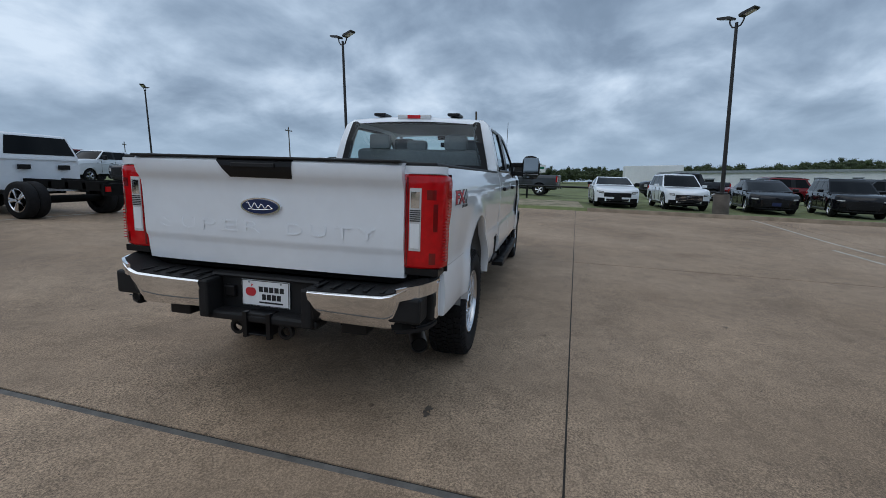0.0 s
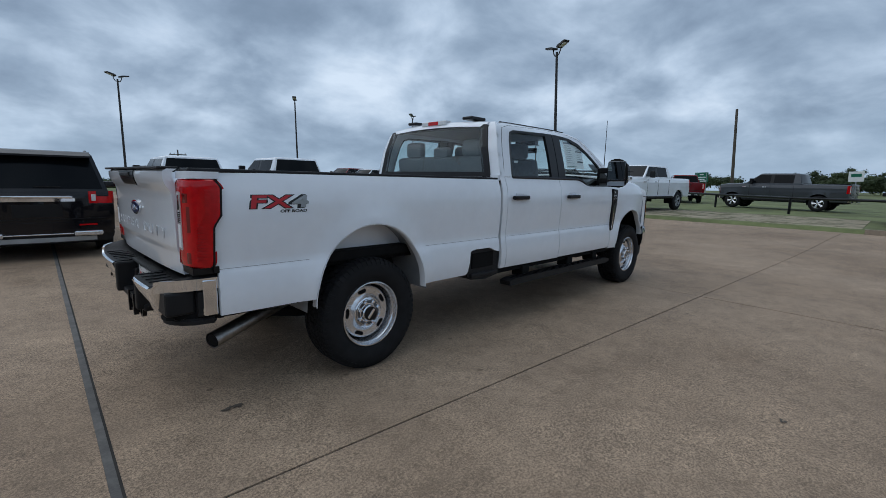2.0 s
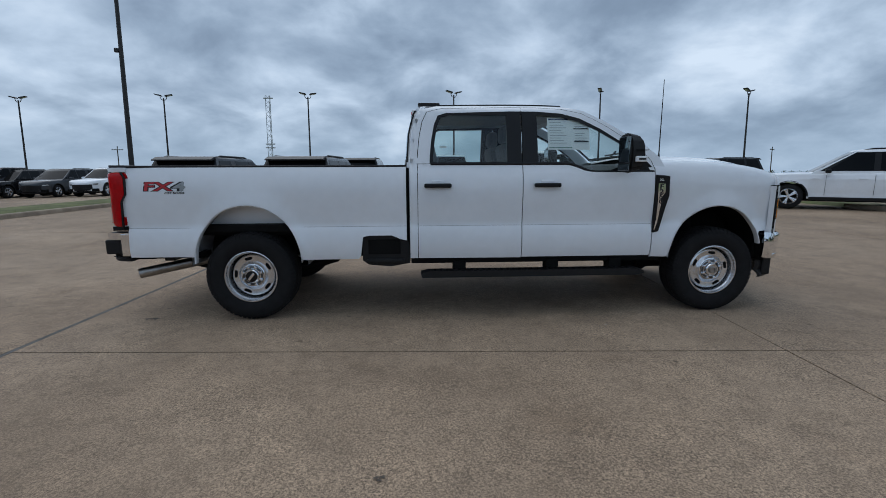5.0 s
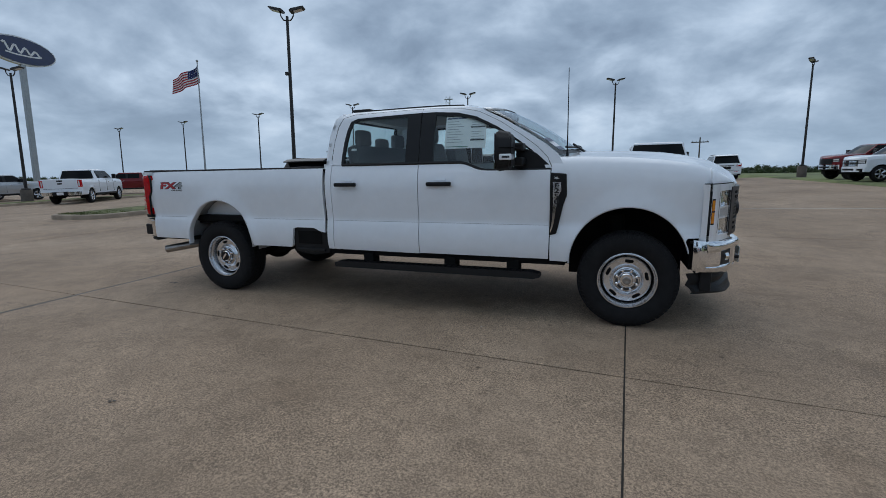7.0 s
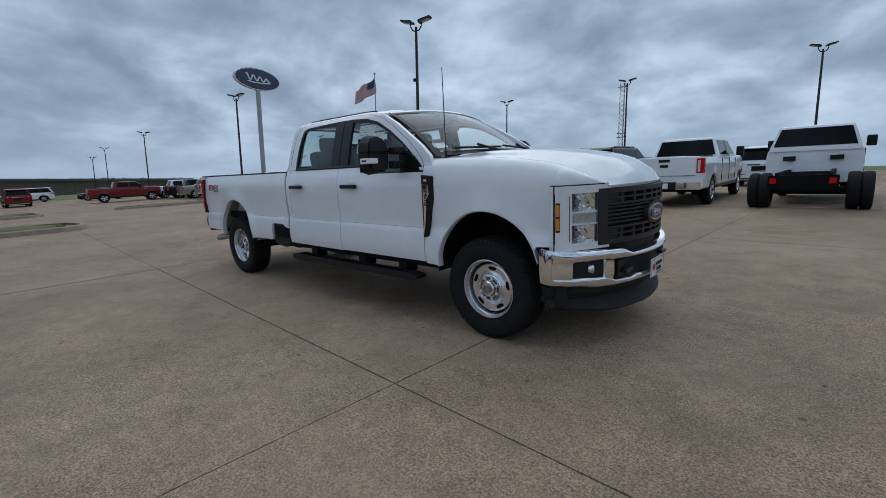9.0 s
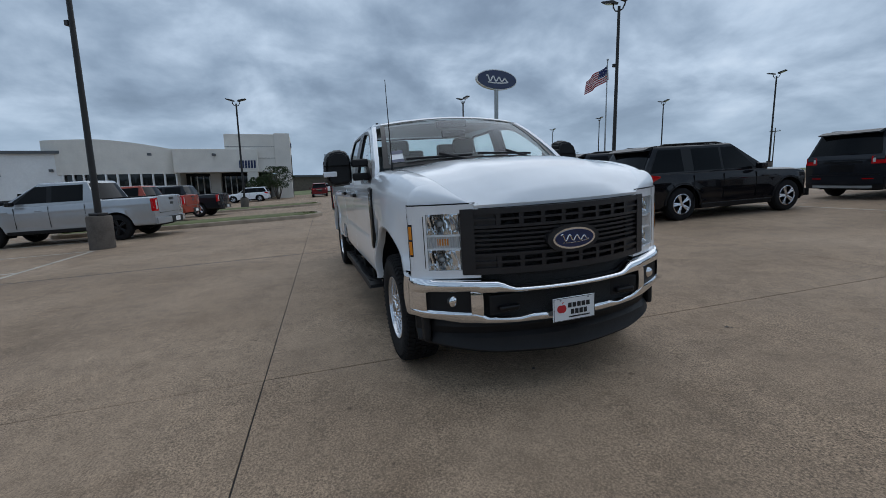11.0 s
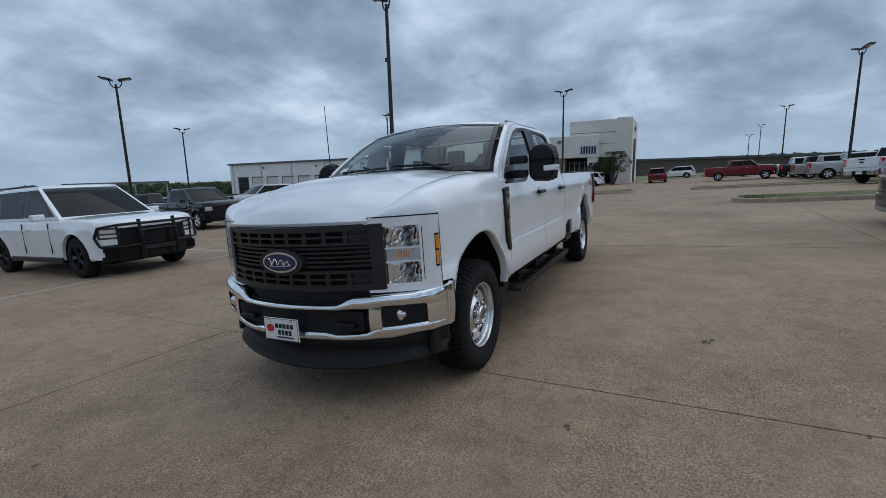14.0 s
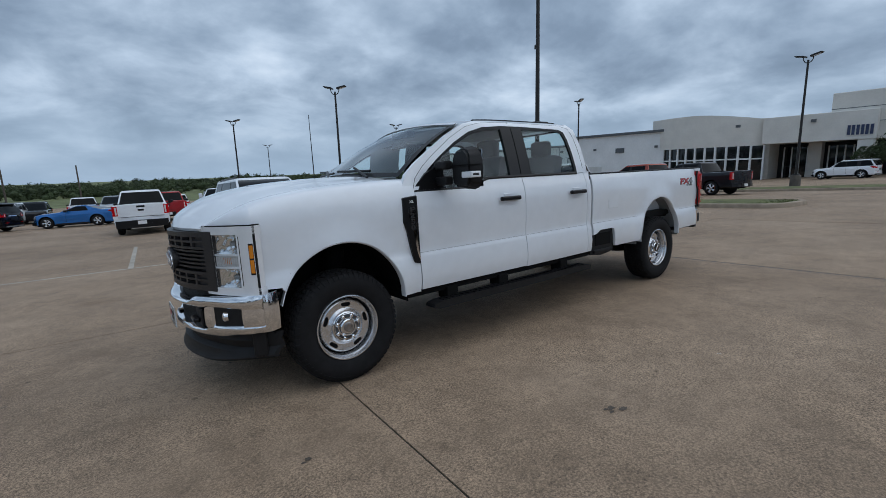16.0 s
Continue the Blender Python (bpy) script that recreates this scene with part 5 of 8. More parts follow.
        for v in [sg[0] for sg in segs if sg[0] is not None]:
            part("door_seam", boxes((v - 0.06, v - 0.054, s * (w * 0.985) if s > 0 else -(w + 0.003), (w + 0.003) if s > 0 else -(w * 0.985), sill + 0.14, belt - 0.06)), UNDER, t)
        part("sill_trim", boxes((-wb / 2 + ar + 0.05, wb / 2 - ar - 0.05, s * w * 0.93 if s > 0 else -(w * 1.0 + 0.0), w * 1.0 if s > 0 else -w * 0.93, sill - 0.04, sill + 0.07), bevel=0.015), TRIM, t)
    if rack or kind in ("suv", "bigsuv"):
        for s in (1, -1):
            bm = bmesh.new()
            zz = h + 0.008
            pts = [(t0 + 0.2, s * wr * 0.90, h - 0.03), (t0 + 0.36, s * wr * 0.90, zz), (t1 - 0.40, s * wr * 0.90, zz), (t1 - 0.16, s * wr * 0.90, h - 0.04)]
            for a, b in zip(pts, pts[1:]):
                tube(bm, a, b, 0.022, n=8)
            part("roof_rail", bm, TRIM, t, smooth=40)
    if kind == "bigsuv" or kind == "suv":
        part("rear_wiper", boxes((b0 - 0.03, b0 - 0.01, -0.3, 0.02, g0 + 0.02, g0 + 0.04)), TRIM, t)
    if chassis:
        for s in (0.42, -0.50):
            part("frame_rail", boxes((-3.9, x0 + 0.5, s, s + 0.08, 0.72, 0.95)), UNDER, t)
        for k in range(5):
            part("cross_member", boxes((-3.8 + 0.55 * k, -3.7 + 0.55 * k, -0.5, 0.5, 0.75, 0.9)), UNDER, t)
        bm = bmesh.new(); tube(bm, (-wb / 2, -0.8, R), (-wb / 2, 0.8, R), 0.10, n=12)
        part("rear_axle", bm, UNDER, t, smooth=40)
        part("rear_lamp_board", boxes((-3.95, -3.88, -0.62, 0.62, 0.62, 0.90)), UNDER, t)
        for s in (-0.58, 0.46):
            part("tail_light", boxes((-3.98, -3.94, s, s + 0.12, 0.72, 0.84)), REDLENS, t)
        for s in (0.35, -0.62):
            part("rear_panel_label", boxes((b0 - 0.10, b0 - 0.04, s, s + 0.27, 1.18, 1.30)), TRIM, t)
        for s in (1, -1):
            wm = wheel(R, 0.22, CHROME)
            wm["tyre"].parent = t; wm["tyre"].matrix_basis = pose(-wb / 2, s * (w + 0.095), R, 0, 0, 0 if s > 0 else 180)
            for nm in wm:
                if nm != "tyre":
                    wm[nm].parent = wm["tyre"]
    if push_bar:
        bm = bmesh.new()
        xx = x1 + 0.10
        def rod(pts, r=0.026):
            for p, q in zip(pts, pts[1:]):
                tube(bm, p, q, r, n=8)
        for s in (-0.34, 0.34):
            rod([(xx, s, sill - 0.02), (xx + 0.02, s, sill + 0.4), (xx - 0.04, s, hz + 0.10)], 0.035)
        for z in (low + 0.10, g_lo + 0.12, hz - 0.12, hz + 0.02):
            rod([(xx, -0.34, z), (xx, 0.34, z)])
        for s in (1, -1):
            q = [(xx, s * 0.34, hz + 0.03), (xx - 0.10, s * 0.72, hz + 0.02), (xx - 0.28, s * 0.96, hz - 0.02), (xx - 0.36, s * 1.0, hz - 0.20), (xx - 0.28, s * 0.96, hz - 0.38), (xx - 0.10, s * 0.72, hz - 0.40), (xx, s * 0.34, hz - 0.40)]
            rod(q)
            rod([(xx - 0.10, s * 0.72, hz + 0.02), (xx - 0.10, s * 0.72, hz - 0.40)], 0.018)
        part("grille_guard", bm, TRIM, t, "black tubular grille guard", 40)
    if plate:
        part("front_plate", boxes((x1 + 0.03, x1 + 0.045, -0.16, 0.16, sill + 0.12, sill + 0.26)), plate, t, "front plate")
    wheel_set(t, R, wb, w, rim or STEELRIM)
    return t


SUV, TRUCK, CAR = "suv", "pickup truck", "car"
near_suv = vehicle("suv", BLACKPAINT, -1.31, 8.46, 85.5, "glossy black three-row SUV parked nose away from the truck", SUV)
part("tailgate_bar", boxes((-2.625, -2.57, -0.44, 0.44, 0.985, 1.03), bevel=0.012), CHROME, near_suv, "chrome tailgate bar")
for s in (1, -1):
    part("exhaust_trim", boxes((-2.665, -2.58, min(s * 0.42, s * 0.80), max(s * 0.42, s * 0.80), 0.375, 0.455), bevel=0.02), STEELRIM, near_suv, "satin silver exhaust trim")
part("skid_bar", boxes((-2.65, -2.58, -0.42, 0.42, 0.405, 0.425), bevel=0.006), STEELRIM, near_suv)
vehicle("suv", DARKGREY, -4.15, 8.57, 88, "dark grey SUV with silver alloy wheels in the row", SUV)
vehicle("suv", GREYPAINT, -7.4, 14.5, 90, "grey SUV parked in the second row", SUV)
vehicle("bigsuv", DARKGREY, -1.0, 16.0, 90, "dark grey boxy SUV with roof rails in the row", SUV)
vehicle("pickup", WHITE, 2.55, 13.5, 90, "white crew cab pickup with chrome bumper seen from behind", TRUCK, rim=STEELRIM)
vehicle("pickup", WHITE, 5.78, 12.85, 90, "white chassis cab truck with bare frame and dual wheels", TRUCK, lift=0.10, chassis=True, rim=CHROME)
vehicle("suv", WHITE, 3.6, 22.5, 90, "white SUV far back in the row", SUV)
vehicle("bigsuv", BLACKPAINT, 9.6, 38.0, 90, "black full-size SUV facing away at the back of the lot", SUV)
vehicle("bigsuv", WHITE, 12.9, 38.2, 88, "white full-size SUV facing away at the back of the lot", SUV)
vehicle("bigsuv", WHITE, 15.88, 9.15, 143, "white luxury SUV with many-spoked alloy wheels", SUV)
vehicle("bigsuv", BLACKPAINT, 19.9, 22.7, 186, "black full-size SUV behind a grass island", SUV, z=0.1)
vehicle("pickup", REDPAINT, 19.8, 30.2, 190, "raised dark red crew cab pickup at the back of the lot", TRUCK, lift=0.1, rim=TRIM, z=0.1)
vehicle("pickup", WHITE, 19.6, 26.5, 188, "white heavy-duty pickup nose to the kerb beside the red one", TRUCK, chrome_grille=True, z=0.1)
vehicle("coupe", WHITE, 20.0, -4.35, 180, "white two-door sports coupe with black grille on the grass", CAR, plate=TRIM, z=0.12, rim=TRIM)
vehicle("suv", WHITE, 20.4, -7.35, 180, "white compact SUV with chrome-barred grille on the grass", SUV, chrome_grille=True, plate=TRIM, z=0.10, size=0.92)
vehicle("sedan", BLACKPAINT, 20.4, -10.95, 172, "black sedan with a blue front plate on the grass", CAR, plate=SIGNBLUE, z=0.12)
vehicle("suv", BLACKPAINT, 20.3, -14.2, 168, "black compact SUV on the grass by the kerb", SUV, z=0.10, size=0.93)
vehicle("halfton", DARKGREY, 33.0, -10.6, 95, "dark pickup parked behind the white cars", TRUCK, z=0.12)
vehicle("suv", REDPAINT, 31, -15.2, 100, "dark red SUV parked behind the sedans", SUV, z=0.12)
vehicle("suv", GREYPAINT, 28.5, -19.5, 100, "dark grey SUV parked further along the verge", SUV, z=0.12)
vehicle("pickup", GREYPAINT, 29.9, 1.3, 82, "dark grey heavy-duty pickup beside the pipe fence", TRUCK, z=0.12)
vehicle("pickup", WHITE, 20.1, 5.3, 175, "lifted white crew cab pickup with black wheels on the sand", TRUCK, rim=GALV, lift=0.12, z=0.12, chrome_grille=True)
vehicle("pickup", REDPAINT, 35.4, 8.2, 24, "dark red pickup parked behind the white one", TRUCK, z=0.12)
for k, (mt, lb) in enumerate(((DARKGREY, "dark grey"), (GREYPAINT, "grey"), (BLACKPAINT, "black"), (GREYPAINT, "grey"), (WHITE, "white"))):
    vehicle("suv", mt, -31 + 3.0 * k, 25.5, -90, lb + " SUV in the far row facing the lane", SUV)
vehicle("pickup", WHITE, -26.7, 14.0, 127, "white heavy-duty pickup with chrome bumper parked by the light pole", TRUCK)
vehicle("pickup", REDPAINT, -39.1, 25.4, 232, "dark red crew cab pickup crosswise past the end of the island", TRUCK)
vehicle("sedan", BLACKPAINT, -31.5, 26.5, 263, "black sedan facing the lane in the back row", CAR)
vehicle("suv", BLACKPAINT, -28.55, 26.1, 261, "black SUV facing the lane beside the black sedan", SUV)
vehicle("halfton", DARKGREY, -25.6, 25.4, 260, "dark pickup facing the lane beside the black SUV", TRUCK)
vehicle("pickup", SILVER, -39.3, 15.4, 84, "silver pickup parked along the far island", TRUCK)
vehicle("halfton", BEIGE, -43.0, 14.8, 86, "brown pickup in the far row with its tailgate to the lane", TRUCK)
vehicle("halfton", DARKGREY, -46.6, 14.6, 86, "dark pickup in the far row with its tailgate to the lane", TRUCK)
vehicle("halfton", WHITE, -50.2, 14.2, 86, "white pickup at the end of the far row", TRUCK)
vehicle("pickup", REDPAINT, -48.6, 8.6, 84, "dark red crew cab pickup across the far lane", TRUCK)
vehicle("halfton", REDPAINT, -47, 17, 150, "red pickup in the back row", TRUCK)
vehicle("suv", REDPAINT, -54.5, 0.6, 180, "red off-road SUV driving lane side, tail towards the truck", SUV)
vehicle("halfton", SILVER, -9.9, -8.85, -100, "light silver half-ton pickup with red tail lights by the pole", TRUCK, rim=TRIM)
vehicle("halfton", paint("orange_red_paint", (0.34, 0.05, 0.025), 0.1, coat=0.5), -19.0, -10.1, -100, "faded orange-red pickup with its tailgate to the lane", TRUCK)
vehicle("halfton", DARKGREY, -23.2, -9.2, -100, "dark pickup with bright wheels behind the grass island", TRUCK)
vehicle("suv", WHITE, -52, -8.0, -95, "white SUV parked at the showroom entrance", SUV)
vehicle("suv", WHITE, -68, 2.6, -95, "white SUV parked behind the small tree", SUV)
vehicle("sedan", DARKGREY, -60, 8.6, -95, "dark sedan parked past the showroom", CAR)
vehicle("bigsuv", WHITE, 2.05, -9.9, 90, "white full-size SUV with a black grille guard", SUV, rim=TRIM, push_bar=True)
vehicle("pickup", SILVER, -13.0, -20.5, -15, "silver heavy-duty pickup with dark windows", TRUCK, rim=STEELRIM)
vehicle("bigsuv", BLACKPAINT, -21.5, -22.0, -88, "black full-size SUV in the service row", SUV)
vehicle("halfton", WHITE, -38, -30, -95, "white pickup by the workshop doors", TRUCK)
vehicle("halfton", BLACKPAINT, -6.6, -18.4, 80, "black pickup with a dark grille in the service row", TRUCK)
vehicle("suv", BLACKPAINT, -29, -21, -90, "black SUV near the workshop", SUV)
vehicle("halfton", WHITE, 4.5, -22.0, -95, "white pickup with black bumper, tail towards the truck", TRUCK, dark_bumper=True)
vehicle("pickup", WHITE, -0.7, -31.5, 72, "white heavy-duty work truck with a black grille guard", TRUCK, push_bar=True)
vehicle("halfton", paint("bright_red_paint", (0.36, 0.014, 0.02), 0.1, coat=0.5), 2.6, -32.0, -95, "red pickup parked among the work trucks", TRUCK)
vehicle("halfton", BLACKPAINT, -10.6, -29.5, 60, "black pickup in the back of the service row", TRUCK)
vehicle("suv", REDPAINT, -11.6, -36.0, 70, "dark red SUV in the back of the service row", SUV)
vehicle("suv", WHITE, -5.2, -41.0, 80, "white SUV at the far side of the lower lot", SUV)
vehicle("halfton", DARKGREY, -15.4, -33.5, 65, "dark grey pickup near the workshop fence", TRUCK)
vehicle("suv", BLACKPAINT, 16.6, -42.5, 80, "black SUV in the lower row", SUV)
vehicle("suv", WHITE, 12.4, -43.0, 85, "white SUV in the lower row", SUV)
vehicle("halfton", SILVER, 5.4, -42.0, 85, "silver pickup in the lower row", TRUCK)
vehicle("coupe", BLUEPAINT, 7.6, -34.0, -18, "bright blue sports coupe in the lower lot", CAR)
vehicle("suv", BLACKPAINT, 13.0, -35.0, -25, "black compact SUV in the lower lot", SUV)
for k, (mt, lb, kd) in enumerate(((REDPAINT, "red", "halfton"), (DARKGREY, "dark grey", "halfton"), (WHITE, "white", "suv"), (SILVER, "silver", "suv"), (WHITE, "white", "halfton"), (BLACKPAINT, "black", "suv"), (WHITE, "white", "suv"), (GREYPAINT, "grey", "sedan"), (WHITE, "white", "halfton"), (REDPAINT, "red", "suv"))):
    vehicle(kd, mt, -6 + 3.4 * k, -44 - 1.2 * (k % 3), 90 if k % 2 else -90, lb + " vehicle parked in the lower row", TRUCK if kd == "halfton" else (CAR if kd == "sedan" else SUV))
for k, (mt, lb, kd) in enumerate(((WHITE, "white", "suv"), (BLACKPAINT, "black", "halfton"), (SILVER, "silver", "suv"), (WHITE, "white", "suv"), (DARKGREY, "dark", "suv"), (BLACKPAINT, "black", "suv"))):
    vehicle(kd, mt, -9 - 3.2 * k, -40 + 0.4 * k, 95, lb + " vehicle in the row below the workshop", TRUCK if kd == "halfton" else SUV)

# ---- slabs: the pieces of the lot ----
slab_count = 0
rng = random.Random(11)
for i in range(-11, 3):
    for j in range(-12, 6):
        u1 = i + 1 if i < 2 else 2.965
        du, dv = 0.0055 / PITCH_X, 0.0055 / PITCH_Y
        if i == 0:
            du0 = 0.007 / PITCH_X
        else:
            du0 = du
        ua, ub = i + du0, u1 - (0.047 / PITCH_X if i == -1 else du)
        va, vb = j + dv, j + 1 - dv
        grid = []
        dz = rng.uniform(-0.0015, 0.0015)
        for u in span(ua, ub, 5):
            grid.append([at(*on_grid(u, v), dz) for v in span(va, vb, 5)])
        part("slab", sheet(grid, thick=(0, 0, -0.05)), CONCRETE, pavement)

DARKLENS = material("dark_red_lens", (0.17, 0.003, 0.004), rough=0.12, coat=0.5, vary=0.2, scale=40)
# ---- the truck: x ahead from the rear axle, y left, z up from the ground ----
hero = empty("crew_cab_truck", stand(0, -0.012, 0.43), "white heavy-duty crew cab pickup, new and clean, parked on the lot", "pickup truck")
SATIN = material("satin_silver", (0.84, 0.86, 0.89), rough=0.2, metal=0.1, coat=1.0, vary=0.04, scale=10)
GRILLEGREY = material("charcoal_grille_plastic", (0.020, 0.018, 0.019), rough=0.42, spec=0.4, vary=0.2, scale=12, bump=0.1, bump_scale=300)
REFLECTOR = material("lamp_reflector", (0.86, 0.87, 0.88), rough=0.05, metal=1.0)
LAMPCOVER = glass_material("lamp_cover", (0.93, 0.95, 0.96), 1)
HOUSINGGREY = material("grey_inner_panel", (0.30, 0.31, 0.32), rough=0.5, vary=0.15, scale=6)
MESHBLACK = material("grille_mesh", (0.006, 0.006, 0.006), rough=0.7, vary=0.2, scale=40, bump=0.8, bump_scale=150)

SIDE = [(0.50, 0.960), (0.56, 0.986), (0.63, 1.004), (0.70, 1.010), (0.77, 1.006), (0.84, 0.998), (0.872, 0.9925), (0.880, 0.9895), (0.886, 0.9870), (0.93, 0.989), (1.05, 0.998), (1.18, 1.004), (1.28, 1.000), (1.36, 0.986), (1.41, 0.968), (1.45, 0.952)]
REAR_ARCH, FRONT_ARCH = (0.01, 0.56, 0.485, 0.535), (4.46, 0.56, 0.485, 0.50)


def arch_z(x, arch):
    cx, cz, a, b = arch
    d = (x - cx) / a
    return cz + b * math.sqrt(max(0, 1 - d * d)) if abs(d) < 1 else 0


def hw(x, z):
    """Half the body's width at a place along the side."""
    y = lerp(SIDE, z)
    if x > 4.3:
        y -= 0.085 * ((x - 4.3) / 0.75) ** 2.2
    if x < -0.7:
        y -= 0.015 * ((-0.7 - x) / 0.4) ** 2
    for cx, cz, a, b in (REAR_ARCH, FRONT_ARCH):
        d = math.hypot((x - cx) / a, (z - cz) / b) - 1
        if d > -0.3 and z > 0.4:
            y += 0.020 * math.exp(-(max(d, 0) / 0.16) ** 2)
    return y


def side_panel(name, s, x0, x1, zlo, zhi, label="", mat=None, dx=0.035, rows=None, extra=(), thick=0.03, proud=0.0, fn=None):
    xs = sorted(set([x0, x1] + [e for e in extra if x0 < e < x1] + [x0 + (x1 - x0) * k / max(1, round((x1 - x0) / dx)) for k in range(1, max(1, round((x1 - x0) / dx)))]))
    zs = rows or [0.50, 0.56, 0.63, 0.70, 0.77, 0.84, 0.872, 0.884, 0.93, 0.99, 1.05, 1.12, 1.18, 1.23, 1.28, 1.32, 1.36, 1.41, 1.45, 1.48]
    f = fn or hw
    grid = []
    for x in xs:
        lo, hi = zlo(x), zhi(x)
        col = []
        for z in [lo] + [q for q in zs] + [hi]:
            z = min(max(z, lo), hi)
            col.append((x, s * (f(x, z) + proud), z))
        grid.append(col)
    bm = sheet(grid, thick=(0, -s * thick, 0))
    bmesh.ops.remove_doubles(bm, verts=bm.verts, dist=0.0004)
    return part(name, bm, mat or WHITE, hero, label, 24)


def arch_xs(arch):
    cx, cz, a, b = arch
    return [cx + a * math.cos(math.pi * k / 36) * 0.9995 for k in range(37)]


def pane_part(name, grid, mat, parent, outward, label=""):
    """A single sheet of glass whose face looks outward; it casts no shadow."""
    bm = sheet(grid)
    me = bpy.data.meshes.new(name)
    bm.normal_update()
    total = Vector()
    for f in bm.faces:
        total += f.normal
    if total.dot(Vector(outward)) < 0:
        bmesh.ops.reverse_faces(bm, faces=bm.faces)
    bm.to_mesh(me)
    bm.free()
    me.materials.append(mat)
    me.shade_smooth()
    ob = new(name, me)
    ob.parent = parent
    ob.visible_shadow = False
    if label:
        ob["label"] = label
    return ob


# -- bed
def bed_lo(x):
    z = 0.62 if x < 0 else 0.578
    if x < -1.05:
        return 0.895
    z = max(z, arch_z(x, REAR_ARCH))
    if x > 1.03:
        z = max(z, lerp([(1.03, 0.60), (1.055, 0.785), (1.10, 0.80), (1.33, 0.80), (1.40, 0.765), (1.47, 0.752)], x))
    return z


for s in (1, -1):
    side = side_panel("bed_side", s, -1.13, 1.462, bed_lo, lambda x: 1.428, "white bed side panel with a flared wheel arch", extra=arch_xs(REAR_ARCH) + [1.0305, 1.055, -1.0505, -1.0495])
    # near-black box added for the shade behind the bed side's end
    part("bed_end_trim", boxes((-1.056, -1.028, min(s * 0.70, s * 0.962), max(s * 0.70, s * 0.962), 0.60, 0.90)), UNDER, hero, "dark gap behind the bed side")
    # rolled lip of the arch
    cx, cz, a, b = REAR_ARCH
    grid = []
    for k in range(41):
        t = math.pi * k / 40
        row = []
        for q, d in ((1.0, 0.004), (0.985, 0.002), (0.975, -0.02), (0.985, -0.06)):
            x, z = cx + a * q * math.cos(t), cz + b * q * math.sin(t)
            row.append((x, s * (hw(x, max(z, 0.62)) + d), z))
        grid.append(row)
    part("arch_lip", sheet(grid), WHITE, side, smooth=60)
    part("corner_post", boxes((-1.145, -1.0, min(s * 0.812, s * 0.935), max(s * 0.812, s * 0.935), 0.86, 1.427), bevel=0.02), WHITE, hero)
    rail = part("bed_rail_cap", boxes((-1.17, 1.455, min(s * 0.79, s * 0.962), max(s * 0.79, s * 0.962), 1.424, 1.446), bevel=0.008), PLASTIC, hero, "black bed rail cap")
    part("inner_wall", boxes((-1.10, 1.40, min(s * 0.79, s * 0.80), max(s * 0.79, s * 0.80), 0.93, 1.43)), WHITE, hero)
    # wheel housing
    grid = []
    for k in range(25):
        t = math.pi * (k / 24)
        x, z = 0.01 + 0.53 * math.cos(t), 0.53 + 0.58 * math.sin(t)
        grid.append([(x, s * y, z) for y in (0.985, 0.93, 0.60, 0.56)])
    part("wheel_housing", sheet(grid), HOUSINGGREY, hero, "grey painted inner arch", 50)
    part("inner_liner", boxes((-0.50, 0.52, min(s * 0.50, s * 0.57), max(s * 0.50, s * 0.57), 0.55, 1.0)), LINER, hero)
    part("liner_panel", boxes((-0.46, 0.40, min(s * 0.62, s * 0.90), max(s * 0.62, s * 0.90), 0.83, 0.90), bevel=0.01), LINER, hero)
    # step box in front of the rear wheel
    step = part("side_step_box", prism([(1.045, 0.56), (1.05, 0.79), (1.10, 0.80), (1.33, 0.80), (1.47, 0.75), (1.49, 0.70), (1.49, 0.53), (1.30, 0.50), (1.10, 0.52)], "y", min(s * 0.70, s * 0.975), max(s * 0.70, s * 0.975)), PLASTIC, hero, "black bed side step pocket")
    part("pocket", boxes((1.10, 1.40, min(s * 0.974, s * 0.984), max(s * 0.974, s * 0.984), 0.62, 0.76), bevel=0.004), UNDER, step)
    part("tread_pad", boxes((1.08, 1.44, min(s * 0.90, s * 1.0), max(s * 0.90, s * 1.0), 0.535, 0.575), bevel=0.01), PLASTIC, step)
    # near-black block fills the slot to the cab, in place of its shade
    part("stake_gap", boxes((1.464, 1.49, min(s * 0.70, s * 0.965), max(s * 0.70, s * 0.965), 0.60, 1.42)), UNDER, hero, "dark gap between bed and cab")
part("bed_floor", boxes((-1.18, 1.42, -0.79, 0.79, 0.90, 0.93)), WHITE, hero)
part("bed_front_wall", boxes((1.40, 1.455, -0.95, 0.95, 0.62, 1.44), bevel=0.01), WHITE, hero)
part("front_rail_cap", boxes((1.385, 1.462, -0.79, 0.79, 1.436, 1.450), bevel=0.006), PLASTIC, hero)

# tailgate
TG = [(0.845, -1.196), (0.90, -1.204), (0.955, -1.208), (0.975, -1.212), (0.992, -1.221), (1.01, -1.224), (1.10, -1.225), (1.25, -1.228), (1.30, -1.233), (1.325, -1.243), (1.345, -1.258), (1.37, -1.268), (1.40, -1.273), (1.425, -1.272), (1.440, -1.250)]


def tg_x(y, z):
    x = lerp(TG, z)
    return x + 0.02 * (abs(y) / 0.8) ** 4


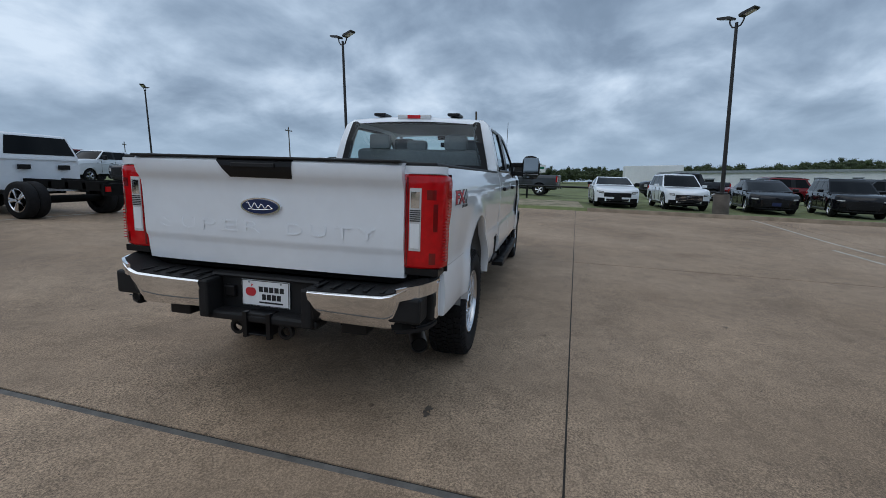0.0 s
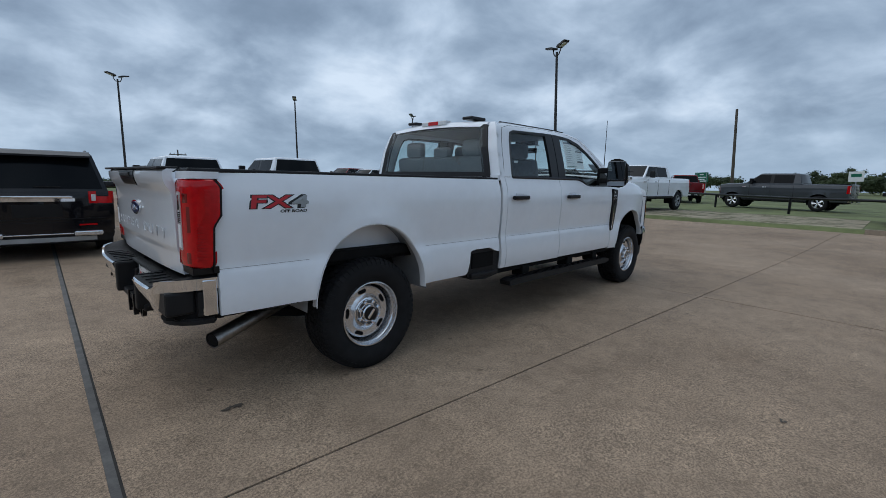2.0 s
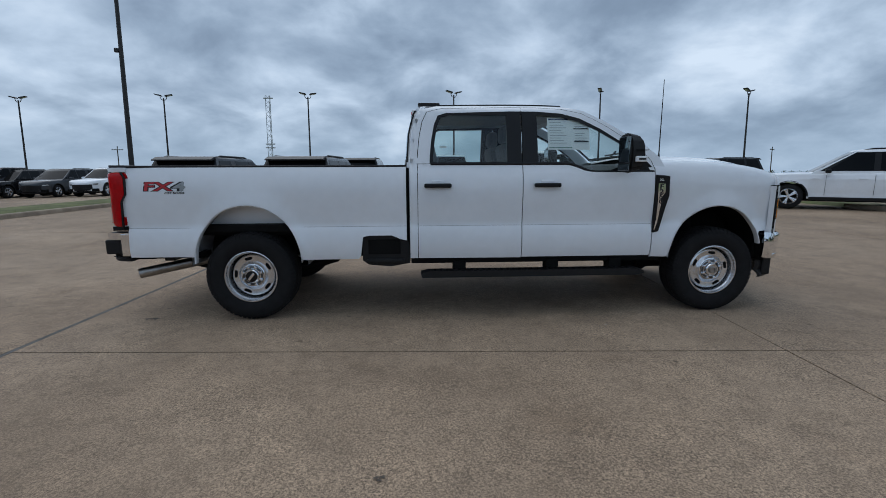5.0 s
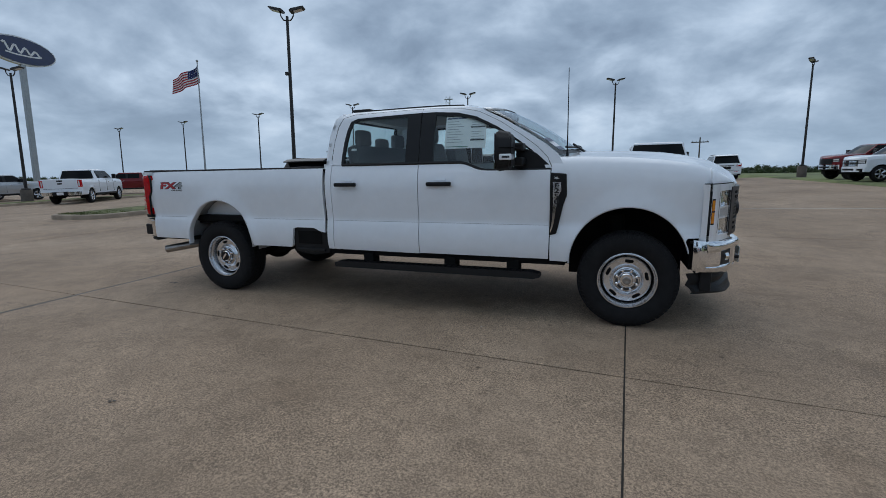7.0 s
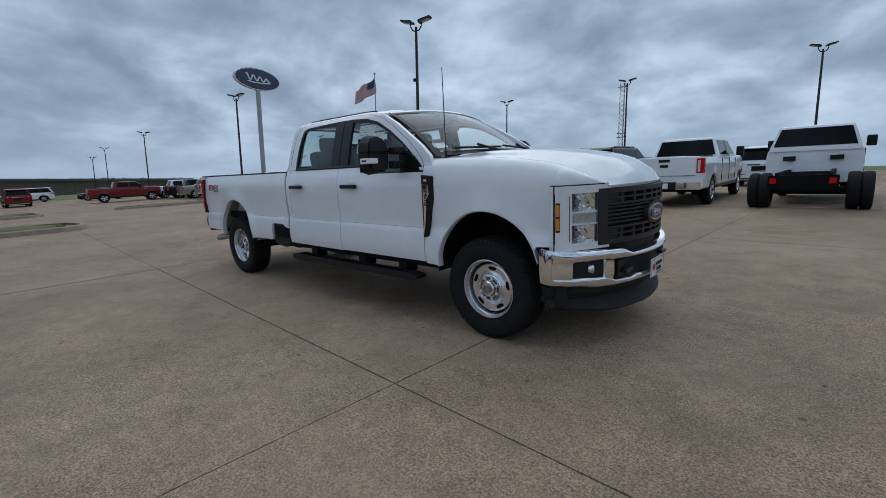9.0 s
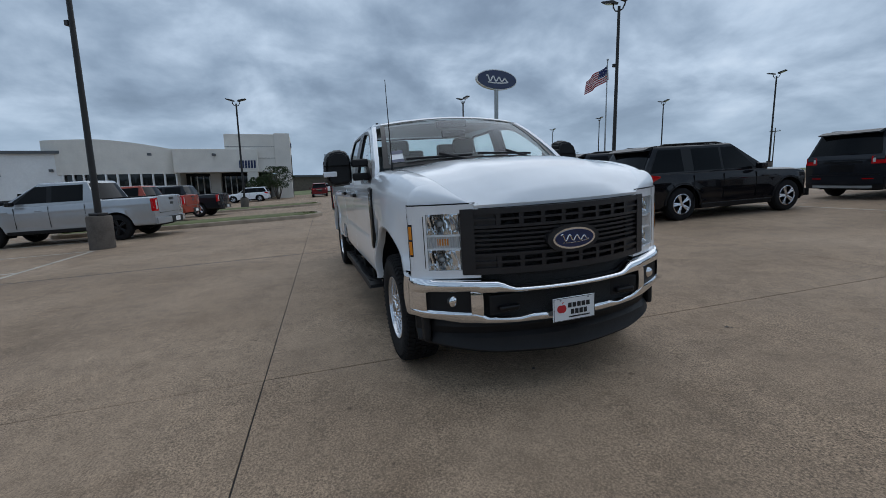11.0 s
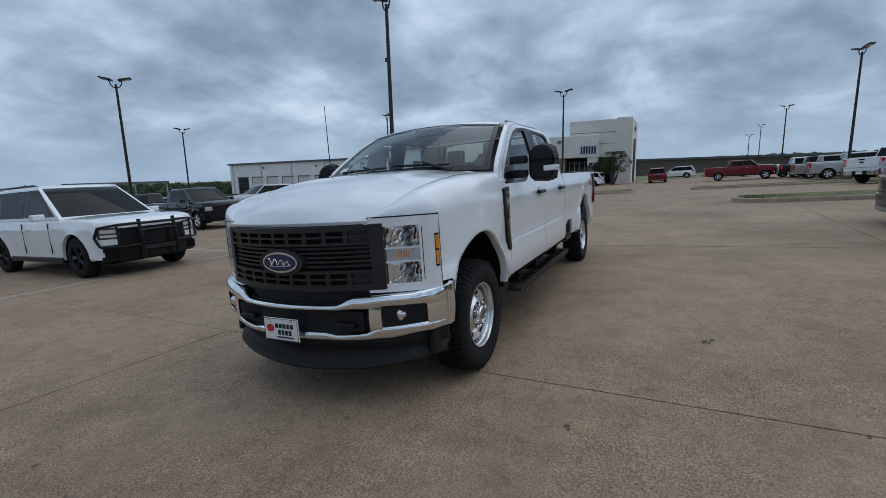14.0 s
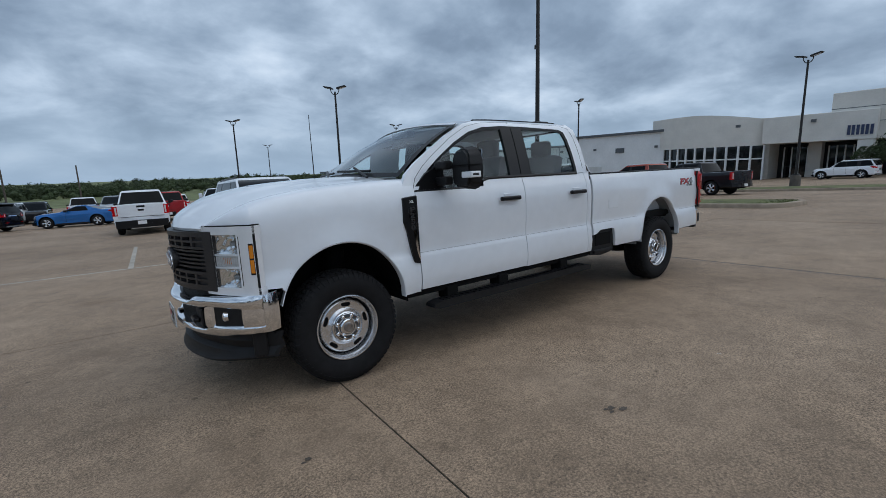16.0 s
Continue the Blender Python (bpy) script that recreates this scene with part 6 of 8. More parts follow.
grid = []
for y in span(-0.803, 0.803, 41):
    grid.append([(tg_x(y, z), y, z) for z, _ in TG])
tailgate = part("tailgate", sheet(grid, thick=(0.05, 0, 0)), WHITE, hero, "white tailgate with a black handle", 22)
part("top_cap", boxes((-1.275, -1.17, -0.803, 0.803, 1.437, 1.452), bevel=0.006), PLASTIC, tailgate, "black top cap")
hb = sheet([[(tg_x(0, z) - 0.006, y0 + (y1 - y0) * q, z) for q in span(0, 1, 9)] for z, y0, y1 in ((1.340, 0.165, -0.205), (1.352, 0.170, -0.208), (1.372, 0.190, -0.211), (1.400, 0.212, -0.213), (1.425, 0.232, -0.215), (1.4385, 0.242, -0.216))], thick=(0.03, 0, 0))
handle = part("handle_bezel", hb, TRIM, tailgate, "black handle bezel")
part("handle_grip", boxes((-1.288, -1.25, -0.12, 0.14, 1.392, 1.418), bevel=0.006), PLASTIC, handle)


def badge(parent, x, z, rx, rz, face, y=0.0):
    """Blue oval emblem in a bright ring, facing along +x or -x."""
    b = oval(rx, rz, 0, 0.012 * face); bmesh.ops.translate(b, verts=b.verts, vec=(x, y, z))
    e = part("emblem", b, CHROME, parent, "blue oval emblem with a chrome ring")
    b = oval(rx * 0.90, rz * 0.82, 0.012 * face, 0.016 * face); bmesh.ops.translate(b, verts=b.verts, vec=(x, y, z))
    part("emblem_field", b, SIGNBLUE, e)
    b = bmesh.new()
    script_mark(b, rx * 1.25, rz * 1.1, 0, rz * 0.07)
    bmesh.ops.scale(b, verts=b.verts, vec=(0.5, face, 1))
    bmesh.ops.translate(b, verts=b.verts, vec=(x + 0.017 * face, y, z))
    part("emblem_stroke", b, CHROME, e)


badge(tailgate, -1.228, 1.187, 0.122, 0.047, -1)
for k, ch in enumerate("SUPER DUTY"):
    if ch != " ":
        bm = lettering(ch, 0.085, 0.0011)
        lo, hi = min(v.co.x for v in bm.verts), max(v.co.x for v in bm.verts)
        y = 0.675 - k * 0.1395 + (0.02 if k > 5 else 0)
        for v in bm.verts:
            u, q = (v.co.x - lo) / (hi - lo) * 0.098, v.co.y * 1.05
            v.co = Vector((tg_x(y, 1.068 + q) - 0.002 - v.co.z, y - u, 1.040 + q))
        part("embossed_letter", bm, WHITE, tailgate)

LAMPPLAN = [(-1.192, 0.812), (-1.196, 0.86), (-1.194, 0.91), (-1.186, 0.952), (-1.172, 0.982), (-1.152, 0.999), (-1.13, 1.007), (-1.11, 1.010)]


def lamp_front(z):
    return lerp([(0.90, -1.085), (1.13, -1.075), (1.19, -1.035), (1.345, -1.030), (1.38, -1.055)], z)


def lamp_patch(s, i0, i1, z0, z1, d=0.0, n=6, thick=0.02):
    """A piece of the lamp's curved face between two places of its plan."""
    grid = []
    for t in span(i0, i1, n):
        i = min(int(t), len(LAMPPLAN) - 2)
        q = t - i
        x, y = (LAMPPLAN[i][k] + (LAMPPLAN[i + 1][k] - LAMPPLAN[i][k]) * q for k in (0, 1))
        e = min(1, max(0, (t - 2) / 3))
        grid.append([(x - d * (1 - e), s * (y + d * e), z) for z in (z0, z1)])
    return sheet(grid, thick=(thick, 0, 0) if i1 < 4 else (thick * 0.3, -s * thick, 0))


for s in (1, -1):
    grid = []
    for z in [0.905, 0.915] + span(0.94, 1.36, 22) + [1.378, 1.386]:
        e = 0.012 if z in (0.905, 1.386) else (0.003 if z in (0.915, 1.378) else 0.0)
        grid.append([(x + e, s * (y - e * (1 if y > 0.9 else 0)), z) for x, y in LAMPPLAN] + [(lamp_front(z) - e, s * (1.012 - e), z), (lamp_front(z) + 0.004 - e, s * 0.985, z)])
    tl = part("tail_light", sheet(grid, thick=(0.03, -s * 0.03, 0)), REDLENS, hero, "tall red tail light with a clear reversing lens", 35)
    lens = part("reversing_lens", lamp_patch(s, 0.36, 1.62, 0.998, 1.318, 0.004), CLEARLENS, tl, "tall clear reversing lens")
    part("lens_cell", lamp_patch(s, 0.50, 1.46, 1.218, 1.300, 0.0065), REFLECTOR, lens)
    for k in range(6):
        part("lens_flute", lamp_patch(s, 0.42, 1.56, 1.150 + 0.0105 * k, 1.156 + 0.0105 * k, 0.0075), LAMPDARK, lens)
    part("lens_cell", lamp_patch(s, 0.50, 1.46, 1.012, 1.138, 0.0065), PLATEWHITE, lens)
    part("inner_strip", lamp_patch(s, 0.02, 0.2, 0.92, 1.37, 0.003), DARKLENS, tl)
    part("dark_cell", lamp_patch(s, 2.2, 3.4, 1.26, 1.31, 0.0015), DARKLENS, tl, "dark red inner cell")
    part("dark_cell", lamp_patch(s, 3.0, 3.7, 1.10, 1.24, 0.0015), DARKLENS, tl, "dark red inner cell")
    part("dark_cell", lamp_patch(s, 2.6, 3.5, 0.93, 0.99, 0.0015), DARKLENS, tl, "dark red inner cell")
    for k in range(24):
        z = 0.945 + 0.0165 * k
        x1 = lamp_front(z) - 0.018
        part("lens_rib", boxes((x1 - 0.062, x1 - (0.012 if k > 20 else 0), min(s * 1.0, s * 1.0145), max(s * 1.0, s * 1.0145), z, z + 0.0055)), REDLENS, tl)
    rim = [(x + 0.004, y - 0.006) for x, y in LAMPPLAN] + [(-1.02, 0.975), (-1.02, 0.80), (-1.188, 0.80)]
    part("bed_corner", prism([(x, s * y) for x, y in rim], "z", 1.390, 1.428), WHITE, hero, "", 40)
    part("lamp_gasket", boxes((-1.18, -1.045, min(s * 0.808, s * 0.985), max(s * 0.808, s * 0.985), 0.868, 0.906)), TRIM, tl, "black lamp base")
    grid = [[(lamp_front(z) + 0.002, s * 1.010, z), (lamp_front(z) + 0.012, s * 1.010, z)] for z in span(0.88, 1.39, 24)]
    part("lamp_gasket", sheet(grid, thick=(0, -s * 0.02, 0)), TRIM, tl)

# rear bumper
bumper = part("rear_bumper", boxes((-1.31, -1.16, 0.34, 0.93, 0.64, 0.775), (-1.31, -1.16, -0.93, -0.34, 0.64, 0.775), (-1.16, -0.99, -0.96, 0.96, 0.62, 0.77), bevel=0.015), PLASTIC, hero, "black step bumper with chrome corners")
for s in (1, -1):
    plan = [(-1.345, 0.33), (-1.352, 0.45), (-1.352, 0.62), (-1.348, 0.74), (-1.342, 0.79), (-1.334, 0.825), (-1.318, 0.862)]
    grid = []
    for x, y in plan:
        top = lerp([(0.33, 0.775), (0.76, 0.785), (0.87, 0.828)], y)
        bot = lerp([(0.33, 0.605), (0.74, 0.598), (0.79, 0.602), (0.825, 0.70), (0.862, 0.80)], y)
        grid.append([(x + e, s * y, bot + (top - bot) * q) for q, e in ((0, 0.060), (0.04, 0.050), (0.5, 0.022), (0.88, -0.002), (0.94, -0.002), (0.98, 0.006), (1, 0.016))])
    part("chrome_face", sheet(grid, thick=(0.03, 0, 0)), CHROME, bumper, "chrome bumper face", 40)
    rim = [(-1.336, 0.815), (-1.318, 0.862), (-1.275, 0.918), (-1.21, 0.953), (-1.15, 0.970), (-1.09, 0.975), (-1.056, 0.975)]
    grid = [[(x, s * y, lerp([(0.81, 0.79), (0.87, 0.805), (0.98, 0.815)], y) + d) for d in (-0.034, -0.028, 0.018, 0.026, 0.030)] for x, y in rim]
    part("chrome_edge", sheet(grid, thick=(0.012, -s * 0.012, 0)), CHROME, bumper, "chrome top edge", 40)
    part("chrome_post", boxes((-1.135, -1.057, min(s * 0.94, s * 0.9765), max(s * 0.94, s * 0.9765), 0.628, 0.835), bevel=0.008), CHROME, bumper)
    fill = [(-1.300, 0.78), (-1.290, 0.83), (-1.250, 0.885), (-1.195, 0.915), (-1.14, 0.930), (-1.065, 0.935), (-1.065, 0.78)]
    part("bumper_corner", prism([(x, s * y) for x, y in fill], "z", 0.60, 0.80), LINER, bumper, "black bumper corner")
    foot = [(-1.300, 0.79), (-1.280, 0.85), (-1.238, 0.905), (-1.18, 0.945), (-1.08, 0.966), (-1.06, 0.955), (-1.06, 0.79)]
    bm = prism([(x, s * y) for x, y in foot], "z", 0.576, 0.612)
    bmesh.ops.bevel(bm, geom=list(bm.edges), offset=0.01, segments=2, affect="EDGES")
    step_foot = part("corner_step", bm, PLASTIC, bumper, "black corner step", 40)
    for k in range(6):
        part("tread_rib", boxes((-1.26 + 0.04 * k, -1.25 + 0.04 * k, min(s * 0.82, s * (0.90 + 0.008 * k)), max(s * 0.82, s * (0.90 + 0.008 * k)), 0.611, 0.617)), TRIM, step_foot)
    plan = plan + rim[2:]
    pad = []
    for x, y in plan:
        z = lerp([(0.33, 0.778), (0.76, 0.788), (0.90, 0.838), (1.02, 0.853)], y)
        pad.append([(x + 0.012, s * (y - 0.01), z), (-1.14 if y < 0.95 else x + 0.03, s * min(y - 0.02, 0.97), z + 0.012)])
    part("step_pad", sheet(pad, thick=(0, 0, -0.03)), PLASTIC, bumper, "ribbed black step pad", 30)
    for k in range(5):
        part("pad_rib", boxes((-1.32, -1.19, min(s * (0.36 + 0.09 * k), s * (0.38 + 0.09 * k)), max(s * (0.36 + 0.09 * k), s * (0.38 + 0.09 * k)), 0.79, 0.797)), PLASTIC, bumper)
part("centre_step", prism([(-1.225, 0.795), (-1.23, 0.785), (-1.225, 0.775), (-1.17, 0.77), (-1.17, 0.80)], "y", -0.335, 0.335), PLASTIC, bumper, "black centre step")
part("centre_recess", boxes((-1.205, -1.16, -0.34, 0.34, 0.55, 0.77)), PLASTIC, bumper)
part("lower_lip", boxes((-1.30, -1.17, -0.36, 0.36, 0.545, 0.595), bevel=0.015), PLASTIC, bumper)
for s in (1, -1):
    part("recess_cheek", boxes((-1.335, -1.17, min(s * 0.285, s * 0.345), max(s * 0.285, s * 0.345), 0.56, 0.775), bevel=0.012), PLASTIC, bumper)
part("trailer_socket", boxes((-1.235, -1.2, 0.19, 0.26, 0.66, 0.73), bevel=0.01), TRIM, bumper)


def dealer_plate(parent, x, y, z, face):
    """White promotional plate: a red fruit shape and dark bars in place of lettering."""
    f = face
    p = part("plate", boxes((x - 0.004, x + 0.004, y - 0.152, y + 0.152, z - 0.076, z + 0.076), bevel=0.003), PLATEWHITE, parent, "white plate with a red fruit and dark bars")
    X = x + 0.0055 * f
    r = lambda a, b, c, d, n, m: part(n, boxes((min(X, X + 0.001 * f), max(X, X + 0.001 * f), y + a, y + b, z + c, z + d)), m, p)
    for a in ((-0.148, 0.148, 0.070, 0.073), (-0.148, 0.148, -0.073, -0.070), (-0.148, -0.145, -0.073, 0.073), (0.145, 0.148, -0.073, 0.073)):
        r(*a, "border_line", INK)
    left = -1 if f > 0 else 1
    pts = []
    for k in range(28):
        t = 2 * math.pi * k / 28
        q = 0.030 * (1 + 0.10 * math.cos(2 * t) - 0.18 * max(0, math.sin(t)) ** 6 - 0.10 * max(0, -math.sin(t)) ** 8)
        pts.append((y + left * 0.092 + q * math.cos(t), z + 0.006 + q * 1.05 * math.sin(t)))
    b = prism(pts, "x", X, X + 0.001 * f)
    part("fruit_shape", b, REDINK, p)
    b = prism([(y + left * 0.092, z + 0.034), (y + left * 0.084, z + 0.052), (y + left * 0.076, z + 0.047)], "x", X, X + 0.001 * f)
    part("leaf_shape", b, REDINK, p)
    c = -left * 0.035
    for k, (w, zz, hh, sh) in enumerate(((0.165, 0.024, 0.030, 0.008), (0.125, -0.020, 0.032, 0.0), (0.15, -0.052, 0.009, 0))):
        n = 5 if k == 0 else (4 if k == 1 else 1)
        for i in range(n):
            a0 = c - w / 2 + w * i / n
            r(a0, a0 + w / n * (0.78 if n > 1 else 1), zz - hh / 2, zz + hh / 2, "text_bar", INK)
    for a in (-0.10, 0.10):
        b = oval(0.006, 0.006, X - 0.001, X + 0.003 * f, 10); bmesh.ops.translate(b, verts=b.verts, vec=(0, y + a, z + 0.062))
        part("screw", b, GALV, p)
    return p


dealer_plate(hero, -1.214, 0.0, 0.695, -1)
# hitch and exhaust
hitch = part("hitch_receiver", boxes((-1.30, -0.75, -0.075, -0.063, 0.475, 0.60), (-1.30, -0.75, 0.063, 0.075, 0.475, 0.60), (-1.30, -0.75, -0.075, 0.075, 0.475, 0.487), (-1.30, -0.75, -0.075, 0.075, 0.588, 0.60), bevel=0.004), TRIM, hero, "black square hitch receiver")
for s in (1, -1):
    part("collar", boxes((-1.31, -1.28, min(s * 0.06, s * 0.085), max(s * 0.06, s * 0.085), 0.465, 0.61)), TRIM, hitch)
for s in (1, -1):
    b = lathe([(0.028, 0.012), (0.045, 0.012), (0.045, -0.012), (0.028, -0.012), (0.028, 0.012)], 16)
    part("chain_loop", b, TRIM, hitch, smooth=40, m=pose(-1.27, s * 0.15 - 0.01, 0.51, 0, 0, 90))
    part("hitch_arm", boxes((-1.0, -0.9, min(s * 0.07, s * 0.55), max(s * 0.07, s * 0.55), 0.50, 0.58)), TRIM, hitch)
    part("bumper_bracket", boxes((-1.25, -1.05, min(s * 0.48, s * 0.62), max(s * 0.48, s * 0.62), 0.53, 0.62), bevel=0.01), TRIM, hero)
pipe = bmesh.new()
pts = [(0.6, -0.45, 0.55), (-0.25, -0.50, 0.56), (-0.52, -0.62, 0.535), (-1.07, -0.865, 0.442)]
for a, b in zip(pts, pts[1:]):
    tube(pipe, a, b, 0.048, n=16, caps=False)
ex = part("exhaust_pipe", pipe, EXHAUST, hero, "bare steel tailpipe", 60)
pipe = bmesh.new()
tube(pipe, (-1.066, -0.863, 0.4425), (-0.85, -0.767, 0.479), 0.042, n=16, caps=True)
part("pipe_bore", pipe, UNDER, ex, smooth=60)

# -- cab side
def belt(x):
    return 1.455 if x < 2.96 else smooth_lerp([(2.96, 1.455), (3.24, 1.375)], x)


def sill(x):
    return 0.58 - 0.006 * (x - 1.5)


def door_front(z):
    return lerp([(0.5, 3.800), (0.80, 3.807), (1.1, 3.808), (1.40, 3.806)], z)


ACROSS = [(1.40, 0.968), (1.44, 0.955), (1.52, 0.938), (1.62, 0.915), (1.72, 0.888), (1.80, 0.865), (1.88, 0.840), (1.93, 0.820), (1.96, 0.800), (1.985, 0.770), (2.0, 0.735), (2.012, 0.69)]


def ycab(z):
    return lerp(ACROSS, z)


INNER = [(1.685, 1.458), (1.688, 1.53), (1.705, 1.68), (1.73, 1.81), (1.765, 1.895), (1.84, 1.920), (2.42, 1.936), (2.68, 1.936), (2.92, 1.918), (3.10, 1.873), (3.30, 1.775), (3.50, 1.650), (3.63, 1.553), (3.72, 1.465), (3.765, 1.385)]
OUTER = [(1.500, 1.458), (1.503, 1.55), (1.520, 1.72), (1.550, 1.86), (1.600, 1.955), (1.760, 1.995), (2.42, 2.008), (2.68, 2.006), (2.95, 1.990), (3.14, 1.950), (3.37, 1.838), (3.58, 1.712), (3.75, 1.604), (3.86, 1.515), (3.925, 1.40)]


def resample(poly, n):
    out = []
    for k in range(len(poly) - 1):
        for j in range(n):
            t = j / n
            out.append((poly[k][0] + (poly[k + 1][0] - poly[k][0]) * t, poly[k][1] + (poly[k + 1][1] - poly[k][1]) * t))
    return out + [poly[-1]]


def window_top(x):
    return lerp([(px, pz) for px, pz in INNER[2:]], x)


for s in (1, -1):
    # rear corner of the cab
    side_panel("cab_corner", s, 1.495, 1.566, sill, lambda x: 1.46)
    # doors
    rd = side_panel("rear_door", s, 1.572, 2.545, sill, belt, "white rear door")
    grid = []
    zs = [0.58, 0.63, 0.70, 0.77, 0.84, 0.872, 0.884, 0.93, 0.99, 1.05, 1.12, 1.18, 1.23, 1.28, 1.32, 1.36, 1.375, 1.41, 1.455]
    for t in span(0, 1, 30):
        col = []
        for z in zs:
            xx = 2.553 + (door_front(z) - 2.553) * t
            zz = min(max(z, sill(xx)), belt(xx))
            col.append((xx, s * hw(xx, zz), zz))
        grid.append(col)
    bm = sheet(grid, thick=(0, -s * 0.03, 0))
    bmesh.ops.remove_doubles(bm, verts=bm.verts, dist=0.0004)
    fd = part("front_door", bm, WHITE, hero, "white front door with a dipped sill", 24)
    # pull handles
    for ob, hx in ((rd, 1.63), (fd, 2.65)):
        hn = part("door_handle", boxes((hx, hx + 0.25, min(s * 1.008, s * 1.048), max(s * 1.008, s * 1.048), 1.238, 1.278), bevel=0.012), TRIM, ob, "black pull handle")
        part("handle_cup", boxes((hx + 0.07, hx + 0.19, min(s * 0.99, s * 1.006), max(s * 0.99, s * 1.006), 1.255, 1.305), bevel=0.006), WHITE, hn)
    # frame round the windows, cab rear pillar to windscreen pillar
    inner, outer = resample(INNER, 5), resample(OUTER, 5)
    grid = []
    for (xi, zi), (xo, zo) in zip(inner, outer):
        row = []
        for q in span(0, 1, 7):
            x, z = xi + (xo - xi) * q, zi + (zo - zi) * q
            row.append((x, s * ycab(z), z))
        grid.append(row)
    part("cab_frame", sheet(grid, thick=(0, -s * 0.04, 0)), WHITE, hero, "white door frames and pillars", 40)
    # black seal round the openings
    grid = []
    for i, (x, z) in enumerate(inner):
        cx2, cz2 = 2.6, 1.62
        d = Vector((cx2 - x, (cz2 - z) * 2.2)).normalized() * 0.028
        grid.append([(x - d.x * 0.15, s * (ycab(z) + 0.003), z - d.y * 0.15), (x + d.x, s * (ycab(z + d.y) - 0.002), z + d.y)])
    part("window_seal", sheet(grid, thick=(0, -s * 0.02, 0)), TRIM, hero, "black window seal", 40)
    # shut lines of the doors on the frame
    grid = []
    for i, ((xi, zi), (xo, zo)) in list(enumerate(zip(inner, outer)))[3:71]:
        q = 0.62 - 0.30 * max(0, i - 48) / 22
        x, z = xi + (xo - xi) * q, zi + (zo - zi) * q
        q2 = q + 0.03
        x2, z2 = xi + (xo - xi) * q2, zi + (zo - zi) * q2
        grid.append([(x, s * (ycab(z) + 0.0015), z), (x2, s * (ycab(z2) + 0.0015), z2)])
    part("shut_line", sheet(grid), UNDER, hero)
    part("shut_line", sheet([[(2.546, s * (ycab(z) + 0.0035), z), (2.552, s * (ycab(z) + 0.0035), z)] for z in span(1.45, 1.985, 12)]), UNDER, hero)
    # black pillar between the windows
    for a, b in ((2.405, 2.543), (2.555, 2.695)):
        grid = [[(x, s * (ycab(z) + 0.003), z) for z in span(1.452, 1.936, 10)] for x in span(a, b, 4)]
        part("pillar_trim", sheet(grid, thick=(0, -s * 0.03, 0)), TRIM, hero, "gloss black pillar trim", 40)
    # glass
    def pane(name, x0, x1, mat):
        grid = []
        for x in span(x0, x1, 22):
            hi = window_top(x) if x > 1.765 else lerp([(1.685, 1.50), (1.69, 1.56), (1.705, 1.68), (1.73, 1.81), (1.765, 1.895)], x)
            lo = belt(x) - 0.006
            hi = max(hi - 0.004, lo + 0.004)
            grid.append([(x, s * (ycab(z) - 0.014), z) for z in span(lo, hi, 8)])
        return pane_part(name, grid, mat, hero, (0, s, 0))
    pane("rear_door_glass", 1.69, 2.41, PRIVACY)
    pane("front_door_glass", 2.69, 3.755, GLASS)
    # belt moulding
    xs = span(1.69, 3.80, 60)
    grid = [[(x, s * (ycab(max(belt(x), 1.40)) + d), belt(x) + z) for d, z in ((0.004, 0.016), (0.012, 0.0), (0.006, -0.012))] for x in xs]
    part("belt_moulding", sheet(grid, thick=(0, -s * 0.02, 0)), TRIM, hero, "black belt moulding", 40)
    # mirror sail
    b = prism([(3.50, 1.385), (3.80, 1.385), (3.80, 1.41), (3.68, 1.52), (3.50, 1.60)], "y", min(s * 0.925, s * 0.962), max(s * 0.925, s * 0.962))
    part("mirror_sail", b, TRIM, hero, "black mirror mount")
    # towing mirror
    bm = prism([(s * y, z) for y, z in ((1.098, 1.385), (1.255, 1.372), (1.300, 1.405), (1.318, 1.50), (1.314, 1.615), (1.285, 1.672), (1.235, 1.706), (1.150, 1.706), (1.105, 1.672), (1.090, 1.60), (1.088, 1.44))], "x", 3.355, 3.552)
    for v in bm.verts:
        if v.co.x > 3.5:
            v.co = Vector((v.co.x - 0.3 * abs(v.co.z - 1.54), s * 1.2 + (v.co.y - s * 1.2) * 0.82, 1.535 + (v.co.z - 1.535) * 0.86))
        v.co.x -= 0.02 * (v.co.z - 1.54)
        v.co = Vector((3.39 + (v.co.x - 3.355) * 0.82, s * (1.088 + (abs(v.co.y) - 1.088) * 1.17), 1.54 + (v.co.z - 1.54) * 1.05))
    bmesh.ops.bevel(bm, geom=list(bm.edges), offset=0.018, segments=2, affect="EDGES")
    mi = part("tow_mirror", bm, PLASTIC, hero, "large black towing mirror", 32)
    part("mirror_seam", boxes((3.43, 3.545, min(s * 1.12, s * 1.353), max(s * 1.12, s * 1.353), 1.560, 1.565)), UNDER, mi)
    part("mirror_glass", boxes((3.384, 3.392, min(s * 1.115, s * 1.33), max(s * 1.115, s * 1.33), 1.46, 1.68), bevel=0.003), MIRRORGLASS, mi, "mirror glass")
    part("spot_glass", boxes((3.384, 3.392, min(s * 1.115, s * 1.33), max(s * 1.115, s * 1.33), 1.39, 1.445), bevel=0.003), MIRRORGLASS, mi, "wide-angle glass")
    part("marker_lens", boxes((3.43, 3.535, min(s * 1.24, s * 1.362), max(s * 1.24, s * 1.362), 1.462, 1.512), bevel=0.010), SATIN, mi, "chrome and clear marker strip")
    part("marker_bezel", boxes((3.455, 3.52, min(s * 1.34, s * 1.3635), max(s * 1.34, s * 1.3635), 1.478, 1.496), bevel=0.003), LAMPDARK, mi)
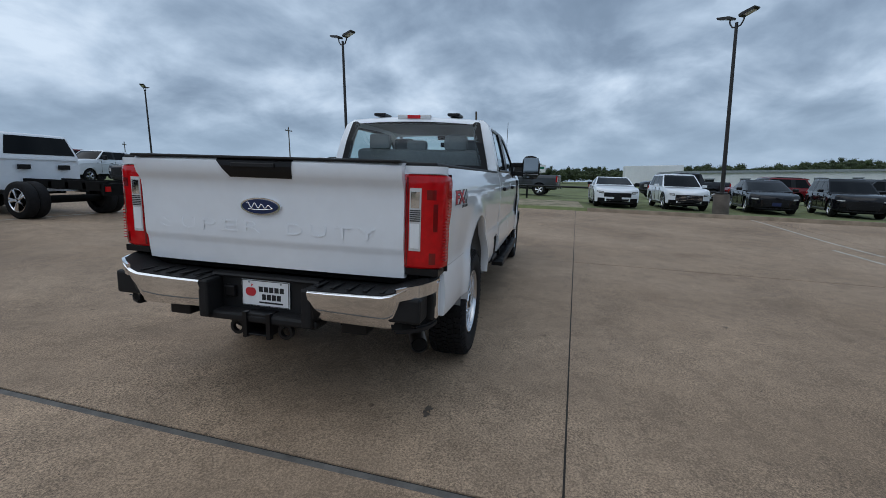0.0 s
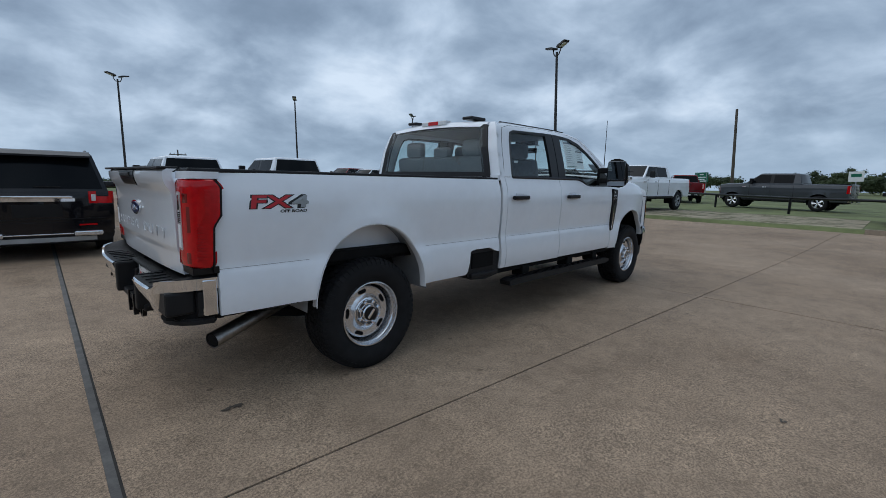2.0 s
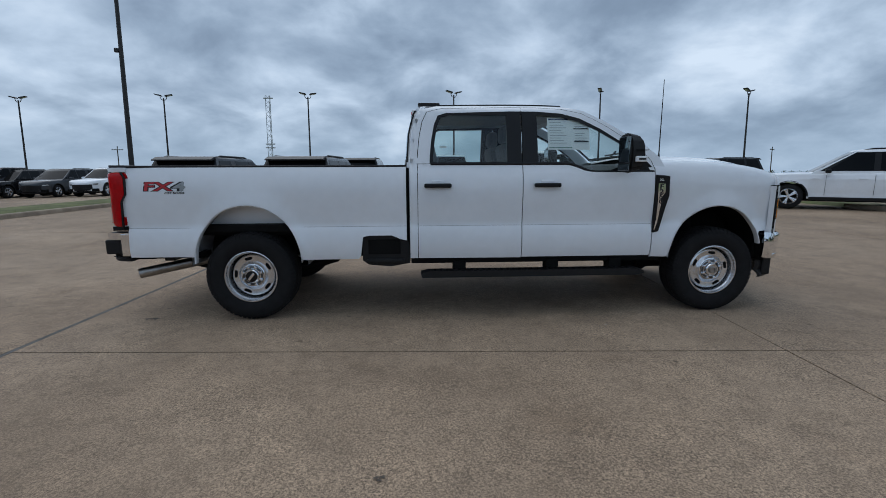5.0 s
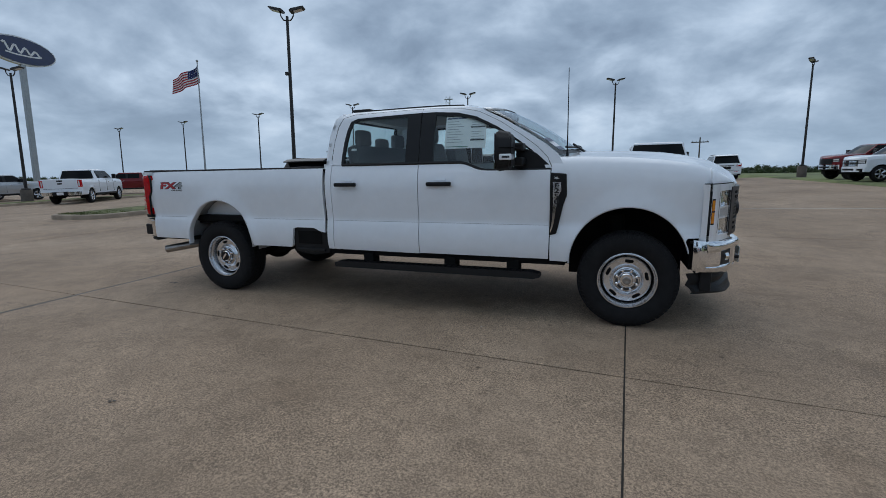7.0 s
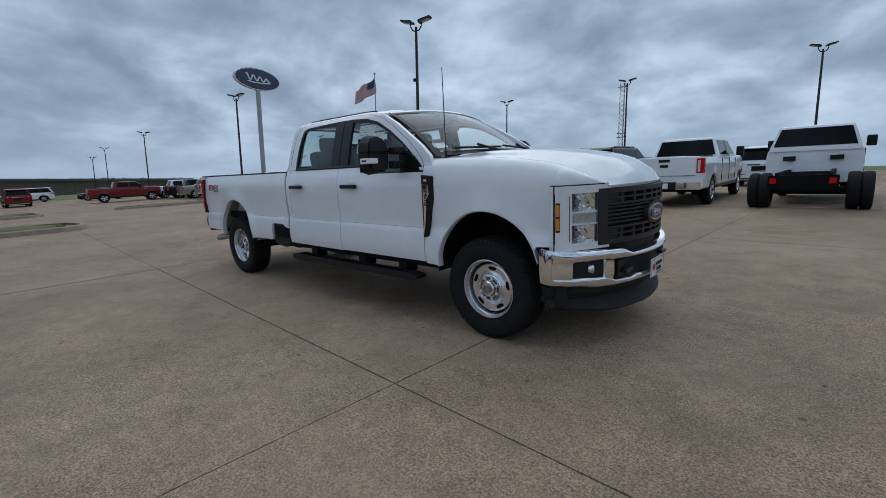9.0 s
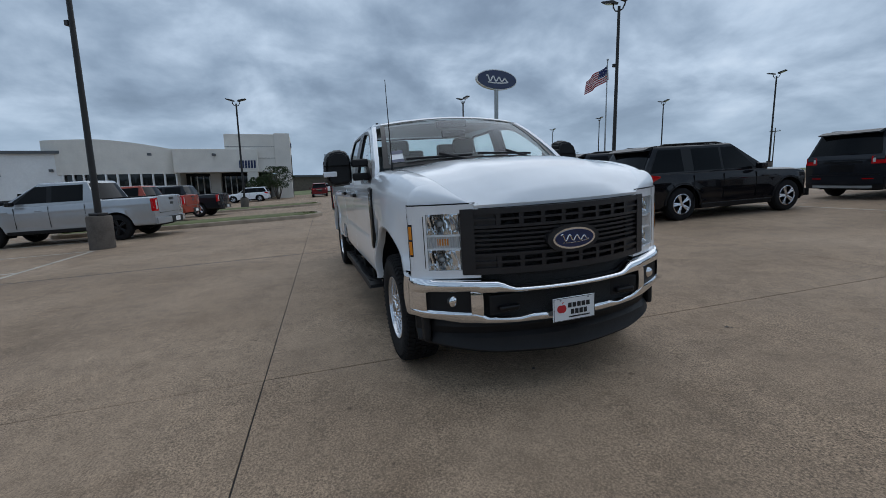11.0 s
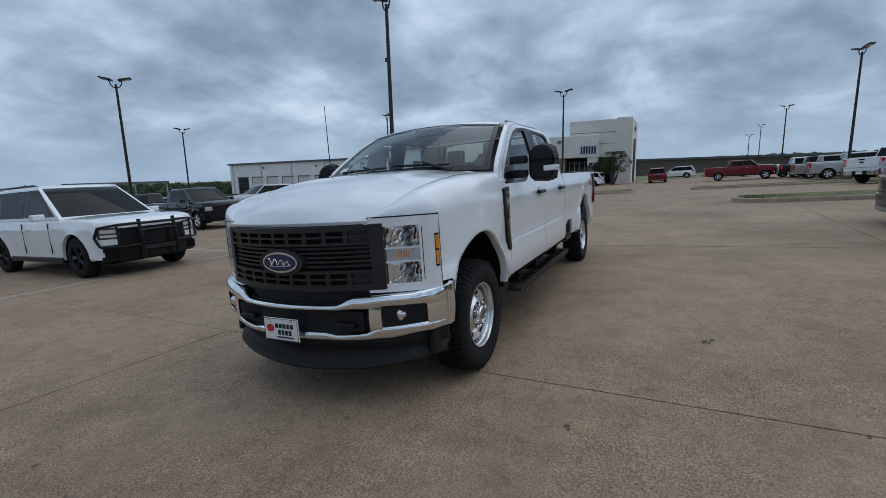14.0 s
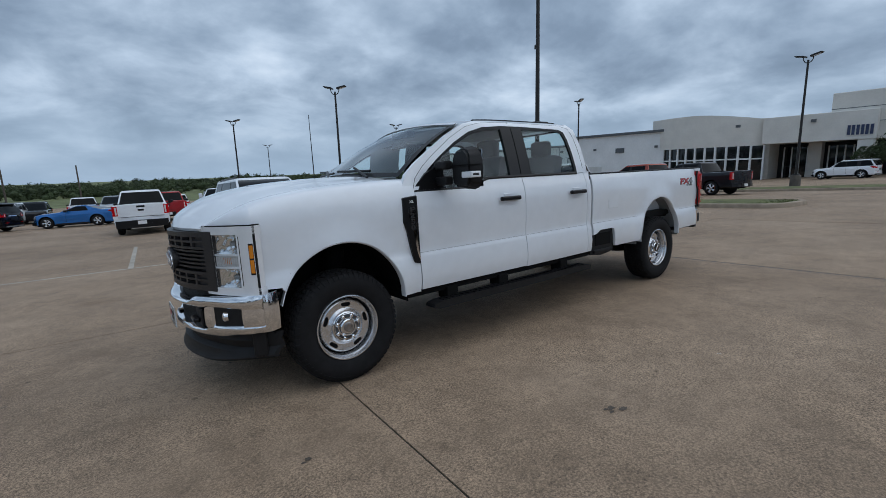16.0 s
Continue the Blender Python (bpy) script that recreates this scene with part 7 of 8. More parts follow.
    for z in (1.45, 1.575):
        part("mirror_arm", boxes((3.50, 3.585, min(s * 0.95, s * 1.10), max(s * 0.95, s * 1.10), z - 0.035, z + 0.035), bevel=0.015), PLASTIC, mi)
    # rocker and running board
    part("rocker", boxes((1.50, 3.95, min(s * 0.86, s * 0.955), max(s * 0.86, s * 0.955), 0.52, 0.60), bevel=0.01), UNDER, hero, "black rocker panel")
    board = part("running_board", prism([(1.60, 0.40), (3.68, 0.40), (3.74, 0.42), (3.73, 0.445), (3.66, 0.462), (1.66, 0.462), (1.59, 0.445)], "y", min(s * 0.93, s * 1.055), max(s * 0.93, s * 1.055)), PLASTIC, hero, "black running board with ribbed tread")
    for k in range(34):
        part("tread_rib", boxes((1.68 + 0.058 * k, 1.712 + 0.058 * k, min(s * 0.965, s * 1.045), max(s * 0.965, s * 1.045), 0.46, 0.467)), TRIM, board)
    for x in (1.90, 2.80, 3.42):
        part("board_bracket", boxes((x, x + 0.12, min(s * 0.84, s * 0.98), max(s * 0.84, s * 0.98), 0.44, 0.55), bevel=0.01), UNDER, board)

# roof
rows = []
for x, z in resample(OUTER[4:10], 4):
    row = []
    for v in span(-1, 1, 21):
        y = v * ycab(z)
        crown = 0.050 * (1 - v * v) * (0.35 + 0.65 * min(1, (x - 1.55) / 0.25)) * (1 if x < 2.95 else max(0.55, 1 - (x - 2.95) * 1.6))
        fx = 0.09 * (1 - v * v) * max(0, (x - 2.9) / 0.24) - 0.06 * (1 - v * v) * max(0, (1.75 - x) / 0.15)
        row.append((x + fx, y, z + crown + (0.006 if 0.55 < abs(v) < 0.72 and x < 3.0 else 0)))
    rows.append(row)
roof = part("roof", sheet(rows, thick=(0, 0, -0.03)), WHITE, hero, "white roof", 50)
for s in (1, -1):
    part("roof_pod", boxes((1.58, 1.80, min(s * 0.36, s * 0.50), max(s * 0.36, s * 0.50), 2.03, 2.062), bevel=0.012), TRIM, roof, "low black roof pod")
    grid = [[(x, s * (ycab(z) - 0.035 + d), z + 0.014) for d in (-0.012, 0.012)] for x, z in resample(OUTER[5:9], 4)]
    part("drip_channel", sheet(grid, thick=(0, 0, -0.01)), TRIM, roof)
chm = part("stop_lamp", boxes((1.515, 1.60, -0.19, 0.19, 1.985, 2.035), bevel=0.01), CLEARLENS, hero, "high stop lamp with clear ends")
part("red_lens", boxes((1.508, 1.53, -0.075, 0.075, 1.992, 2.030), bevel=0.005), REDLENS, chm)

# back of the cab with its window
def back_x(z):
    return lerp([(0.6, 1.497), (1.44, 1.497), (1.75, 1.520), (1.95, 1.575), (2.0, 1.64)], z)


bw = lambda z: lerp([(1.47, 0.82), (1.90, 0.715), (1.95, 0.70)], z)
for s in (1, -1):
    grid = [[(back_x(z) - 0.03 * (1 - q) , s * (bw(z) + (ycab(z) - bw(z)) * q), z) for q in span(0, 1, 4)] for z in span(1.44, 1.99, 10)]
    part("back_pillar", sheet(grid, thick=(0.03, 0, 0)), WHITE, hero, smooth=40)
    grid = [[(back_x(z) - 0.038, s * (bw(z) + d), z) for d in (-0.055, 0.035)] for z in span(1.45, 1.955, 8)]
    part("back_seal", sheet(grid, thick=(0.02, 0, 0)), TRIM, hero)
part("back_panel", boxes((1.470, 1.50, -0.95, 0.95, 0.62, 1.47)), WHITE, hero)
part("back_header", sheet([[(back_x(z) - 0.03 - 0.035 * (1 - (y / 0.75) ** 2), y, z + 0.03 * (1 - (y / 0.75) ** 2)) for z in (1.93, 1.96, 1.985)] for y in span(-0.72, 0.72, 15)], thick=(0.03, 0, 0)), WHITE, hero, smooth=40)
grid = [[(back_x(z) - 0.036 - 0.03 * (1 - (y / 0.8) ** 2), y * bw(z) / 0.8, z) for z in span(1.475, 1.945, 6)] for y in span(-0.8, 0.8, 15)]
pane_part("rear_glass", grid, PRIVACY, hero, (-1, 0, 0), "tinted rear window")
for z0, z1 in ((1.455, 1.50), (1.93, 1.962)):
    grid = [[(back_x(z) - 0.039 - 0.03 * (1 - (y / 0.8) ** 2), y * bw(max(z, 1.47)) / 0.8, z) for z in (z0, z1)] for y in span(-0.82, 0.82, 15)]
    part("back_seal", sheet(grid, thick=(0.02, 0, 0)), TRIM, hero)

# windscreen
def screen(u, v):
    """u from base to header, v across."""
    bx, bzz, by = 4.03 - 0.155 * v * v, 1.535 - 0.03 * v * v, 0.86 * v
    tx, tz, ty = 3.245 - 0.105 * v * v, 2.005 - 0.045 * v * v, 0.725 * v
    bow = 0.03 * math.sin(math.pi * u)
    return Vector((bx + (tx - bx) * u + bow * 0.5, by + (ty - by) * u, bzz + (tz - bzz) * u + bow))


ws = pane_part("windscreen", [[screen(u, v) for u in span(0, 1, 12)] for v in span(-1, 1, 21)], GLASS, hero, (1, 0, 1), "clear windscreen")
off = Vector((0.004, 0, 0.004))
part("windscreen_frit", sheet([[screen(u, v) + off for u in (0.93, 0.968)] for v in span(-1, 1, 21)]), TRIM, ws)
part("windscreen_frit", sheet([[screen(u, v) + off for u in (-0.01, 0.05)] for v in span(-1, 1, 21)]), TRIM, ws)
for s in (1, -1):
    part("windscreen_frit", sheet([[screen(u, s * q) + off for q in (0.955, 1.01)] for u in span(0, 1, 12)]), TRIM, ws)
part("roof_header", sheet([[screen(u, v) + off * 1.2 for u in (0.966, 0.985, 1.012)] for v in span(-1, 1, 21)], thick=(-0.01, 0, -0.01)), WHITE, hero, "", 40)
part("sensor_pod", boxes((3.22, 3.30, -0.16, 0.16, 1.90, 1.97), bevel=0.01), TRIM, hero)
part("interior_mirror", boxes((3.30, 3.33, -0.13, 0.13, 1.80, 1.87), bevel=0.01), TRIM, hero)
part("windscreen_sticker", sheet([[screen(u, v) + Vector((0.006, 0, 0.006)) for u in (0.06, 0.26)] for v in (-0.93, -0.80)]), PLATEWHITE, ws, "white and blue paper sticker")
part("sticker_band", sheet([[screen(u, v) + Vector((0.008, 0, 0.008)) for u in (0.20, 0.26)] for v in (-0.93, -0.80)]), SIGNBLUE, ws)
part("sticker_band", sheet([[screen(u, v) + Vector((0.008, 0, 0.008)) for u in (0.06, 0.11)] for v in (-0.93, -0.80)]), SIGNBLUE, ws)
for y0, y1, u1 in ((-0.10, -0.78, 0.06), (0.66, -0.02, 0.10)):
    bm = bmesh.new()
    a, b = screen(-0.03, y0) + Vector((0.02, 0, 0.012)), screen(0.09, (y0 + y1) / 2) + Vector((0.02, 0, 0.03))
    tube(bm, a, b, 0.012, n=8)
    c0, c1 = screen(0.05, y0 * 0.95) + Vector((0.022, 0, 0.022)), screen(0.07, y1) + Vector((0.022, 0, 0.022))
    for p, q in zip([c0.lerp(c1, t) for t in span(0, 1, 6)], [c0.lerp(c1, t) for t in span(0, 1, 6)][1:]):
        tube(bm, p, q, 0.011, n=6)
    part("wiper", bm, TRIM, hero, "black wiper")
part("cowl", sheet([[screen(-0.005, v) + Vector((d, 0, -0.012 - 0.1 * d)) for d in (0.0, 0.05, 0.10)] for v in span(-1, 1, 17)], thick=(0, 0, -0.03)), TRIM, hero, "black cowl grille", 40)
bm = bmesh.new()
tube(bm, (3.93, -0.80, 1.49), (3.925, -0.803, 2.24), 0.006, 0.003, 6)
tube(bm, (3.93, -0.80, 1.48), (3.93, -0.80, 1.55), 0.014, 0.008, 8)
part("antenna", bm, TRIM, hero, "thin black whip antenna")

# -- front wings
TOPLINE = [(3.78, 1.490), (4.1, 1.486), (4.45, 1.470), (4.7, 1.446), (4.88, 1.418), (5.0, 1.390), (5.10, 1.352), (5.20, 1.298), (5.26, 1.255), (5.30, 1.226)]
HOODEDGE = [(3.8, 0.80), (4.7, 0.795), (4.95, 0.775), (5.10, 0.735), (5.20, 0.69), (5.30, 0.60)]
NOSE = [(5.055, 0.956), (5.072, 0.950), (5.088, 0.938), (5.105, 0.915), (5.13, 0.88), (5.165, 0.83), (5.20, 0.77), (5.237, 0.70), (5.268, 0.63), (5.29, 0.575)]


def wing_lo(x):
    z = 0.565
    if x > 4.9:
        z = 0.80
    return max(z, arch_z(x, FRONT_ARCH) if x < 4.945 else 0.80)


def wing_section(x, n=12):
    """Side and shoulder of the wing at x, bottom to the bonnet's edge."""
    lo, T = wing_lo(x), lerp(TOPLINE, x)
    ye = lerp(HOODEDGE, x)
    if x > 5.056:
        yn = max(lerp(NOSE, x), ye + 0.004)
        pts = [(yn, 1.236)] * 13
        for j in range(1, n + 1):
            t = math.pi / 2 * j / n
            pts.append((ye + (yn - ye) * math.cos(t) ** 0.55, 1.236 + max(T - 1.236, 0.002) * math.sin(t) ** 0.85))
        return pts
    zs = [0.565, 0.63, 0.70, 0.77, 0.84, 0.872, 0.884, 0.93, 0.99, 1.05, 1.12, 1.18, 1.22]
    k = min(1.22, T - 0.13)
    pts = [(hw(x, max(min(z, k), lo)), max(min(z, k), lo)) for z in zs]
    y0 = hw(x, k)
    for j in range(1, n + 1):
        t = math.pi / 2 * j / n
        pts.append((ye + (y0 - ye) * math.cos(t) ** 0.58, k + (T - k) * math.sin(t) ** 0.9))
    return pts


for s in (1, -1):
    xs = sorted(set([q for q in arch_xs(FRONT_ARCH) if 3.815 < q < 4.944] + span(3.815, 5.055, 36) + [4.944, 4.946] + span(5.058, 5.294, 14)))
    grid = [[(x, s * y, z) for y, z in wing_section(x)] for x in xs]
    bm = sheet(grid, thick=(0, -s * 0.02, -0.005))
    bmesh.ops.remove_doubles(bm, verts=bm.verts, dist=0.0004)
    wing = part("front_wing", bm, WHITE, hero, "white front wing with a flared arch", 24)
    cx, cz, a, b = FRONT_ARCH
    grid = []
    for k in range(41):
        t = math.pi * (0.0 if k == 0 else k / 40)
        row = []
        for q, d in ((1.0, 0.004), (0.985, 0.002), (0.975, -0.02), (0.985, -0.06)):
            x, z = cx + a * q * math.cos(t), cz + b * q * math.sin(t)
            row.append((x, s * (hw(x, max(z, 0.6)) + d), z))
        if x < 4.93:
            grid.append(row)
    part("arch_lip", sheet(grid), WHITE, wing, smooth=60)
    grid = []
    for k in range(25):
        t = math.pi * (k / 24)
        x, z = 4.46 + 0.53 * math.cos(t), 0.50 + 0.57 * math.sin(t)
        grid.append([(x, s * y, z) for y in (0.965, 0.90, 0.60, 0.45)])
    part("wheel_liner", sheet(grid), LINER, hero, "black wheel arch liner", 50)
    part("inner_liner", boxes((3.95, 4.95, min(s * 0.42, s * 0.46), max(s * 0.42, s * 0.46), 0.35, 1.05)), LINER, hero)
    # side vent with a model badge drawn as bars
    vent = prism([(3.812, 1.350), (3.945, 1.338), (3.952, 1.15), (3.925, 1.07), (3.870, 0.815), (3.812, 0.80)], "y", min(s * 0.985, s * 1.016), max(s * 0.985, s * 1.016))
    bmesh.ops.bevel(vent, geom=list(vent.edges), offset=0.006, segments=1, affect="EDGES")
    vt = part("side_vent", vent, TRIM, wing, "gloss black side vent with a chrome badge")
    b = prism([(3.832, 1.27), (3.902, 1.265), (3.905, 1.19), (3.865, 1.12), (3.870, 1.08), (3.845, 0.90), (3.822, 0.825), (3.818, 0.83), (3.834, 0.95), (3.838, 1.10)], "y", min(s * 1.014, s * 1.021), max(s * 1.014, s * 1.021))
    part("badge_plate", b, CHROME, vt, "chrome badge plate")
    for k, ch in enumerate("F250"):
        bm = lettering(ch, 0.056, 0.001, 0.0022)
        for v in bm.verts:
            x, z = 3.868 - s * (v.co.x * 1.5 - 0.022), 1.222 - 0.047 * k + v.co.y
            v.co = Vector((x, s * (1.0205 + v.co.z), z))
        part("badge_letter", bm, INK, vt)
    bm = lettering("XL", 0.026, 0.001, 0.0008)
    for v in bm.verts:
        v.co = Vector((3.866 - s * (v.co.x * 1.3 - 0.022), s * (1.0165 + v.co.z), 1.295 + v.co.y))
    part("badge_letter", bm, PLATEWHITE, vt)

# -- bonnet
HOODZ = [(0.0, 1.492), (0.30, 1.484), (0.55, 1.462), (0.72, 1.430), (0.84, 1.394), (0.91, 1.354), (0.955, 1.320), (0.984, 1.288), (1.0, 1.226)]


def hood(u, v):
    x0, x1 = 3.975 - 0.10 * v * v, 5.400 - 0.100 * v * v
    x = x0 + (x1 - x0) * u
    y = v * (lerp(HOODEDGE, min(x, 5.30)) - 0.004)
    dome = 0.016 * (1 / (1 + math.exp(-(0.62 - abs(v)) / 0.035))) * (1 - u ** 6) * min(1, u * 6 + 0.3)
    middle = lerp(HOODZ, u) + 0.040 * (1 - u ** 5)
    k = abs(v) ** 2.7
    return (x, y, (1 - k) * middle + k * lerp(TOPLINE, x) + dome * (1 - k ** 4))


us = span(0, 0.7, 12) + span(0.74, 1.0, 14)
part("bonnet", sheet([[hood(u, v) for u in us] for v in span(-1, 1, 49)], thick=(-0.01, 0, -0.02)), WHITE, hero, "white bonnet with a raised centre", 30)
part("bonnet_seal", sheet([[(hood(1.0, v)[0] - 0.015, hood(1.0, v)[1], z) for z in (1.195, 1.224)] for v in span(-0.98, 0.98, 25)], thick=(-0.03, 0, 0)), TRIM, hero)


# -- grille
def xf(y):
    return 5.435 - 0.38 * y * y


def front_strip(y0, y1, z0, z1, dx=0.0, depth=0.03, n=None, bow=0.0):
    """A bar that follows the curve of the nose."""
    n = n or max(2, int(abs(y1 - y0) / 0.05) + 1)
    zs = (z0, z1) if not bow else span(z0, z1, 6)
    grid = []
    for y in span(y0, y1, n):
        row = []
        for k, z in enumerate(zs):
            q = k / (len(zs) - 1)
            row.append((xf(y) + dx + bow * math.sin(math.pi * q), y, z))
        grid.append(row)
    return sheet(grid, thick=(-depth, 0, 0))


grille = part("grille", front_strip(-0.665, 0.665, 0.80, 1.205, -0.055, 0.03), MESHBLACK, hero, "black plastic grille with slotted bars")
for z0, z1 in ((1.168, 1.202), (1.128, 1.142), (1.082, 1.100), (0.905, 0.925), (0.862, 0.876), (0.795, 0.835)):
    part("grille_bar", front_strip(-0.675, 0.675, z0, z1, 0.0, 0.05), GRILLEGREY, grille, smooth=30)
for k in range(5):
    z = 0.945 + 0.0285 * k
    part("grille_louvre", front_strip(-0.60, 0.60, z, z + 0.013, -0.012, 0.04), GRILLEGREY, grille, smooth=30)
for s in (1, -1):
    part("grille_end", front_strip(min(s * 0.605, s * 0.68), max(s * 0.605, s * 0.68), 0.80, 1.205, 0.003, 0.06), GRILLEGREY, grille)
    part("end_cell", front_strip(min(s * 0.47, s * 0.61), max(s * 0.47, s * 0.61), 1.10, 1.172, -0.018, 0.03), GRILLEGREY, grille)
    part("end_cell", front_strip(min(s * 0.47, s * 0.61), max(s * 0.47, s * 0.61), 0.835, 0.905, -0.018, 0.03), GRILLEGREY, grille)
    part("end_cell", front_strip(min(s * 0.50, s * 0.61), max(s * 0.50, s * 0.61), 0.93, 1.08, -0.03, 0.03), MESHBLACK, grille)
    for k in range(4):
        y = 0.06 + 0.135 * k
        for z0, z1 in ((1.10, 1.172), (0.835, 0.905)):
            part("grille_divider", front_strip(min(s * (y - 0.014), s * (y + 0.014)), max(s * (y - 0.014), s * (y + 0.014)), z0, z1, -0.004, 0.05, 2), GRILLEGREY, grille)
part("lower_mesh", front_strip(-0.60, 0.60, 0.71, 0.80, -0.05, 0.03), MESHBLACK, grille)
b = oval(0.185, 0.088, -0.05, 0.012); bmesh.ops.translate(b, verts=b.verts, vec=(5.432, 0, 0.985))
part("emblem_mount", b, GRILLEGREY, grille)
badge(grille, 5.440, 0.985, 0.150, 0.067, 1)

# -- headlights
HEADPLAN = [(0.575, xf(0.575) - 0.020), (0.63, xf(0.63) - 0.016), (0.70, xf(0.70) - 0.012), (0.77, xf(0.77) - 0.008), (0.83, xf(0.83) - 0.008), (0.88, xf(0.88) - 0.015), (0.915, 5.105), (0.938, 5.088), (0.950, 5.072), (0.956, 5.055)]


def hx(y):
    return lerp(HEADPLAN, y)


def head_strip(s, k0, k1, z0, z1, d=0.0, depth=0.03):
    P = [(y, x) for y, x in HEADPLAN]
    rows = []
    t = k0
    n = max(2, int((k1 - k0) * 3) + 1)
    for t in span(k0, k1, n):
        i = min(int(t), len(P) - 2)
        q = t - i
        y, x = P[i][0] + (P[i + 1][0] - P[i][0]) * q, P[i][1] + (P[i + 1][1] - P[i][1]) * q
        side = max(0, min(1, (t - 5) / 3))
        ox, oy = d * (1 - side * 0.7), d * side
        rows.append([(x + ox, s * (y + oy), z) for z in span(z0, z1, 4)])
    return sheet(rows, thick=(-depth, -s * depth * 0.6, 0))


for s in (1, -1):
    hl = part("headlight", head_strip(s, 0.2, 9, 0.785, 1.23, -0.120, 0.03), LAMPDARK, hero, "bright stacked headlight in a silver clamp frame", 40)
    part("frame_top", head_strip(s, 0, 9, 1.182, 1.236, 0.010, 0.06), SATIN, hl, smooth=40)
    part("frame_bottom", head_strip(s, 0, 9, 0.775, 0.826, 0.010, 0.06), SATIN, hl, smooth=40)
    part("frame_outer", head_strip(s, 4.75, 9, 0.82, 1.19, 0.008, 0.05), SATIN, hl, smooth=40)
    part("frame_inner", head_strip(s, 1.42, 1.72, 0.82, 1.19, 0.006, 0.05), SATIN, hl, smooth=40)
    part("frame_groove", head_strip(s, 5.0, 5.12, 0.84, 1.17, 0.010, 0.012), LAMPDARK, hl)
    part("frame_seal", head_strip(s, 0.3, 9, 1.236, 1.244, 0.008, 0.05), TRIM, hl)
    part("frame_seal", head_strip(s, 8.7, 9, 0.78, 1.245, 0.010, 0.012), TRIM, hl)
    part("frame_seal", head_strip(s, 0.2, 9, 0.745, 0.776, -0.01, 0.06), TRIM, hl)
    for z0, z1 in ((1.052, 1.184), (0.824, 0.957)):
        # fluted reflector bowl
        zc = (z0 + z1) / 2
        grid = []
        for t in span(0, 1, 33):
            row = []
            for q in span(0, 1, 12):
                y = 0.676 + 0.194 * t
                z = z0 + (z1 - z0) * q
                e = max(abs(2 * t - 1), abs(2 * q - 1))
                depth = 0.085 * (1 - e ** 2.2)
                flute = 0.010 * abs(math.sin(7 * math.pi * t + 1.1 * math.sin(5 * q))) * (1 - e ** 4)
                row.append((hx(y) - 0.010 - depth + flute, s * y, z))
            grid.append(row)
        part("reflector", sheet(grid), REFLECTOR, hl, "mirror-bright fluted reflector", 20)
        b = lathe([(0.0, 0.052), (0.016, 0.048), (0.020, 0.0), (0.0, 0.0)], 14)
        part("bulb_shield", b, GALV, hl, smooth=40, m=pose(hx(0.775) - 0.085, s * 0.775, zc, 0, 0, -90))
        b = lathe([(0.024, 0.0), (0.030, 0.006), (0.030, 0.018), (0.024, 0.020), (0.024, 0.0)], 18)
        part("bulb_collar", b, LAMPDARK, hl, smooth=40, m=pose(hx(0.775) - 0.085, s * 0.775, zc, 0, 0, -90))
    turn = part("turn_lens", head_strip(s, 1.7, 4.8, 0.968, 1.040, -0.010, 0.03), CLEARLENS, hl, "clear turn signal strip with an amber bulb", 40)
    part("amber_bulb", head_strip(s, 2.6, 3.6, 0.985, 1.026, -0.006, 0.012), AMBER, turn, "amber bulb behind the lens")
    for k in range(13):
        y = 0.684 + 0.0142 * k
        part("lens_flute", boxes((hx(y) - 0.02, hx(y) - 0.001, min(s * y, s * (y + 0.004)), max(s * y, s * (y + 0.004)), 0.972, 1.036)), CLEARLENS, turn)
    part("cell_frame", head_strip(s, 1.7, 4.8, 1.040, 1.053, 0.002, 0.05), SATIN, hl)
    part("cell_frame", head_strip(s, 1.7, 4.8, 0.956, 0.969, 0.002, 0.05), SATIN, hl)
    pane_part("lamp_cover", [[(hx(y) + 0.004, s * y, z) for z in (0.826, 1.184)] for y in span(0.680, 0.868, 8)], LAMPCOVER, hl, (1, 0, 0))
    part("marker_bezel", head_strip(s, 7.05, 8.35, 0.915, 1.122, 0.0105, 0.02), TRIM, hl)
    for z0, z1 in ((0.928, 1.014), (1.026, 1.110)):
        part("side_marker", head_strip(s, 7.2, 8.2, z0, z1, 0.013, 0.02), AMBER, hl, "amber side marker")

# -- front bumper
def bx(y):
    return 5.455 - 0.35 * y * y - 0.08 * max(0, (abs(y) - 0.86) / 0.14) ** 2


def bump_top(y):
    return smooth_lerp([(0.38, 0.715), (0.50, 0.758), (0.80, 0.770), (0.97, 0.782)], abs(y))


def bump_bot(y):
    return smooth_lerp([(0.50, 0.472), (0.66, 0.478), (0.90, 0.515), (0.99, 0.53)], abs(y))


def bumper_sheet(ys, lo, hi, bulge=0.022, back=0.05):
    grid = []
    for y in ys:
        a, b = lo(y), hi(y)
        row = []
        for q in span(0, 1, 8):
            z = a + (b - a) * q
            row.append((bx(y) + bulge * math.sin(math.pi * min(max(q, 0.0), 1.0)) ** 0.7 - 0.03 * max(0, (0.56 - z) / 0.1), y, z))
        grid.append(row)
    return sheet(grid, thick=(-back, 0, 0))


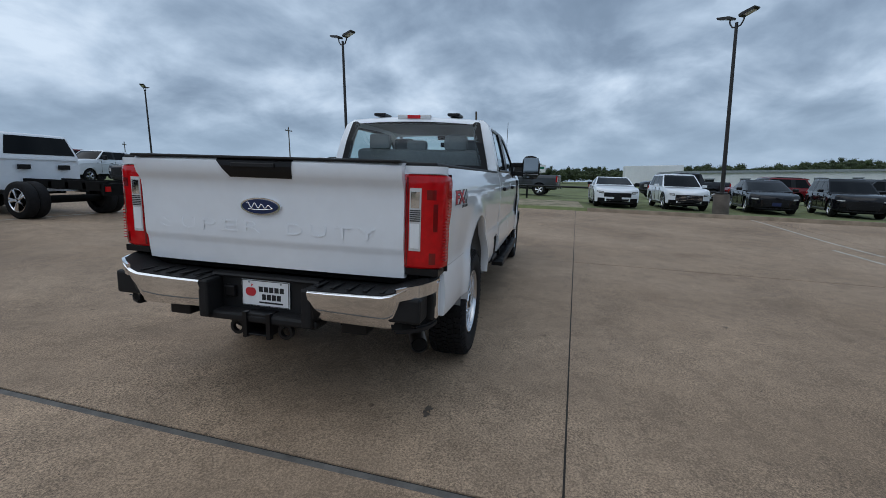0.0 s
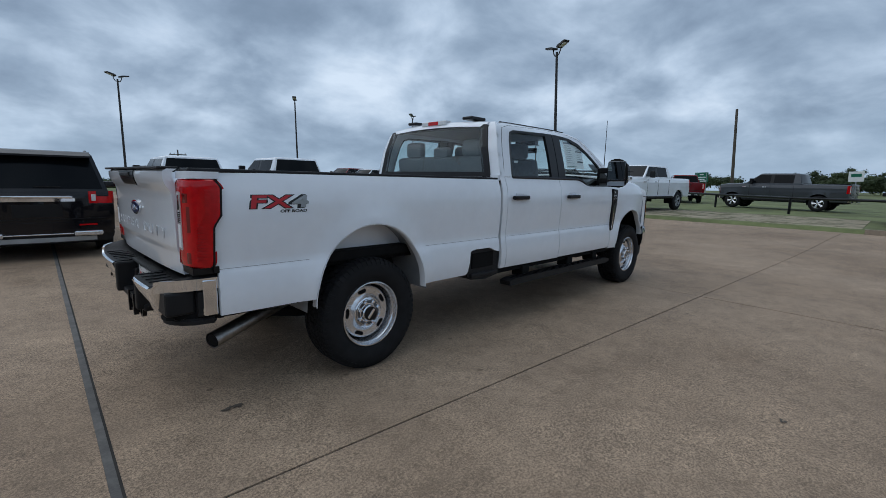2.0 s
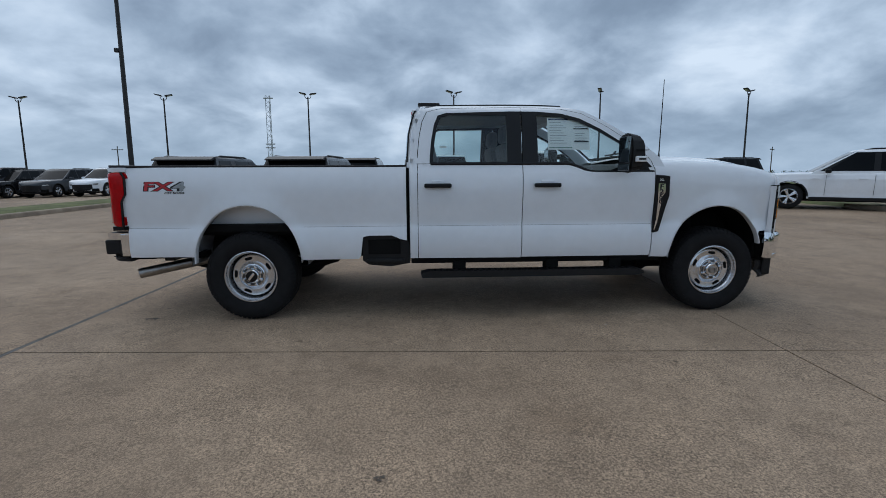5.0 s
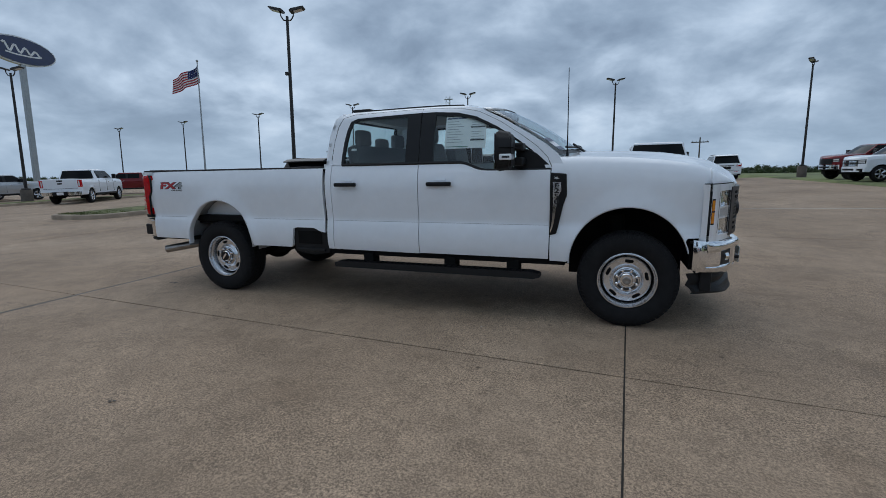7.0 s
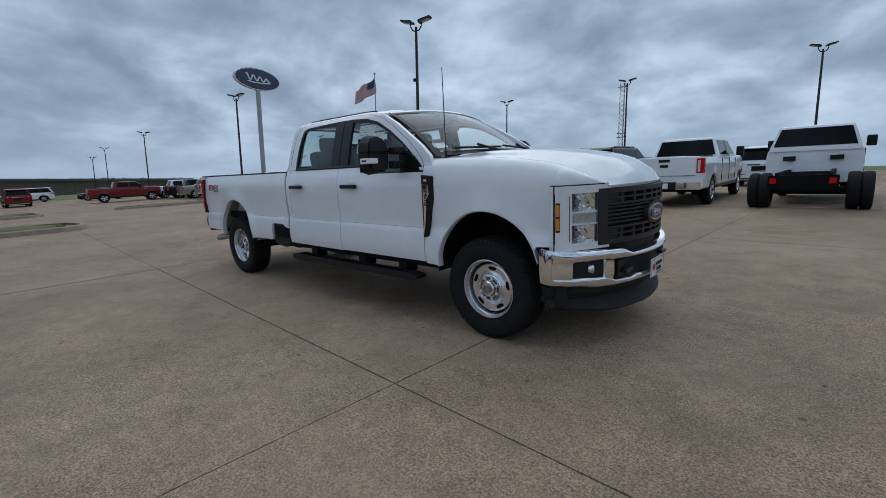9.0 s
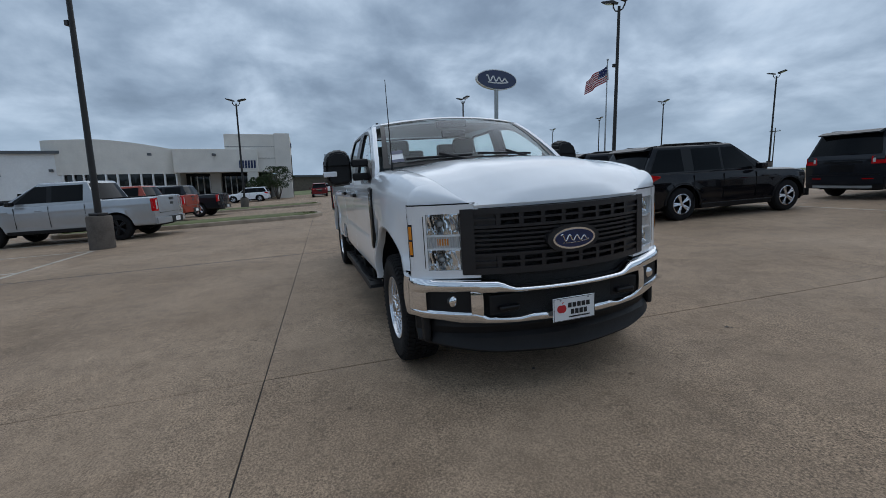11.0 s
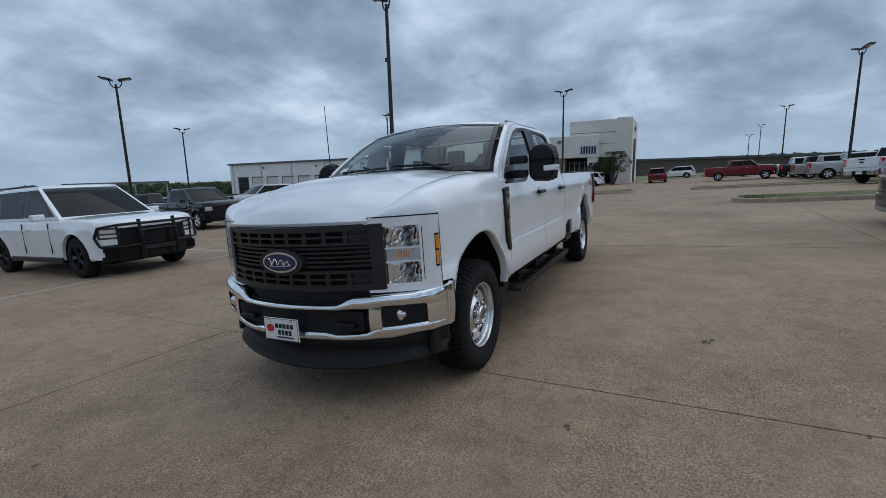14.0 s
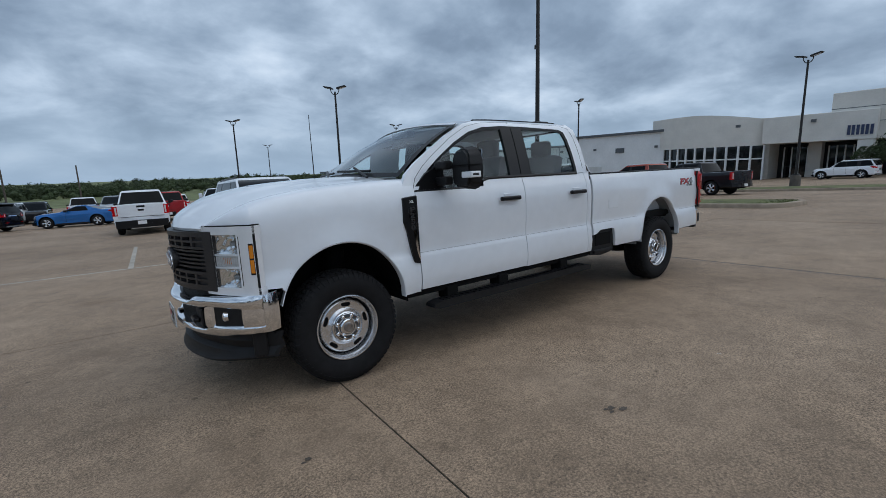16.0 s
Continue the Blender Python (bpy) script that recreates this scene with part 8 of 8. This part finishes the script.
fb = part("front_bumper", bumper_sheet(span(-0.985, 0.985, 61), lambda y: 0.678 if abs(y) < 0.60 or abs(y) > 0.9 else 0.692, bump_top), CHROME, hero, "chrome front bumper with black openings", 50)
part("lower_bar", bumper_sheet(span(-0.985, 0.985, 61), bump_bot, lambda y: smooth_lerp([(0.30, 0.530), (0.36, 0.515), (0.55, 0.525), (0.63, 0.560), (0.95, 0.580)], abs(y)), 0.016), CHROME, fb, smooth=50)
for s in (1, -1):
    part("bumper_post", bumper_sheet(span(s * 0.585, s * 0.655, 4), lambda y: 0.50, lambda y: 0.71, 0.010), CHROME, fb, smooth=50)
    part("bumper_end", bumper_sheet(span(s * 0.905, s * 0.985, 5), lambda y: bump_bot(y) + 0.01, lambda y: 0.76, 0.012), CHROME, fb, smooth=50)
    # side return
    grid = []
    for t in span(0, 1, 8):
        x = bx(0.985) + (4.955 - bx(0.985)) * t
        y = 0.985 + 0.012 * math.sin(math.pi * t)
        grid.append([(x, s * (y + 0.012 * math.sin(math.pi * q)), (0.53 + 0.01 * t) + (0.782 - 0.53) * q) for q in span(0, 1, 7)])
    part("bumper_return", sheet(grid, thick=(0, -s * 0.03, 0)), CHROME, fb, smooth=50)
    part("fog_recess", sheet([[(bx(y) - 0.012, y, z) for z in (0.55, 0.705)] for y in span(s * 0.65, s * 0.91, 8)], thick=(-0.04, 0, 0)), PLASTIC, fb, "black fog lamp recess")
    fog = part("fog_lamp", lathe([(0.0, 0.008), (0.022, 0.006), (0.031, 0.0), (0.036, -0.004), (0.036, -0.03), (0, -0.03)], 24), REFLECTOR, fb, "round fog lamp", 40, m=pose(bx(0.745) - 0.006, s * 0.745, 0.632, 0, 0, -90 - s * 14))
    part("tow_hook", boxes((bx(0.43) - 0.03, bx(0.43) + 0.015, min(s * 0.36, s * 0.50), max(s * 0.36, s * 0.50), 0.565, 0.60), bevel=0.012), TRIM, fb, "black tow hook")
    part("hook_plate", boxes((bx(0.43) - 0.05, bx(0.43) - 0.03, min(s * 0.32, s * 0.55), max(s * 0.32, s * 0.55), 0.54, 0.665), bevel=0.01), PLASTIC, fb)
part("centre_opening", sheet([[(bx(y) - 0.055, y, z) for z in (0.49, 0.70)] for y in span(-0.60, 0.60, 17)], thick=(-0.03, 0, 0)), MESHBLACK, fb)
part("upper_shelf", sheet([[(bx(y) - d, y, bump_top(y) - 0.004) for d in (0.02, 0.16)] for y in span(-0.96, 0.96, 41)], thick=(0, 0, -0.02)), TRIM, fb, "black bumper top cover")
dealer_plate(hero, 5.478, -0.028, 0.545, 1)
# air dam
grid = []
for y in span(-0.93, 0.93, 45):
    lo = smooth_lerp([(0.0, 0.266), (0.45, 0.278), (0.93, 0.328)], abs(y))
    x = bx(y) - 0.06 - 0.10 * max(0, (abs(y) - 0.7) / 0.23) ** 2
    grid.append([(x - 0.02, y, 0.50), (x + 0.0, y, 0.45), (x - 0.02, y, 0.40), (x + 0.012, y, 0.375), (x + 0.02, y, lo + 0.04), (x + 0.035, y, lo + 0.015), (x + 0.025, y, lo)])
part("air_dam", sheet(grid, thick=(-0.03, 0, 0)), PLASTIC, hero, "matt black lower air dam", 28)
for s in (1, -1):
    part("dam_end", boxes((5.03, 5.12, min(s * 0.87, s * 0.915), max(s * 0.87, s * 0.915), 0.345, 0.53), bevel=0.015), PLASTIC, hero)

# -- decals: slanted plain shapes in place of lettering, and a filler flap
def side_text(text, size, s, x_left, z, wide, shear, lift, bold, mt, parent, label="", name="decal"):
    """Flat lettering on the truck's side, read from outside, starting at its left end."""
    bm = lettering(text, size, 0.0006, bold)
    for v in bm.verts:
        u, q = v.co.x * wide + v.co.y * shear, v.co.y
        x, zz = x_left - s * u, z + q
        v.co = Vector((x, s * (hw(x, zz) + lift + v.co.z), zz))
    return part(name, bm, mt, parent, label)


for s in (1, -1):
    xl = -0.875 if s < 0 else -0.535
    back = side_text("FX4", 0.104, s, xl, 1.226, 2.02, 0.16, 0.0012, 0.0070, INK, hero, "red and grey off-road decal with black edges")
    side_text("FX", 0.104, s, xl, 1.226, 2.02, 0.16, 0.0026, 0.0022, REDINK, back, "red letters", "letters")
    four = lettering("FX", 0.104, 0.0006)
    adv = (max(v.co.x for v in four.verts) + 0.008) * 2.02
    four.free()
    side_text("4", 0.104, s, xl - s * adv, 1.226, 2.02, 0.16, 0.0026, 0.0034, GALV, back, "grey numeral", "letters")
    side_text("OFF ROAD", 0.024, s, xl - s * 0.185, 1.196, 1.5, 0.1, 0.0012, 0.0008, INK, back, "", "letters")
yl = hw(1.05, 1.1) + 0.001
part("filler_flap", boxes((0.98, 1.16, yl - 0.004, yl + 0.002, 1.03, 1.20), bevel=0.002), WHITE, hero, "square fuel filler flap")

# thin grey strips along the flanks: shading of the pressed crease put in as colour
for s in (1, -1):
    for x0, x1 in ((-1.045, -0.50), (0.52, 1.455), (1.576, 2.541), (2.557, 3.80)):
        grid = [[(x, s * (hw(x, z) + 0.0012), z) for z in (0.8845, 0.8875)] for x in span(x0, x1, 14)]
        part("press_line", sheet(grid), HOUSINGGREY, hero)

# -- wheels
def truck_wheel(front):
    R, h = 0.418, 0.138
    tyre = part("tyre", lathe([(0.232, h * 0.62), (0.242, h * 0.80), (0.27, h * 0.95), (0.33, h * 1.02), (0.375, h * 0.98), (0.400, h * 0.86), (0.407, h * 0.70), (0.407, -h * 0.70), (0.400, -h * 0.86), (0.33, -h * 1.02), (0.24, -h * 0.9)], 64), RUBBER, None, "black all-terrain tyre", 35)
    bm = bmesh.new()
    n = 60
    for k in range(n):
        for j, (y0, y1, sh) in enumerate(((-0.118, -0.072, 0.0), (-0.062, -0.026, 0.5), (-0.018, 0.018, 0.2), (0.026, 0.062, 0.6), (0.072, 0.118, 0.1))):
            a0 = 2 * math.pi * (k + sh) / n
            a1 = a0 + 2 * math.pi / n * 0.74
            sk = 0.03 * (1 if j % 2 else -1)
            vs = []
            for a, y in ((a0, y0), (a1, y0), (a1 + sk, y1), (a0 + sk, y1)):
                for r in (0.404, 0.4185 - (0.008 if abs(y) > 0.1 else 0)):
                    vs.append(bm.verts.new((r * math.cos(a), y, r * math.sin(a))))
            for q in ((1, 3, 5, 7), (0, 1, 7, 6), (2, 4, 5, 3), (0, 2, 3, 1), (4, 6, 7, 5)):
                bm.faces.new([vs[i] for i in q])
    tr = part("tread", bm, RUBBER, tyre)
    tr["kind"] = "stuff"
    bm = bmesh.new()
    for k in range(60):
        a = 2 * math.pi * k / 60
        m = Matrix.Rotation(-a, 4, "Y")
        b = [bm.verts.new(m @ Vector(p)) for p in ((0.372, h * 0.985, -0.007), (0.402, h * 0.86, -0.007), (0.402, h * 0.86, 0.009), (0.372, h * 0.985, 0.009), (0.374, h * 1.03, -0.006), (0.405, h * 0.90, -0.006), (0.405, h * 0.90, 0.008), (0.374, h * 1.03, 0.008))]
        for q in ((4, 5, 6, 7), (0, 1, 5, 4), (2, 3, 7, 6), (1, 2, 6, 5), (0, 4, 7, 3)):
            bm.faces.new([b[i] for i in q])
    sl = part("shoulder_tread", bm, RUBBER, tyre)
    sl["kind"] = "stuff"
    face = 0.050 if front else 0.030
    rim = part("rim", lathe([(0.233, h * 0.72), (0.246, h * 0.80), (0.243, h * 0.90), (0.236, h * 0.91), (0.231, h * 0.84), (0.229, h * 0.66), (0.223, h * 0.60), (0.219, h * 0.62), (0.216, face - 0.020), (0.206, face - 0.022), (0.202, face - 0.004), (0.196, face + 0.016), (0.186, face + 0.022), (0.165, face + 0.018), (0.140, face + 0.016), (0.124, face + 0.026), (0.116, face + 0.036), (0.108, face + 0.032), (0.0, face + 0.030)], 72), STEELRIM, tyre, "bright silver steel rim with five slots", 28)
    # near-black ring over the rim's groove, a painted shadow at its inner wall
    groove = lathe([(0.2165, face - 0.018), (0.2055, face - 0.0205)], 72)
    part("rim_groove", groove, UNDER, rim)
    for k in range(5):
        a = 2 * math.pi * (k + (0.32 if front else 0.07)) / 5
        m = Matrix.Rotation(-a, 4, "Y") @ Matrix.Translation((0.163, 0, 0)) @ Matrix.Rotation(radians(90), 4, "Y")
        pts = []
        for q in range(20):
            t = 2 * math.pi * q / 20
            c, d = math.cos(t), math.sin(t)
            u = math.copysign(abs(c) ** 0.6, c) * 0.036
            pts.append((u, math.copysign(abs(d) ** 0.7, d) * 0.0145 + 1.9 * u * u))
        part("vent_hole", prism(pts, "y", face + 0.002, face + 0.0235), UNDER, rim, m=m)
        part("hole_rim", prism([(x * 1.12, (y - 0.0015) * 1.25) for x, y in pts], "y", face + 0.0, face + 0.0215), STEELRIM, rim, m=m)
    f = face + 0.018
    hub = part("hub_cover", lathe([(0.112, f + 0.006), (0.110, f + 0.018), (0.098, f + 0.026), (0.066, f + 0.030), (0.063, f + 0.052), (0.056, f + 0.060), (0.050, f + 0.060), (0.046, f + 0.052), (0.0, f + 0.052)], 48), CHROME, tyre, "chrome hub cover with lug nuts", 30)
    part("hub_recess", lathe([(0.104, f + 0.0245), (0.072, f + 0.0310)], 48), LAMPDARK, hub, "dark ring round the lug nuts")
    if front:
        part("centre_cap", lathe([(0.036, f + 0.053), (0.034, f + 0.066), (0.024, f + 0.068), (0.022, f + 0.058), (0.0, f + 0.056)], 30), EXHAUST, hub, "dark hub end", 35)
    else:
        part("centre_cap", lathe([(0.054, f + 0.058), (0.052, f + 0.068), (0.0, f + 0.070)], 30), TRIM, hub, "black centre cap", 35)
        part("cap_bar", boxes((-0.040, 0.040, f + 0.068, f + 0.073, -0.011, 0.011), bevel=0.002), CHROME, hub, m=Matrix.Rotation(radians(50), 4, "Y"))
    for k in range(8):
        a = 2 * math.pi * (k + 0.5) / 8
        c, d = 0.087 * math.cos(a), 0.087 * math.sin(a)
        bm = bmesh.new()
        tube(bm, (c, f + 0.015, d), (c, f + 0.050, d), 0.0165, 0.0150, 6)
        tube(bm, (c, f + 0.050, d), (c, f + 0.056, d), 0.0150, 0.0090, 6)
        part("lug_nut", bm, CHROME, hub, smooth=20)
    part("brake_disc", lathe([(0.19, -0.02), (0.19, -0.04), (0.0, -0.04)], 24), UNDER, tyre)
    return tyre


def copy_tree(ob):
    c = ob.copy()
    scene.collection.objects.link(c)
    for k in ob.children:
        q = copy_tree(k)
        q.parent = c
    return c


for front, x in ((True, 4.47), (False, 0.0)):
    w0 = truck_wheel(front)
    w1 = copy_tree(w0)
    for wh, s in ((w0, 1), (w1, -1)):
        wh.parent = hero
        turn = 0 if s > 0 else 180
        wh.matrix_basis = pose(x, s * 0.853, 0.4185, 0, 0, turn)

# -- chassis
for s in (1, -1):
    part("frame_rail", boxes((-1.1, 5.1, min(s * 0.40, s * 0.48), max(s * 0.40, s * 0.48), 0.52, 0.68)), UNDER, hero)
    part("leaf_spring", sheet([[(x, s * y, 0.36 + 0.12 * ((x) / 0.75) ** 2) for y in (0.52, 0.60)] for x in span(-0.75, 0.75, 13)], thick=(0, 0, 0.05)), UNDER, hero)
    bm = bmesh.new(); tube(bm, (-0.12, s * 0.62, 0.36), (0.08, s * 0.60, 0.82), 0.035, n=10)
    part("shock_absorber", bm, UNDER, hero, smooth=50)
    bm = bmesh.new(); tube(bm, (4.40, s * 0.58, 0.45), (4.36, s * 0.56, 0.95), 0.085, n=12)
    part("coil_spring", bm, UNDER, hero, smooth=50)
for x, rr in ((0.0, 0.075), (4.47, 0.06)):
    bm = bmesh.new(); tube(bm, (x, -0.75, 0.41), (x, 0.75, 0.41), rr, n=14)
    part("axle", bm, UNDER, hero, smooth=50)
    bm = bmesh.new(); bmesh.ops.create_uvsphere(bm, u_segments=16, v_segments=10, radius=0.2, matrix=Matrix.Translation((x - 0.02, 0.0 if x == 0 else 0.25, 0.42)))
    part("differential", bm, UNDER, hero, smooth=50)
bm = bmesh.new(); tube(bm, (0.2, 0, 0.46), (2.6, 0, 0.55), 0.05, n=12)
part("driveshaft", bm, UNDER, hero, smooth=50)
part("fuel_tank", boxes((0.65, 1.50, 0.05, 0.42, 0.40, 0.66), bevel=0.05), UNDER, hero, smooth=40)
part("spare_tyre", lathe([(0.20, -0.09), (0.38, -0.10), (0.40, 0.0), (0.38, 0.10), (0.20, 0.09)], 28), RUBBER, hero, smooth=50, m=pose(-0.72, 0.05, 0.62, 90, 0, 0))
part("engine_sump", boxes((3.6, 4.8, -0.35, 0.35, 0.40, 0.95), bevel=0.05), UNDER, hero)
part("bay_wall", boxes((4.95, 5.10, -0.86, 0.86, 0.52, 1.18)), UNDER, hero)
part("bed_underside", boxes((-1.12, 1.45, -0.86, 0.86, 0.80, 0.895)), UNDER, hero)
part("cab_floor", boxes((1.50, 3.95, -0.90, 0.90, 0.60, 0.68)), UNDER, hero)
for s in (1, -1):
    part("door_inner", boxes((1.56, 3.78, min(s * 0.87, s * 0.925), max(s * 0.87, s * 0.925), 0.62, 1.36)), CLOTH, hero, "grey inner door trim")
    part("rail_shield", boxes((-1.1, -0.46, min(s * 0.72, s * 0.95), max(s * 0.72, s * 0.95), 0.60, 0.64)), UNDER, hero)
# -- interior
def seat(x, y, w, name="front_seat"):
    st = part(name, boxes((x - 0.02, x + 0.50, y - w, y + w, 0.95, 1.12), bevel=0.05), CLOTH, hero, "grey cloth seat", 40)
    bm = boxes((-0.07, 0.07, -w, w, 0, 0.60), bevel=0.05)
    part("backrest", bm, CLOTH, st, smooth=40, m=pose(x - 0.02, y, 1.08, 0, -12, 0))
    return st


for y in (0.42, -0.42):
    st = seat(2.62, y, 0.26)
    part("headrest", boxes((2.42, 2.53, y - 0.14, y + 0.14, 1.66, 1.85), bevel=0.045), CLOTH, st, smooth=40)
    for d in (-0.05, 0.05):
        bm = bmesh.new(); tube(bm, (2.475, y + d, 1.58), (2.475, y + d, 1.68), 0.008, n=6)
        part("headrest_post", bm, GALV, st)
bench = seat(1.80, 0.0, 0.72, "rear_bench")
for y in (0.45, 0.0, -0.45):
    part("headrest", boxes((1.62, 1.72, y - 0.13, y + 0.13, 1.66, 1.84) if y else (1.62, 1.72, -0.12, 0.12, 1.64, 1.77), bevel=0.04), CLOTH, bench, smooth=40)
    for d in (-0.05, 0.05):
        bm = bmesh.new(); tube(bm, (1.67, y + d, 1.58), (1.67, y + d, 1.68), 0.008, n=6)
        part("headrest_post", bm, GALV, bench)
part("centre_console", boxes((2.55, 3.3, -0.13, 0.13, 0.68, 1.16), bevel=0.03), PLASTIC, hero)
part("dashboard", prism([(3.42, 0.9), (3.35, 1.15), (3.40, 1.38), (3.55, 1.44), (3.95, 1.47), (3.95, 0.9)], "y", -0.86, 0.86), PLASTIC, hero, "dark dashboard")
part("headliner", boxes((1.66, 3.10, -0.68, 0.68, 1.955, 1.972)), HOUSINGGREY, hero, "grey headliner")
sw = lathe([(0.165, 0.0), (0.178, 0.016), (0.191, 0.0), (0.178, -0.016), (0.165, 0.0)], 30)
wheel_ob = part("steering_wheel", sw, TRIM, hero, smooth=60, m=pose(3.22, 0.42, 1.36, 0, 0, 90) @ pose(0, 0, 0, 0, 0, 0) @ Matrix.Rotation(radians(-25), 4, "X"))
part("wheel_hub", boxes((-0.165, 0.165, -0.01, 0.015, -0.03, 0.03), (-0.06, 0.06, -0.015, 0.03, -0.05, 0.05), bevel=0.01), TRIM, wheel_ob)
# price sheet in the front passenger window
ps = part("window_sheet", sheet([[(x, -(ycab(z) - 0.022), z) for z in span(1.585, 1.885, 5)] for x in (2.80, 3.20)]), PLATEWHITE, hero, "white printed price sheet in the window")
bars = [(2.81, 3.00, 1.862, 1.876, SIGNBLUE), (3.07, 3.19, 1.868, 1.880, INK), (3.05, 3.19, 1.775, 1.788, INK), (3.05, 3.19, 1.655, 1.668, INK), (2.81, 3.03, 1.60, 1.606, SIGNGREEN)]
for k in range(9):
    bars.append((2.82, 2.93 + 0.05 * ((k * 7) % 3) / 2, 1.835 - 0.024 * k, 1.840 - 0.024 * k, GALV))
    if k != 4:
        bars.append((3.06, 3.13 + 0.05 * ((k * 5) % 3) / 2, 1.845 - 0.022 * k, 1.850 - 0.022 * k, GALV))
for x0, x1, z0, z1, mt in bars:
    part("printed_bar", sheet([[(x, -(ycab(z) - 0.019), z) for z in (z0, z1)] for x in (x0, x1)]), mt, ps)
part("hanger_tag", sheet([[(1.78, -(ycab(z) - 0.02), z) for z in (1.60, 1.62)], [(1.84, -(ycab(z) - 0.02), z) for z in (1.60, 1.62)]]), PLATEWHITE, hero)
